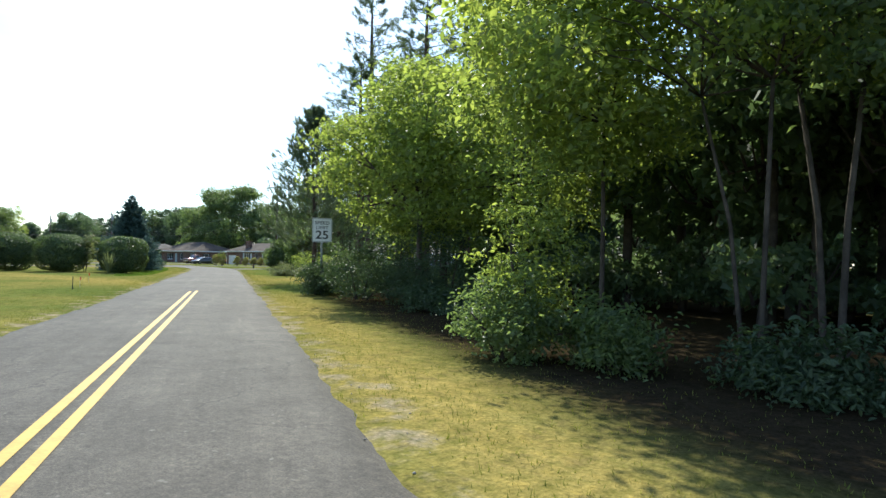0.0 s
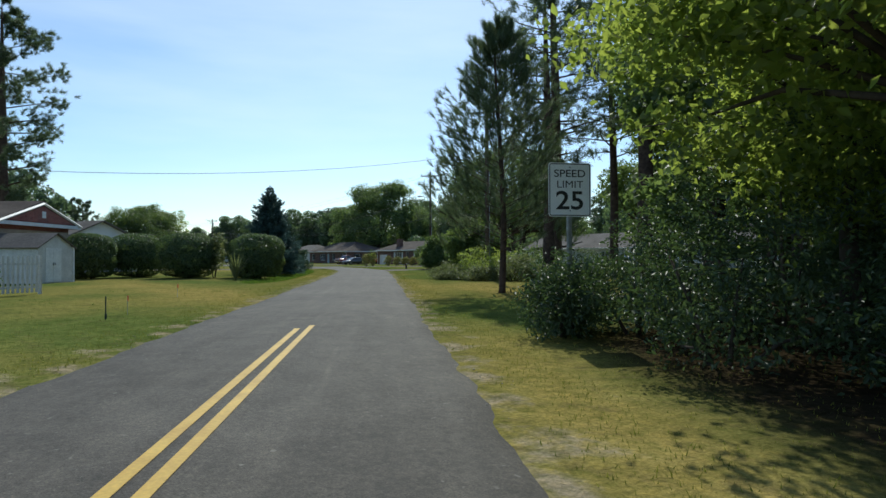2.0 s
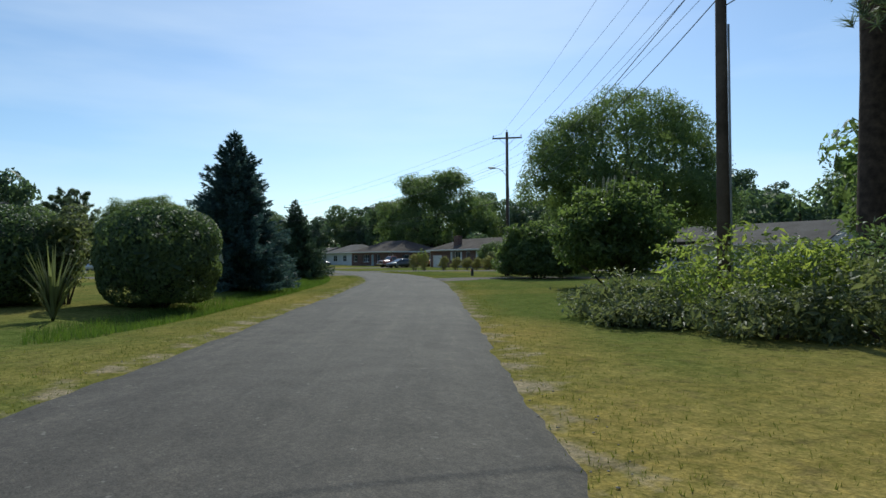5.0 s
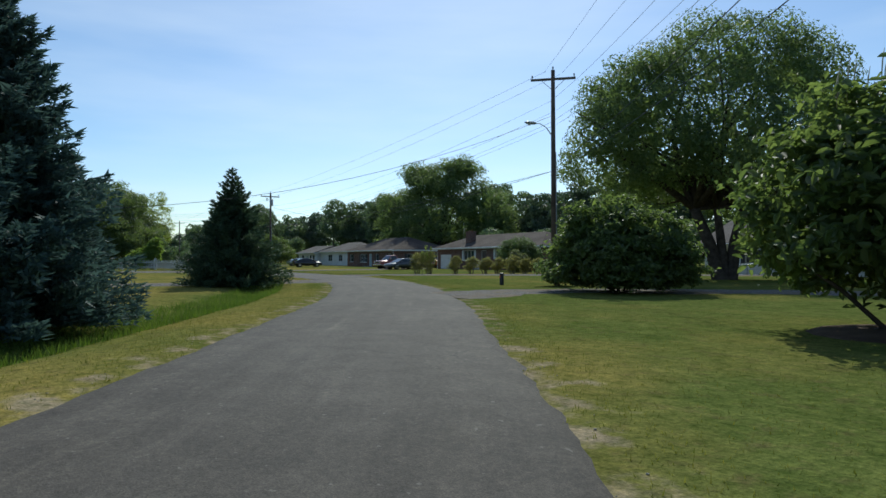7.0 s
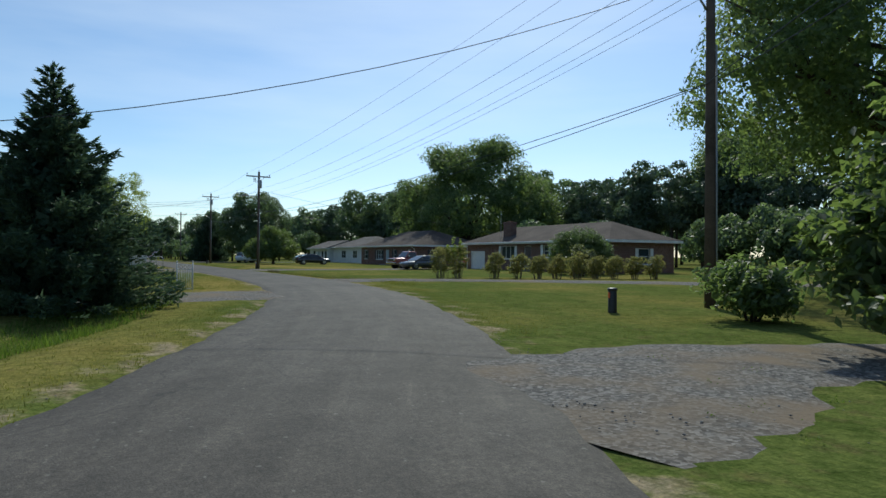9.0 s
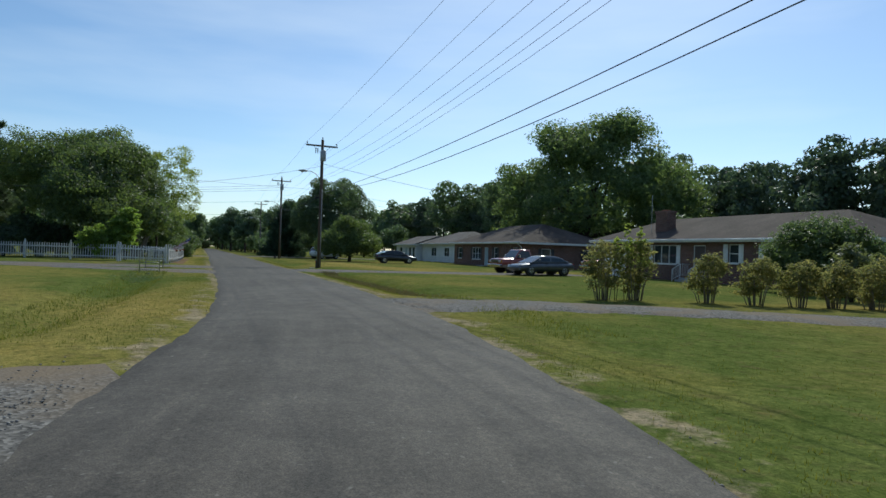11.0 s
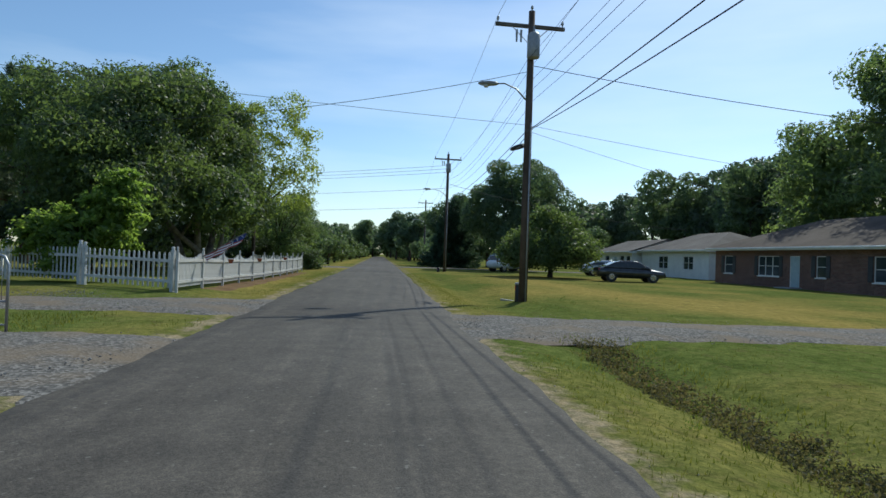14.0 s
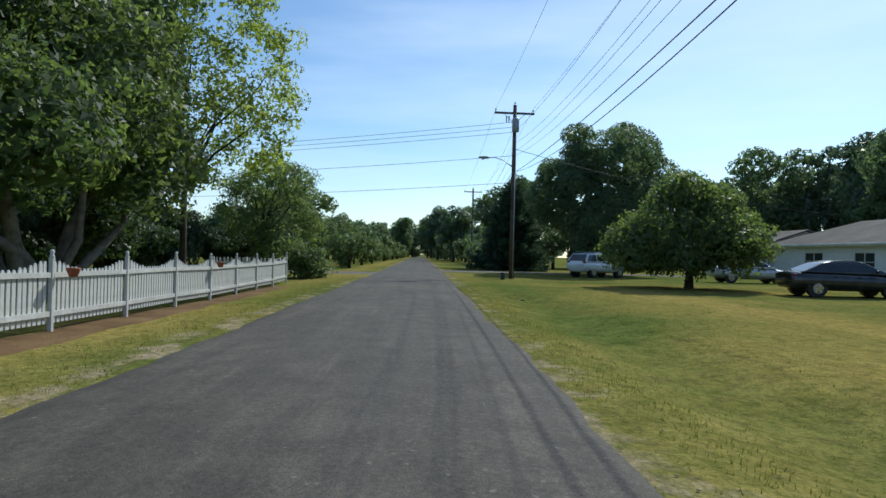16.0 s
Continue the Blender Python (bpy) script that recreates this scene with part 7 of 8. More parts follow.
house("brick_house", "brown brick house with white windows and a dark shingled hip roof", -152.6, 74.6, -0.2, 18.4, 10.6, 2.85, 2.2, BRICK, ROOF_BROWN,
           [(1.3, 1.0, 2.5, 2.35), (5.7, 0.95, 8.1, 2.35, 3, 2), (11.7, 1.0, 12.6, 2.35), (16.3, 0.9, 17.3, 2.35)], [(2.0, 0.8, 3.1, 2.3), (7.1, 0.8, 8.2, 2.3)], SHUT_DARK, 0,
           [(9.2, 0.3, 10.2, 2.35, BLUE_DOOR)], spouts=(18.25,))
house("white_house", "white painted house with a grey-brown hip roof", -173.5, 77.5, -0.05, 14.6, 9.0, 2.75, 1.9, WALL_WHITE, ROOF_GREY, [(4.2, 0.9, 6.4, 2.2, 2, 2), (9.7, 0.9, 11.7, 2.2, 2, 2)], [(3, 0.9, 4.2, 2.2)])
house("white_house", "small white house wing with a low gable roof", -184.5, 76.5, -0.05, 10.5, 8.0, 2.6, 1.5, WALL_WHITE, ROOF_GREY, [(2.0, 0.9, 3.4, 2.2), (6.9, 0.55, 8.2, 2.2, 1, 2), (8.75, 0.55, 10.05, 2.2, 1, 2)], [], None, 0, [(5.0, 0.0, 6.0, 2.1, BLUE_DOOR)], gable=True)
house("white_house", "white sided house with dark shutters and a grey roof", -80.2, 76.0, -0.05, 20.2, 9.0, 2.48, 2.1, SIDING, ROOF_GREY, [(1.4, 0.95, 2.3, 2.0), (3.65, 0.95, 4.5, 2.0), (6.1, 0.95, 7.0, 2.1), (14.6, 0.9, 15.8, 2.05)], [(3, 0.9, 4.2, 2.05)], SHUT_DARK, 0, [(7.75, 0.2, 8.7, 2.15, WHITE_PAINT)], [(10.2, 0.0, 12.9, 2.05)], gable=True)
house("white_house", "white bungalow with a grey gabled roof", -55.6, 77.0, 0.0, 11.0, 8.0, 2.8, 2.2, SIDING, ROOF_GREY, [(1.0, 0.9, 2.3, 2.2, 2, 2), (7.4, 0.9, 8.6, 2.2)], [(3, 0.9, 4.2, 2.2)], SHUT_DARK, 0, [(4.6, 0.1, 5.6, 2.2, DARK_DOOR)], gable=True)
house("garage", "white detached double garage with a low gable roof", -65.6, 81.5, 0.0, 8.6, 6.5, 2.5, 1.3, SIDING, ROOF_GREY, [], [], None, 0, [], [(0.6, 0.0, 3.4, 2.1), (4.4, 0.0, 7.2, 2.1)], gable=True)
h8 = house("brick_house", "red brick house with a gabled roof and beige panels", -59.9, 0.9, -0.05, 10.0, 6.8, 3.4, 1.3, BRICK_RED, ROOF_BROWN, [(3, 0.9, 4.2, 2.2)], [(2.6, 0.9, 3.8, 2.2)], None, 53, gable=True)
xo = 10.0 + 0.5 + 0.012
gp = part("gable_panel", Geo().add([(xo, 0.2, 3.54), (xo, 6.6, 3.54), (xo, 3.4, 4.52), (xo - 0.02, 0.2, 3.54), (xo - 0.02, 6.6, 3.54), (xo - 0.02, 3.4, 4.52)], [(0, 1, 2), (5, 4, 3), (0, 3, 4, 1), (1, 4, 5, 2), (2, 5, 3, 0)]), BRICK_RED, h8, "dark red boarded gable")
part("vent", Geo().box(xo, 3.22, 3.8, xo + 0.03, 3.58, 4.2, 0.008), TRIM_WHITE, gp, "white louvred vent")
for e in (-1, 1):
    part("bargeboard", Geo().tube([(xo + 0.02, 3.4, 4.66), (xo + 0.02, 3.4 + e * 3.95, 3.42)], 0.085, 4), TRIM_WHITE, h8, "white painted bargeboard")
part("wall_panel", Geo().box(10.004, 0.05, 0.3, 10.03, 6.75, 3.05, 0.004), BEIGE, h8, "beige boarded end wall")
house("white_house", "white gabled house behind the hedge", -88.0, 10.5, 0.0, 10.0, 8.0, 2.9, 2.0, SIDING, ROOF_GREY, [(3, 0.9, 4.2, 2.2)], [(2, 0.9, 3.2, 2.2), (4.8, 0.9, 6, 2.2)], None, 24, gable=True)


def wire_fence(x0, x1, y, h):
    """Posts with a top rail and wires between them."""
    ob = thing("wire_fence", "thin galvanised wire fence before the white house", "fence", x0, y, zat(x0, y))
    n = 5
    for k in range(n + 1):
        px = (x1 - x0) * k / n
        part("post", Geo().tube([(px, 0, -0.2), (px, 0, h + 0.04)], 0.025, 8), STEEL, ob, smooth=True)
    part("top_rail", Geo().tube([(0, 0, h), (x1 - x0, 0, h)], 0.018, 6), STEEL, ob, smooth=True)
    for k in range(6):
        part("wire", Geo().tube([(0, -0.02, 0.1 + k * (h - 0.15) / 6), (x1 - x0, -0.02, 0.1 + k * (h - 0.15) / 6)], 0.003, 4), STEEL, ob)
    return ob


wire_fence(-77.6, -70.8, 73.6, 0.86)


def shed(x, y, turn):
    ob = thing("garden_shed", "small white garden shed with a gabled roof", "shed", x, y, zat(x, y), turn)
    w, d, h, r = 2.7, 3.2, 1.95, 0.7
    for m in (Matrix.Identity(4), Matrix.Translation((0, d - 0.06, 0))):
        o = [(0, 0), (w, 0), (w, h), (w / 2, h + r), (0, h)]
        part("wall", Geo().prism(o, 0, 0.06).moved(m), WHITE_PAINT, ob)
    for xx in (0, w - 0.06):
        part("wall", Geo().box(xx, 0.06, 0, xx + 0.06, d - 0.06, h), WHITE_PAINT, ob)
    for s in (-1, 1):
        n = Vector((s * r, 0, w / 2)).normalized() * 0.05
        a, b = Vector((w / 2, -0.15, h + r + 0.02)), Vector((w / 2 + s * (w / 2 + 0.18), -0.15, h - 0.1))
        q = [a, b, b + n, a + n]
        e = Vector((0, d + 0.3, 0))
        part("roof", Geo().add([*q, *[p + e for p in q]], [(0, 1, 2, 3), (7, 6, 5, 4), (0, 4, 5, 1), (1, 5, 6, 2), (2, 6, 7, 3), (3, 7, 4, 0)]), ROOF_GREY, ob)
    for k in (0, 1):
        dr = part("door", Geo().box(0.55 + k * 0.61, -0.03, 0.06, 1.14 + k * 0.61, -0.003, 1.9, 0.006), TRIM_WHITE, ob)
        part("handle", Geo().box(1.08 + k * 0.13, -0.06, 0.95, 1.11 + k * 0.13, -0.03, 1.1, 0.004), BLACK_PLASTIC, dr)
    part("corner_post", Geo().box(w - 0.02, -0.08, 0, w + 0.08, -0.003, h, 0.01), TRIM_WHITE, ob)
    return ob


shed(-50.7, 10.6, 138)


GREEN_BIN = plain("dark_green_bin_plastic", (0.010, 0.030, 0.020), (0.020, 0.050, 0.034), 4, 30, 0.5, bump=0.05)


def wheelie_bin(x, y, turn):
    ob = thing("wheelie_bin", "dark green wheeled rubbish bin with a grey lid", "bin", x, y, zat(x, y), turn)
    ring_ = lambda w, d, z: [(-w, -d, z), (w, -d, z), (w, d, z), (-w, d, z)]
    part("body", Geo().loft([ring_(0.22, 0.24, 0.05), ring_(0.25, 0.27, 0.5), ring_(0.29, 0.33, 0.95), ring_(0.31, 0.35, 0.97), ring_(0.31, 0.35, 1.0)]), GREEN_BIN, ob)
    part("lid", Geo().loft([ring_(0.32, 0.37, 1.003), ring_(0.32, 0.37, 1.03), ring_(0.26, 0.28, 1.08)]), GREY_METAL, ob, "grey lid")
    part("handle", Geo().tube([(-0.25, 0.4, 0.98), (0.25, 0.4, 0.98)], 0.018, 8), GREEN_BIN, ob)
    for s in (-1, 1):
        part("wheel", Geo().tube([(s * 0.24, 0.26, 0.1), (s * 0.3, 0.26, 0.1)], 0.1, 14), RUBBER, ob)
    return ob


wheelie_bin(-52.6, 9.6, 40)


# ------------------------------------------------------------ vehicles
def body_ring(y, hw, z0, z1, n=16, pw=4.0):
    out = []
    for k in range(n):
        a = 2 * math.pi * (k + 0.5) / n
        c, s = math.cos(a), math.sin(a)
        f = (abs(c) ** pw + abs(s) ** pw) ** (-1 / pw)
        out.append((hw * c * f, y, (z0 + z1) / 2 + (z1 - z0) / 2 * s * f))
    return out


def wheel(parent, x, y, r, w):
    s = 1 if x > 0 else -1
    wh = part("wheel", Geo().tube([(x - s * w, y, r), (x - s * w, y, r), (x, y, r), (x + s * 0.0, y, r)], [r * 0.9, r, r, r * 0.9], 22), RUBBER, parent, "black tyre", smooth=False)
    part("rim", Geo().tube([(x - s * 0.02, y, r), (x + s * 0.012, y, r), (x + s * 0.018, y, r)], [r * 0.64, r * 0.62, r * 0.3], 18), STEEL, wh, "silver wheel rim")
    for k in range(5):
        a = 2 * math.pi * k / 5
        part("spoke", Geo().box(x + s * 0.012 - 0.008, -0.035, r * 0.1, x + s * 0.012 + 0.008, 0.035, r * 0.6).moved(Matrix.Translation((0, y, r)) @ Matrix.Rotation(a, 4, "X")), CHROME, wh)
    part("arch", Geo().tube([(x - s * (w + 0.04), y, r + 0.02), (x - s * 0.035, y, r + 0.02)], [r * 1.16, r * 1.16], 22), BLACK_PLASTIC, parent, "dark wheel arch")


def cabin(parent, paint, prof, hw0, hw1, zb, zt, pillars):
    """Greenhouse over a side profile of (y, z) from rear foot over the roof to the front foot; glass lies a little proud."""
    def half(z):
        return hw0 + (hw1 - hw0) * min(1, max(0, (z - zb) / (zt - zb)))
    rings = [[(-half(z), y, z) for y, z in prof], [(half(z), y, z) for y, z in prof]]
    n = len(prof)
    v = rings[0] + rings[1]
    f = [tuple(range(n)), tuple(reversed(range(n, 2 * n)))] + [(i, i + n, i + 1 + n, i + 1) for i in range(n - 1)] + [(n - 1, 2 * n - 1, n, 0)]
    bm = bmesh.new()
    vs = [bm.verts.new(p) for p in v]
    for q in f:
        bm.faces.new([vs[i] for i in q])
    bmesh.ops.bevel(bm, geom=bm.edges[:], offset=0.055, segments=3, affect="EDGES", profile=0.6)
    bm.verts.index_update()
    part("cabin", Geo().add([p.co[:] for p in bm.verts], [[p.index for p in q.verts] for q in bm.faces]), paint, parent, smooth=True)
    bm.free()
    (yr0, zr0), (yr1, zr1), (yf1, zf1), (yf0, zf0) = prof[0], prof[1], prof[-2], prof[-1]

    def screen(name, ya, za, yb, zb_):
        d = Vector((0, yb - ya, zb_ - za))
        nrm = Vector((0, -d.z, d.y)).normalized()
        if nrm.z < 0:
            nrm = -nrm
        q = []
        for t, u in ((0.10, 0.9), (0.92, 0.88)):
            y, z = ya + (yb - ya) * t, za + (zb_ - za) * t
            q.append((half(z) * u, y, z))
        (a, ya_, za_), (b, yb_, zb2) = q
        p = [Vector((-a, ya_, za_)), Vector((a, ya_, za_)), Vector((b, yb_, zb2)), Vector((-b, yb_, zb2))]
        part(name, Geo().add([*[x + nrm * 0.006 for x in p], *[x - nrm * 0.02 for x in p]], [(0, 1, 2, 3), (7, 6, 5, 4), (0, 4, 5, 1), (1, 5, 6, 2), (2, 6, 7, 3), (3, 7, 4, 0)]), CAR_GLASS, parent, "tinted glass")
    screen("rear_window", yr0, zr0, yr1, zr1)
    screen("windshield", yf0, zf0, yf1, zf1)
    low, high = max(zr0, zf0) + 0.05, min(zr1, zf1) - 0.07

    def yat(z, front):
        (a, za), (b, zb_) = ((yf0, zf0), (yf1, zf1)) if front else ((yr0, zr0), (yr1, zr1))
        return a + (b - a) * (z - za) / (zb_ - za)
    for s in (-1, 1):
        cuts = [None, *pillars, None]
        for i in range(len(cuts) - 1):
            def edge(c, z, front):
                return yat(z, front) + (-0.12 if front else 0.12) if c is None else c + (-0.035 if front else 0.035)
            p = [Vector((s * half(z), edge(c, z, fr), z)) for c, z, fr in ((cuts[i], low, False), (cuts[i + 1], low, True), (cuts[i + 1], high, True), (cuts[i], high, False))]
            o = Vector((s * 0.006, 0, 0))
            part("side_window", Geo().add([*[x + o for x in p], *[x - o * 3 for x in p]], [(0, 1, 2, 3), (7, 6, 5, 4), (0, 4, 5, 1), (1, 5, 6, 2), (2, 6, 7, 3), (3, 7, 4, 0)]), CAR_GLASS, parent, "tinted glass")


def details(ob, hw, yf, yr, zl, paint, tail_z=0.8):
    for s in (-1, 1):
        part("headlight", Geo().box(s * hw * 0.62 - 0.16, yf - 0.12, zl - 0.06, s * hw * 0.62 + 0.16, yf + 0.012, zl + 0.07, 0.02), LAMP_CLEAR, ob, "clear headlight")
        part("tail_light", Geo().box(s * hw * 0.74 - 0.13, yr - 0.012, tail_z - 0.07, s * hw * 0.74 + 0.13, yr + 0.1, tail_z + 0.08, 0.02), LAMP_RED, ob, "red tail light")
        part("mirror", Geo().box(s * (hw + 0.07) - 0.07, 0.72, 0.95, s * (hw + 0.07) + 0.07, 0.82, 1.08, 0.03), paint, ob)
        for yy in (0.15, -0.75):
            part("door_handle", Geo().box(s * (hw - 0.005) - 0.012, yy - 0.09, 0.78, s * (hw - 0.005) + 0.025, yy + 0.09, 0.81, 0.006), paint, ob)
    part("number_plate", Geo().box(-0.15, yr - 0.02, 0.55, 0.15, yr + 0.02, 0.7, 0.005), TRIM_WHITE, ob, "plain pale plate")
    part("front_bumper", Geo().box(-hw * 0.86, yf - 0.1, 0.32, hw * 0.86, yf + 0.05, 0.5, 0.03), paint, ob)


def sedan(label, x, y, turn, colour, length=4.7, tall=1.0, group="parked cars"):
    ob = thing("car", label, "car", x, y, zat(x, y) + 0.03, turn, group)
    k = length / 4.7
    p = car_paint("car_paint", colour)
    st = [(-2.36, 0.66, 0.44, 0.80), (-2.3, 0.80, 0.32, 0.95), (-1.7, 0.88, 0.24, 1.0), (-0.6, 0.9, 0.22, 0.98), (0.7, 0.9, 0.22, 0.95), (1.3, 0.89, 0.22, 0.90), (2.05, 0.83, 0.25, 0.78), (2.28, 0.76, 0.30, 0.70), (2.36, 0.64, 0.38, 0.6)]
    part("body", Geo().loft([body_ring(a * k, b, c, d * tall) for a, b, c, d in st]), p, ob, smooth=True)
    cabin(ob, p, [(-1.98 * k, 0.95 * tall), (-1.12 * k, 1.34 * tall), (-0.75 * k, 1.42 * tall), (-0.35 * k, 1.45 * tall), (0.05 * k, 1.44 * tall), (0.42 * k, 1.38 * tall), (1.42 * k, 0.89 * tall)], 0.80, 0.60, 0.9 * tall, 1.44 * tall, (-0.30 * k,))
    for sx in (-1, 1):
        for yy in (-1.42 * k, 1.42 * k):
            wheel(ob, sx * 0.89, yy, 0.325, 0.22)
    details(ob, 0.88, 2.27 * k, -2.3 * k, 0.66 * tall, p, 0.8 * tall)
    return ob


def suv(label, x, y, turn, colour):
    ob = thing("car", label, "car", x, y, zat(x, y) + 0.03, turn, "parked cars")
    p = car_paint("car_paint", colour, 0.1)
    st = [(-2.2, 0.72, 0.5, 1.0), (-2.12, 0.84, 0.36, 1.1), (-1.5, 0.91, 0.3, 1.12), (0.6, 0.92, 0.28, 1.08), (1.2, 0.9, 0.28, 1.04), (1.95, 0.84, 0.32, 0.95), (2.2, 0.68, 0.42, 0.8)]
    part("body", Geo().loft([body_ring(a, b, c, d) for a, b, c, d in st]), p, ob, smooth=True)
    cabin(ob, p, [(-2.12, 1.05), (-1.75, 1.6), (-0.6, 1.7), (0.2, 1.67), (1.15, 1.02)], 0.84, 0.68, 1.02, 1.68, (-0.95, 0.0))
    for sx in (-1, 1):
        for yy in (-1.35, 1.35):
            wheel(ob, sx * 0.9, yy, 0.36, 0.24)
        part("roof_rail", Geo().tube([(sx * 0.6, -1.6, 1.66), (sx * 0.6, -1.4, 1.73), (sx * 0.6, 0.1, 1.73), (sx * 0.6, 0.3, 1.67)], 0.015, 6), STEEL, ob, smooth=True)
    details(ob, 0.9, 2.1, -2.15, 0.85, p, 1.02)
    return ob


def pickup(label, x, y, turn, colour, lower=None):
    ob = thing("pickup_truck", label, "pickup truck", x, y, zat(x, y) + 0.03, turn, "parked pickups")
    p = car_paint("truck_paint", colour, 0.15)
    q = car_paint("truck_lower_paint", lower, 0.15) if lower else p
    st = [(0.05, 0.93, 0.42, 1.12), (0.9, 0.94, 0.42, 1.13), (1.2, 0.94, 0.42, 1.14), (2.3, 0.93, 0.42, 1.08), (2.55, 0.9, 0.46, 1.05), (2.62, 0.85, 0.5, 1.0)]
    part("body", Geo().loft([body_ring(a, b, c, d, 16, 7) for a, b, c, d in st]), p, ob, smooth=True)
    part("rocker", Geo().box(-0.945, -2.55, 0.42, 0.945, 2.5, 0.62, 0.03), q, ob)
    bed = part("bed", Geo().box(-0.94, -2.6, 0.5, -0.86, 0.02, 1.14, 0.02).box(0.86, -2.6, 0.5, 0.94, 0.02, 1.14, 0.02).box(-0.86, -2.6, 0.62, 0.86, 0.02, 0.68).box(-0.86, -0.06, 0.68, 0.86, 0.02, 1.12), p, ob)
    part("tailgate", Geo().box(-0.855, -2.62, 0.6, 0.855, -2.56, 1.13, 0.015), p, bed)
    cabin(ob, p, [(-0.02, 1.08), (0.12, 1.72), (0.55, 1.78), (0.95, 1.74), (1.5, 1.09)], 0.88, 0.70, 1.08, 1.76, ())
    for sx in (-1, 1):
        for yy in (-1.75, 1.72):
            wheel(ob, sx * 0.94, yy, 0.39, 0.25)
        part("headlight", Geo().box(sx * 0.68 - 0.14, 2.58, 0.78, sx * 0.68 + 0.14, 2.645, 0.95, 0.015), LAMP_CLEAR, ob, "square clear headlight")
        part("turn_signal", Geo().box(sx * 0.88 - 0.05, 2.55, 0.78, sx * 0.88 + 0.05, 2.635, 0.95, 0.01), LAMP_AMBER, ob, "amber turn signal")
        part("tail_light", Geo().box(sx * 0.89 - 0.05, -2.635, 0.7, sx * 0.89 + 0.05, -2.6, 1.05, 0.01), LAMP_RED, ob, "red tail light")
        part("mirror", Geo().box(sx * 1.05 - 0.08, 1.15, 1.18, sx * 1.05 + 0.08, 1.22, 1.4, 0.02), CHROME, ob)
    gr = part("grille", Geo().box(-0.52, 2.6, 0.76, 0.52, 2.65, 0.98, 0.01), BLACK_PLASTIC, ob, "dark grille with chrome bars")
    for k in range(4):
        part("bar", Geo().box(-0.5, 2.645, 0.79 + k * 0.05, 0.5, 2.66, 0.805 + k * 0.05), CHROME, gr)
    part("front_bumper", Geo().box(-0.95, 2.55, 0.46, 0.95, 2.74, 0.66, 0.03), CHROME, ob, "chrome bumper")
    part("rear_bumper", Geo().box(-0.92, -2.76, 0.46, 0.92, -2.6, 0.6, 0.03), CHROME, ob, "chrome bumper")
    part("number_plate", Geo().box(-0.15, -2.775, 0.49, 0.15, -2.755, 0.59), TRIM_WHITE, ob, "plain pale plate")
    return ob


pickup("old two-tone red and tan pickup parked on the lawn", -118.6, 66.5, 183, (0.30, 0.055, 0.035), (0.34, 0.26, 0.18))
sedan("dark grey sedan parked beside the pickup", -115.2, 65.8, 186, (0.075, 0.08, 0.088), 4.6, 0.93)
pickup("bright red pickup parked at the corner of the brick house", -121.6, 76.5, 178, (0.42, 0.03, 0.02))
sedan("black sedan parked on the lawn", -146.6, 64.9, -6, (0.018, 0.02, 0.024))
sedan("silver sedan parked on the lawn", -160.4, 68.4, -4, (0.50, 0.52, 0.55))
suv("white sport utility car parked behind the lawn tree", -165.2, 60.2, 34, (0.78, 0.79, 0.80))
pickup("dark red pickup parked on the grass by the garden", -106.0, 30.0, 32, (0.26, 0.02, 0.022))
sedan("white car parked behind the red pickup", -111.0, 25.5, 5, (0.70, 0.71, 0.72))
sedan("dark car parked behind the picket fence", -133.5, 22.5, 60, (0.05, 0.05, 0.055))
sedan("dark blue car parked by the white garage", -60.8, 73.0, 80, (0.03, 0.05, 0.09))

# ------------------------------------------------------------ small things
def pedestal(label, x, y, h, r, body, lid):
    ob = thing("cable_pedestal", label, "pedestal", x, y, zat(x, y))
    part("body", Geo().tube([(0, 0, -0.1), (0, 0, 0.02), (0, 0, h * 0.9), (0, 0, h * 0.92)], [r * 1.1, r, r * 0.95, r * 0.9], 14), body, ob, smooth=True)
    part("cap", Geo().tube([(0, 0, h * 0.88), (0, 0, h * 0.9), (0, 0, h * 0.97), (0, 0, h)], [r * 1.0, r * 1.12, r * 1.1, r * 0.8], 14), lid, ob, smooth=True)
    part("tag", Geo().box(-0.03, -r * 1.03, h * 0.6, 0.02, -r * 0.9, h * 0.82), ORANGE, ob, "orange marker tag")
    return ob


GREEN_BOX = plain("dark_green_plastic", (0.012, 0.03, 0.022), (0.025, 0.05, 0.04), 4, 30, 0.5, bump=0.05)
pedestal("black cable pedestal with a grey cap beside the pole", -125.08, 52.18, 0.62, 0.125, BLACK_PLASTIC, GREY_METAL)
pedestal("black and white cable pedestal standing on the verge", -72.4, 48.5, 0.6, 0.11, BLACK_PLASTIC, BLACK_PLASTIC)
pedestal("small dark pedestal at the foot of the far pole", -157.6, 52.6, 0.4, 0.12, BLACK_PLASTIC, BLACK_PLASTIC)


def marker_flag(x, y):
    ob = thing("marker_flag", "small orange survey flag on a wire in the lawn", "flag", x, y, zat(x, y))
    part("wire", Geo().tube([(0, 0, -0.1), (0, 0, 0.45)], 0.006, 5), STEEL, ob)
    part("pennant", Geo().box(0.0, -0.003, 0.32, 0.12, 0.003, 0.45, 0.002), ORANGE, ob, "orange pennant")


def stake(x, y):
    ob = thing("stake", "short dark green metal stake in the lawn", "stake", x, y, zat(x, y))
    part("rod", Geo().tube([(0, 0, -0.1), (0, 0, 0.5)], 0.015, 6), GREEN_BOX, ob)
    part("tag", Geo().box(-0.02, -0.02, 0.02, 0.02, 0.02, 0.12), GREEN_BOX, ob)


marker_flag(-27.9, 10.5)
marker_flag(-34.0, 13.2)
stake(-27.0, 9.9)


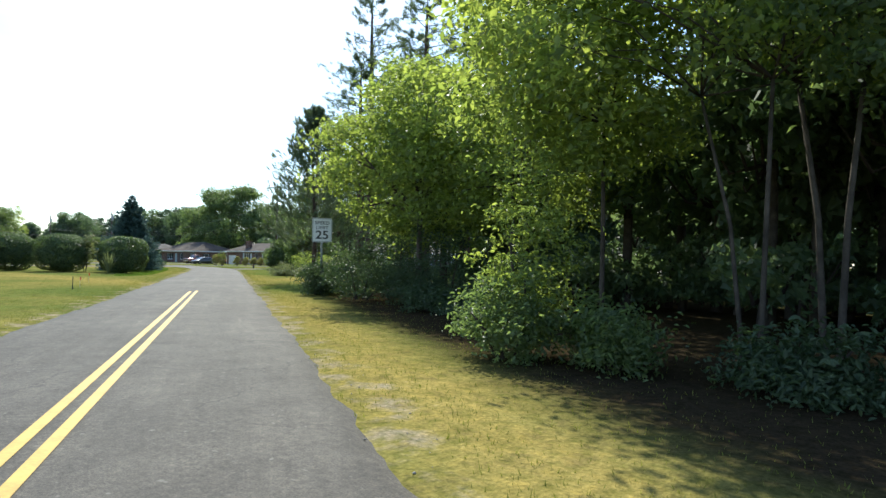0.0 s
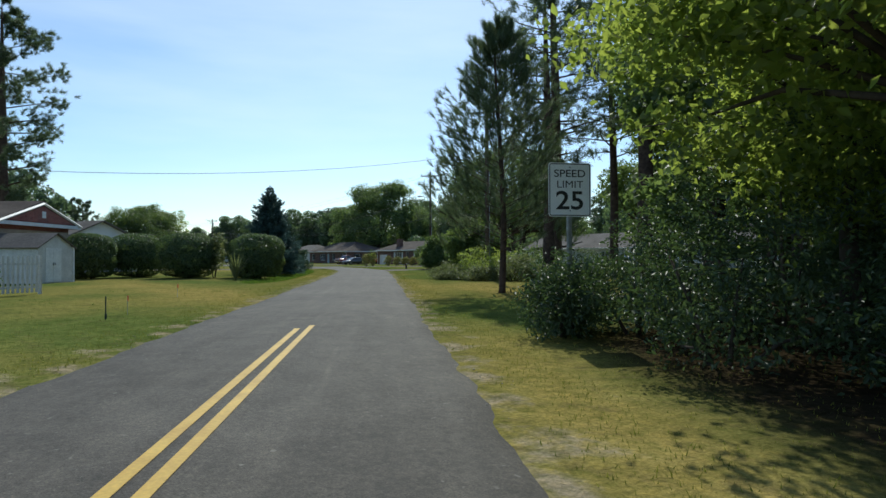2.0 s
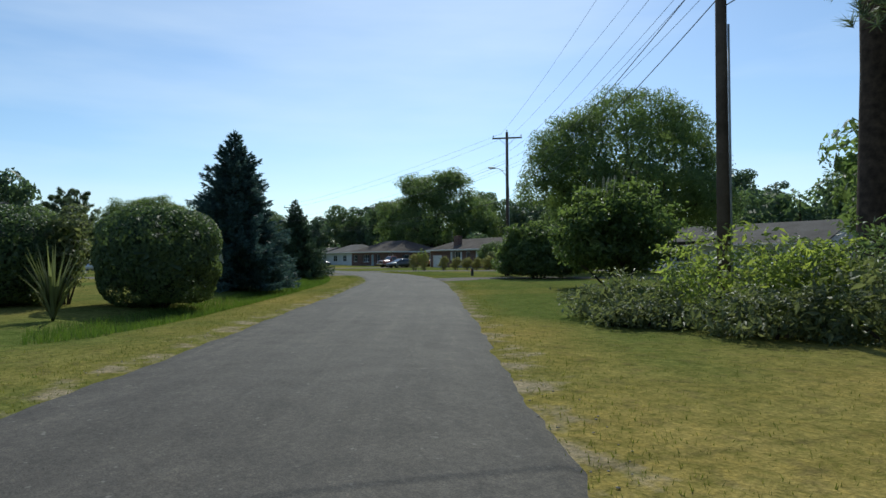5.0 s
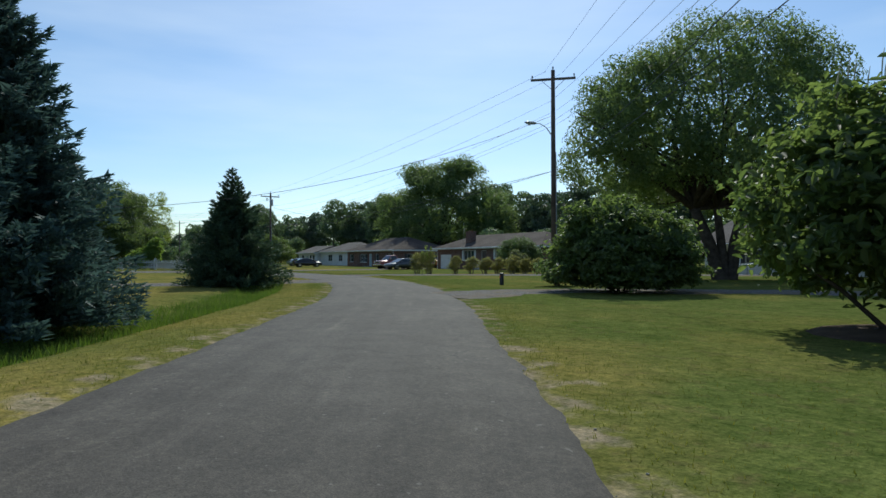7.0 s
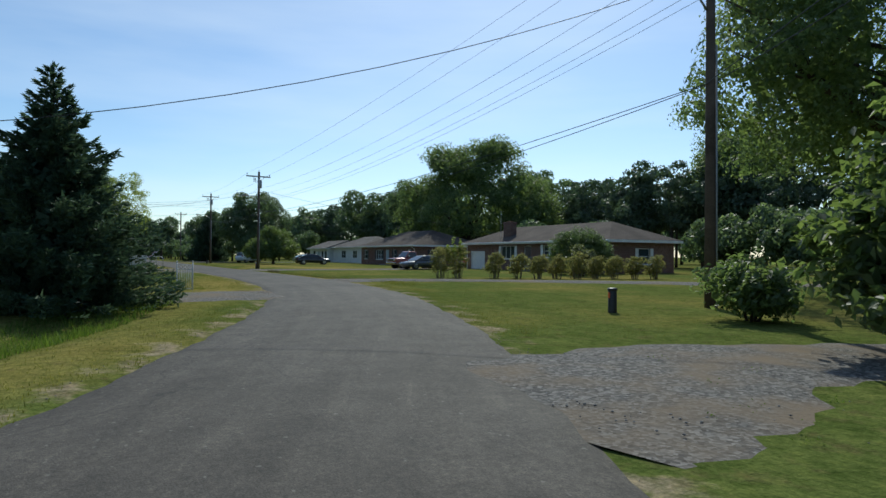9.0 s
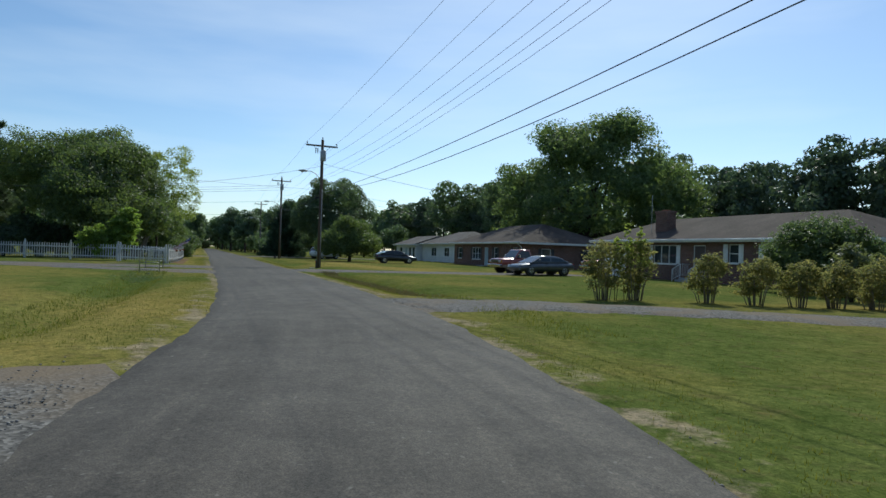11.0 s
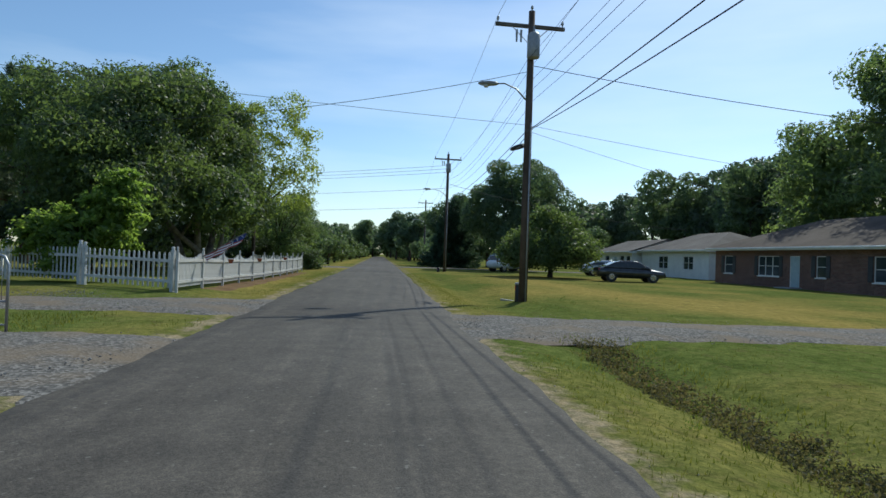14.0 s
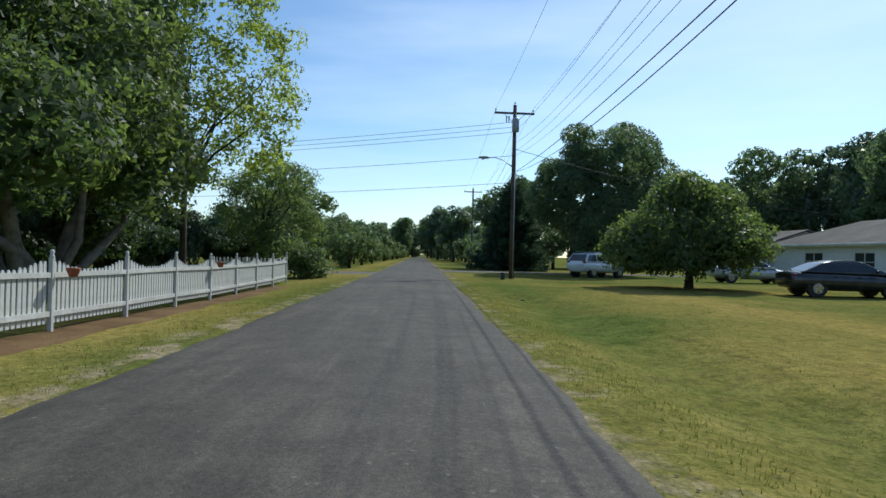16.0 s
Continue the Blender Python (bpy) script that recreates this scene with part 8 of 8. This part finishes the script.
def stump(x, y, h, r):
    ob = thing("tree_stump", "dark brown weathered stump in the grass", "stump", x, y, zat(x, y))
    part("trunk", Geo().tube([(0, 0, -0.1), (0, 0, 0.05), (0.05, 0, h * 0.6), (0.12, 0, h)], [r * 1.5, r * 1.15, r, r * 0.7], 11), BARK, ob, smooth=True)
    part("grass_tuft", Geo().tube([(-0.5, 0.1, 0), (-0.5, 0.1, 0.12)], [0.4, 0.05], 9), LEAF_HEDGE, ob)


stump(-99.5, 31.2, 0.75, 0.22)
banner = thing("garden_banner", "brown cloth banner on a post by the garden", "banner", -103.2, 31.8, zat(-103.2, 31.8), 50)
part("pole", Geo().tube([(0, 0, -0.1), (0, 0, 1.75)], 0.025, 8), BLACK_PLASTIC, banner)
part("cloth", Geo().prism([(0.05, 0.5), (0.9, 0.35), (1.0, 1.0), (0.9, 1.45), (0.05, 1.55)], -0.01, 0.01), STRAW, banner, "brown cloth")


def hanging_pot(x, y, z):
    ob = thing("flower_pot", "small terracotta pot hung on the fence", "pot", x, y, z)
    part("pot", Geo().tube([(0, 0, -0.11), (0, 0, 0.0), (0, 0, 0.02), (0, 0, 0.03)], [0.06, 0.10, 0.11, 0.09], 10), TERRACOTTA, ob, smooth=True)
    part("hook", Geo().tube([(0, -0.1, 0.02), (0, -0.14, 0.1)], 0.008, 5), STEEL, ob)


for px_, py_ in ((-127.1, 42.24), (-131.9, 42.36), (-139.0, 42.42)):
    hanging_pot(px_, py_ + 0.06, 0.95)

flag = thing("cloth_flag", "faded striped flag with a blue starred corner drooping over the fence", "flag", -124.2, 42.1, zat(-124.2, 42.1), 172)
FOOT, TIP = Vector((0.0, 0.0, 0.98)), Vector((0.80, -1.05, 1.80))
part("stick", Geo().tube([FOOT, TIP], 0.014, 6), BARK_PALE, flag)


def cloth(t0, t1, d0, d1, n=8):
    """A hanging strip of cloth between two places along the stick and two drops below it."""
    p = []
    for k in range(n + 1):
        t = t0 + (t1 - t0) * k / n
        q = FOOT.lerp(TIP, t)
        for d in (d0, d1):
            fold = 0.06 * math.sin(t * 17 + d * 16)
            p.append(q + Vector((-0.25 * d, fold, -d)))
    m = len(p)
    v = p + [x + Vector((0.0, 0.006, 0.0)) for x in p]
    f = [(2 * k, 2 * k + 1, 2 * k + 3, 2 * k + 2) for k in range(n)] + [(m + 2 * k, m + 2 * k + 2, m + 2 * k + 3, m + 2 * k + 1) for k in range(n)]
    return Geo().add(v, f)


for k in range(7):
    part("stripe", cloth(0.08, 0.98 if k > 3 else 0.6, 0.01 + 0.032 * k, 0.042 + 0.032 * k), TRIM_WHITE if k % 2 else FLAG_RED, flag)
corner = part("corner", cloth(0.6, 0.98, 0.01, 0.138, 5), FLAG_BLUE, flag, "faded blue corner")
for k in range(9):
    q = FOOT.lerp(TIP, 0.66 + 0.115 * (k % 3)) + Vector((0, 0.0, -0.035 - 0.036 * (k // 3)))
    part("star", Geo().tube([q + Vector((0, -0.045, 0)), q + Vector((0, 0.05, 0))], 0.014, 5), TRIM_WHITE, corner)

PALE_PLANK = plain("pale_weathered_board", (0.34, 0.32, 0.29), (0.50, 0.48, 0.44), 3, 30, 0.8)
solid("board", Geo().box(-0.42, -0.05, -0.03, 0.42, 0.05, 0.03, 0.008).moved(pose(-125.9, 52.0, zat(-125.9, 52.0), 0, 0, 20)), PALE_PLANK, "pale flat board lying in the grass", "board")


def culvert(x, y, turn):
    ob = thing("culvert", "dark corrugated culvert mouth in the ditch bank", "culvert", x, y, zat(x, y) - 0.10, turn)
    g = Geo()
    n = 16
    a = [(0.15 * math.cos(t * 2 * math.pi / n), 0, 0.15 * math.sin(t * 2 * math.pi / n)) for t in range(n)]
    b = [(0.13 * math.cos(t * 2 * math.pi / n), 0, 0.13 * math.sin(t * 2 * math.pi / n)) for t in range(n)]
    g.loft([a, [(p[0], 0.5, p[2]) for p in a], [(p[0], 0.5, p[2]) for p in b], b, a], False)
    part("pipe", g, RUBBER, ob)


culvert(-142.6, 51.25, 92)
culvert(-108.6, 41.7, 90)


# ------------------------------------------------------------ grass and loose stones
def scatter(n, x0, x1, y0, y1, keep):
    x, y = rng.uniform(x0, x1, n), rng.uniform(y0, y1, n)
    m = keep(x, y)
    return x[m], y[m]


def blades(name, label, x, y, h_lo, h_hi, width, material):
    n = len(x)
    a = rng.uniform(0, 6.28, n)
    h = rng.uniform(h_lo, h_hi, n)
    z = land(x, y) - 0.01
    lean = rng.uniform(0.1, 0.7, n) * h
    b = rng.uniform(0, 6.28, n)
    p = np.stack([x, y, z], 1)
    w = np.stack([np.cos(a), np.sin(a), np.zeros(n)], 1) * (width * rng.uniform(0.6, 1.3, n))[:, None] / 2
    tip = p + np.stack([np.cos(b) * lean, np.sin(b) * lean, h], 1)
    v = np.stack([p - w, p + w, tip], 1).reshape(-1, 3)
    return tagged(new(name, mesh_np(name, v, np.arange(3 * n).reshape(-1, 3), material)), label, "grass", kind="stuff")


NO_GRASS = [((-66, 42), 4.0), ((-64, 49), 2.5), ((-92.4, 49.5), 3.6), ((-90, 56), 2.0), ((-116.8, 50.2), 3.6), ((-116.6, 58), 1.8), ((-82.4, 41.5), 3.8), ((-112.0, 43.5), 3.2), ((-119.6, 43.2), 3.4), ((-114.5, 38.5), 2.2)]


def verge(lo, hi):
    def keep(x, y):
        s, _ = side_of(x, y)
        ok = (np.abs(s) > lo + 0.35 * np.sin(x * 1.7) * np.sin(y * 2.1)) & (np.abs(s) < lo + (hi - lo) * rng.uniform(0.05, 1, len(x)))
        for (cx, cy), r in NO_GRASS:
            ok &= np.hypot(x - cx, y - cy) > r
        return ok
    return keep


xg, yg = scatter(2600000, -150, 2, -4, 58, verge(HALF + 0.15, 9.0))
blades("verge_grass", "short mown grass of mixed green and straw blades", xg[:110000], yg[:110000], 0.015, 0.05, 0.012, GRASS_BLADE)
xg, yg = scatter(900000, -150, 2, -4, 52, lambda x, y: np.abs(np.abs(side_of(x, y)[0]) - HALF - 0.62 - 0.22 * np.sin(x * 0.9 + y * 1.3) - 0.12 * np.sin(x * 3.1)) < 0.34)
ok_ = np.all([np.hypot(xg - cx, yg - cy) > r for (cx, cy), r in NO_GRASS], 0)
xg, yg = xg[ok_], yg[ok_]
blades("edge_grass", "ragged longer grass fringing the asphalt's edge", xg[:60000], yg[:60000], 0.02, 0.065, 0.012, GRASS_BLADE)
xg, yg = scatter(260000, -85, -45, 20, 46, lambda x, y: (np.abs(side_of(x, y)[0] + 5.6) < 1.0) & (x > -82))
blades("ditch_grass", "lush tall green grass growing in the ditch", xg[:26000], yg[:26000], 0.06, 0.24, 0.018, GRASS_LUSH)
xg, yg = scatter(200000, -117, -86, 36, 54, lambda x, y: (np.abs(side_of(x, y)[0] - 4.3) < 0.7) | (np.abs(side_of(x, y)[0] + 5.2) < 0.8))
blades("ditch_grass", "rough weedy grass in the shallow ditch", xg[:12000], yg[:12000], 0.03, 0.12, 0.018, GRASS_BLADE)


def weeds(name, label, x, y, size, leaf, material):
    """Low tufts of small leaves."""
    n, per = len(x), 26
    r = size * rng.uniform(0.5, 1.4, n)
    o = rng.normal(size=(n, per, 3)) * 0.5 * r[:, None, None]
    o[:, :, 2] = np.abs(o[:, :, 2]) * 0.8
    p = (np.stack([x, y, land(x, y)], 1)[:, None, :] + o).reshape(-1, 3)
    m = unit(len(p)) + np.array([0, 0, 0.8])
    m /= np.linalg.norm(m, axis=1)[:, None]
    v, f = leaves(p, m, leaf, 0.5)
    return tagged(new(name, mesh_np(name, v, f, material)), label, "weeds", kind="stuff")


xg, yg = scatter(9000, -143, -45, 20, 56, lambda x, y: ((np.abs(side_of(x, y)[0] + 5.7) < 0.55) & (x > -78)) | ((np.abs(side_of(x, y)[0] - 4.25) < 0.35) & (x < -95.5) & (x > -115)) | ((np.abs(side_of(x, y)[0] + 5.2) < 0.4) & (x < -88) & (x > -108)))
weeds("ditch_weeds", "dark green clover and weeds growing in the ditch", xg[:900], yg[:900], 0.15, 0.034, GRASS_LUSH)
xg, yg = rng.normal(size=260) * 1.1 - 106.6, rng.normal(size=260) * 0.4 + 41.6
weeds("ditch_weeds", "dark clover growing round the culvert mouth", xg, yg, 0.16, 0.034, LEAF_HEDGE)
xg, yg = scatter(9000, -116, -95, 48, 53, lambda x, y: (np.abs(side_of(x, y)[0] - 4.2) < 0.38) & (x < -95.8) & (x > -114.5))
weeds("ditch_weeds", "brown and green weeds filling the shallow ditch", xg[:1050], yg[:1050], 0.13, 0.045, WEED_BROWN)
xg, yg = scatter(12000, -150, -2, -2, 62, lambda x, y: (np.abs(side_of(x, y)[0]) > 3.2) & (np.abs(side_of(x, y)[0]) < 14) & (wave(x * 0.6, y * 0.6) > 0.12))
weeds("lawn_weeds", "low clover patches scattered over the mown lawn", xg[:500], yg[:500], 0.13, 0.026, GRASS_LUSH)
xs_, ys_ = scatter(70000, -150, 2, -4, 54, lambda x, y: np.abs(np.abs(side_of(x, y)[0]) - HALF - 0.1) < 0.35)
k_ = rng.permutation(len(xs_))[:16000]


PALE_STONE = plain("pale_stone", (0.22, 0.20, 0.17), (0.40, 0.37, 0.32), 3, 30, 0.9)


def pebbles(name, label, x, y, lo, hi, material):
    """Small loose stones, each a squashed octahedron."""
    n = len(x)
    r = rng.uniform(lo, hi, n)[:, None]
    c = np.stack([x, y, np.maximum(land(x, y), 0.03 if hi > 0.02 else -1) + 0.004], 1)
    dirs = np.array([(1, 0, 0), (0, 1, 0), (-1, 0, 0), (0, -1, 0), (0, 0, 0.45), (0, 0, -0.45)], float)
    v = (c[:, None, :] + dirs[None] * r[:, :, None] * rng.uniform(0.7, 1.3, (n, 6, 1))).reshape(-1, 3)
    f = np.array([(0, 1, 4), (1, 2, 4), (2, 3, 4), (3, 0, 4), (1, 0, 5), (2, 1, 5), (3, 2, 5), (0, 3, 5)])
    return tagged(new(name, mesh_np(name, v, (np.arange(n)[:, None, None] * 6 + f[None]).reshape(-1, 3), material)), label, "gravel", kind="stuff")


pebbles("edge_stones", "loose pale stones along the asphalt's edge", xs_[k_], ys_[k_], 0.005, 0.017, PALE_STONE)


DRIVE_STONE = plain("grey_drive_stone", (0.12, 0.118, 0.114), (0.36, 0.35, 0.33), 9, 40, 0.9)
mouths = [(-89.5, 56.2, 1.7), (-87.3, 59.2, 1.7), (-90.8, 54.4, 1.7), (-92.5, 51.0, 2.4), (-92.5, 49.6, 2.2), (-91.6, 52.5, 1.6), (-116.5, 50.6, 2.3), (-116.3, 54, 1.8), (-82.5, 41.6, 2.2), (-112.3, 43.0, 1.6), (-119.6, 43.0, 2.0), (-66.2, 42.2, 1.8), (-120.5, 39.5, 1.6)]
xs_, ys_ = (np.concatenate(q) for q in zip(*[(cx + rng.normal(size=1100) * r * 0.42, cy + rng.normal(size=1100) * r * 0.42) for cx, cy, r in mouths]))
k_ = np.abs(side_of(xs_, ys_)[0]) > HALF - 0.15
pebbles("drive_stones", "loose grey stones scattered over the gravel drives", xs_[k_], ys_[k_], 0.008, 0.021, DRIVE_STONE)


def mulch(x0, x1, side, half, label):
    """A loose strip of straw and pine needles that follows the ground."""
    line = along(side, x0, x1, 0.4)
    n_ = len(line)
    t = np.gradient(line, axis=0)
    t /= np.linalg.norm(t, axis=1)[:, None]
    r = np.stack([t[:, 1], -t[:, 0]], 1)
    v = []
    for k, u in enumerate(np.linspace(-1, 1, 7)):
        p = line + r * (u * half * (1 + 0.25 * np.sin(np.arange(n_) * 0.7 + k) * np.sin(np.arange(n_) * 0.23)))[:, None]
        v.append(np.column_stack([p, land(p[:, 0], p[:, 1]) + 0.012 - (0.05 if k in (0, 6) else 0) - 0.05 * step01(np.abs(np.arange(n_) - (n_ - 1) / 2), (n_ - 1) / 2 - 3, (n_ - 1) / 2)]))
    v = np.concatenate(v)
    q = np.arange(n_ - 1)
    f = np.concatenate([np.stack([q + k * n_, q + 1 + k * n_, q + 1 + (k + 1) * n_, q + (k + 1) * n_], 1) for k in range(6)])
    return tagged(new("mulch", mesh_np("mulch", v, f, STRAW)), label, "mulch", kind="structure")


mulch(-123.5, -147, -4.55, 0.55, "brown straw and bare soil under the picket fence")
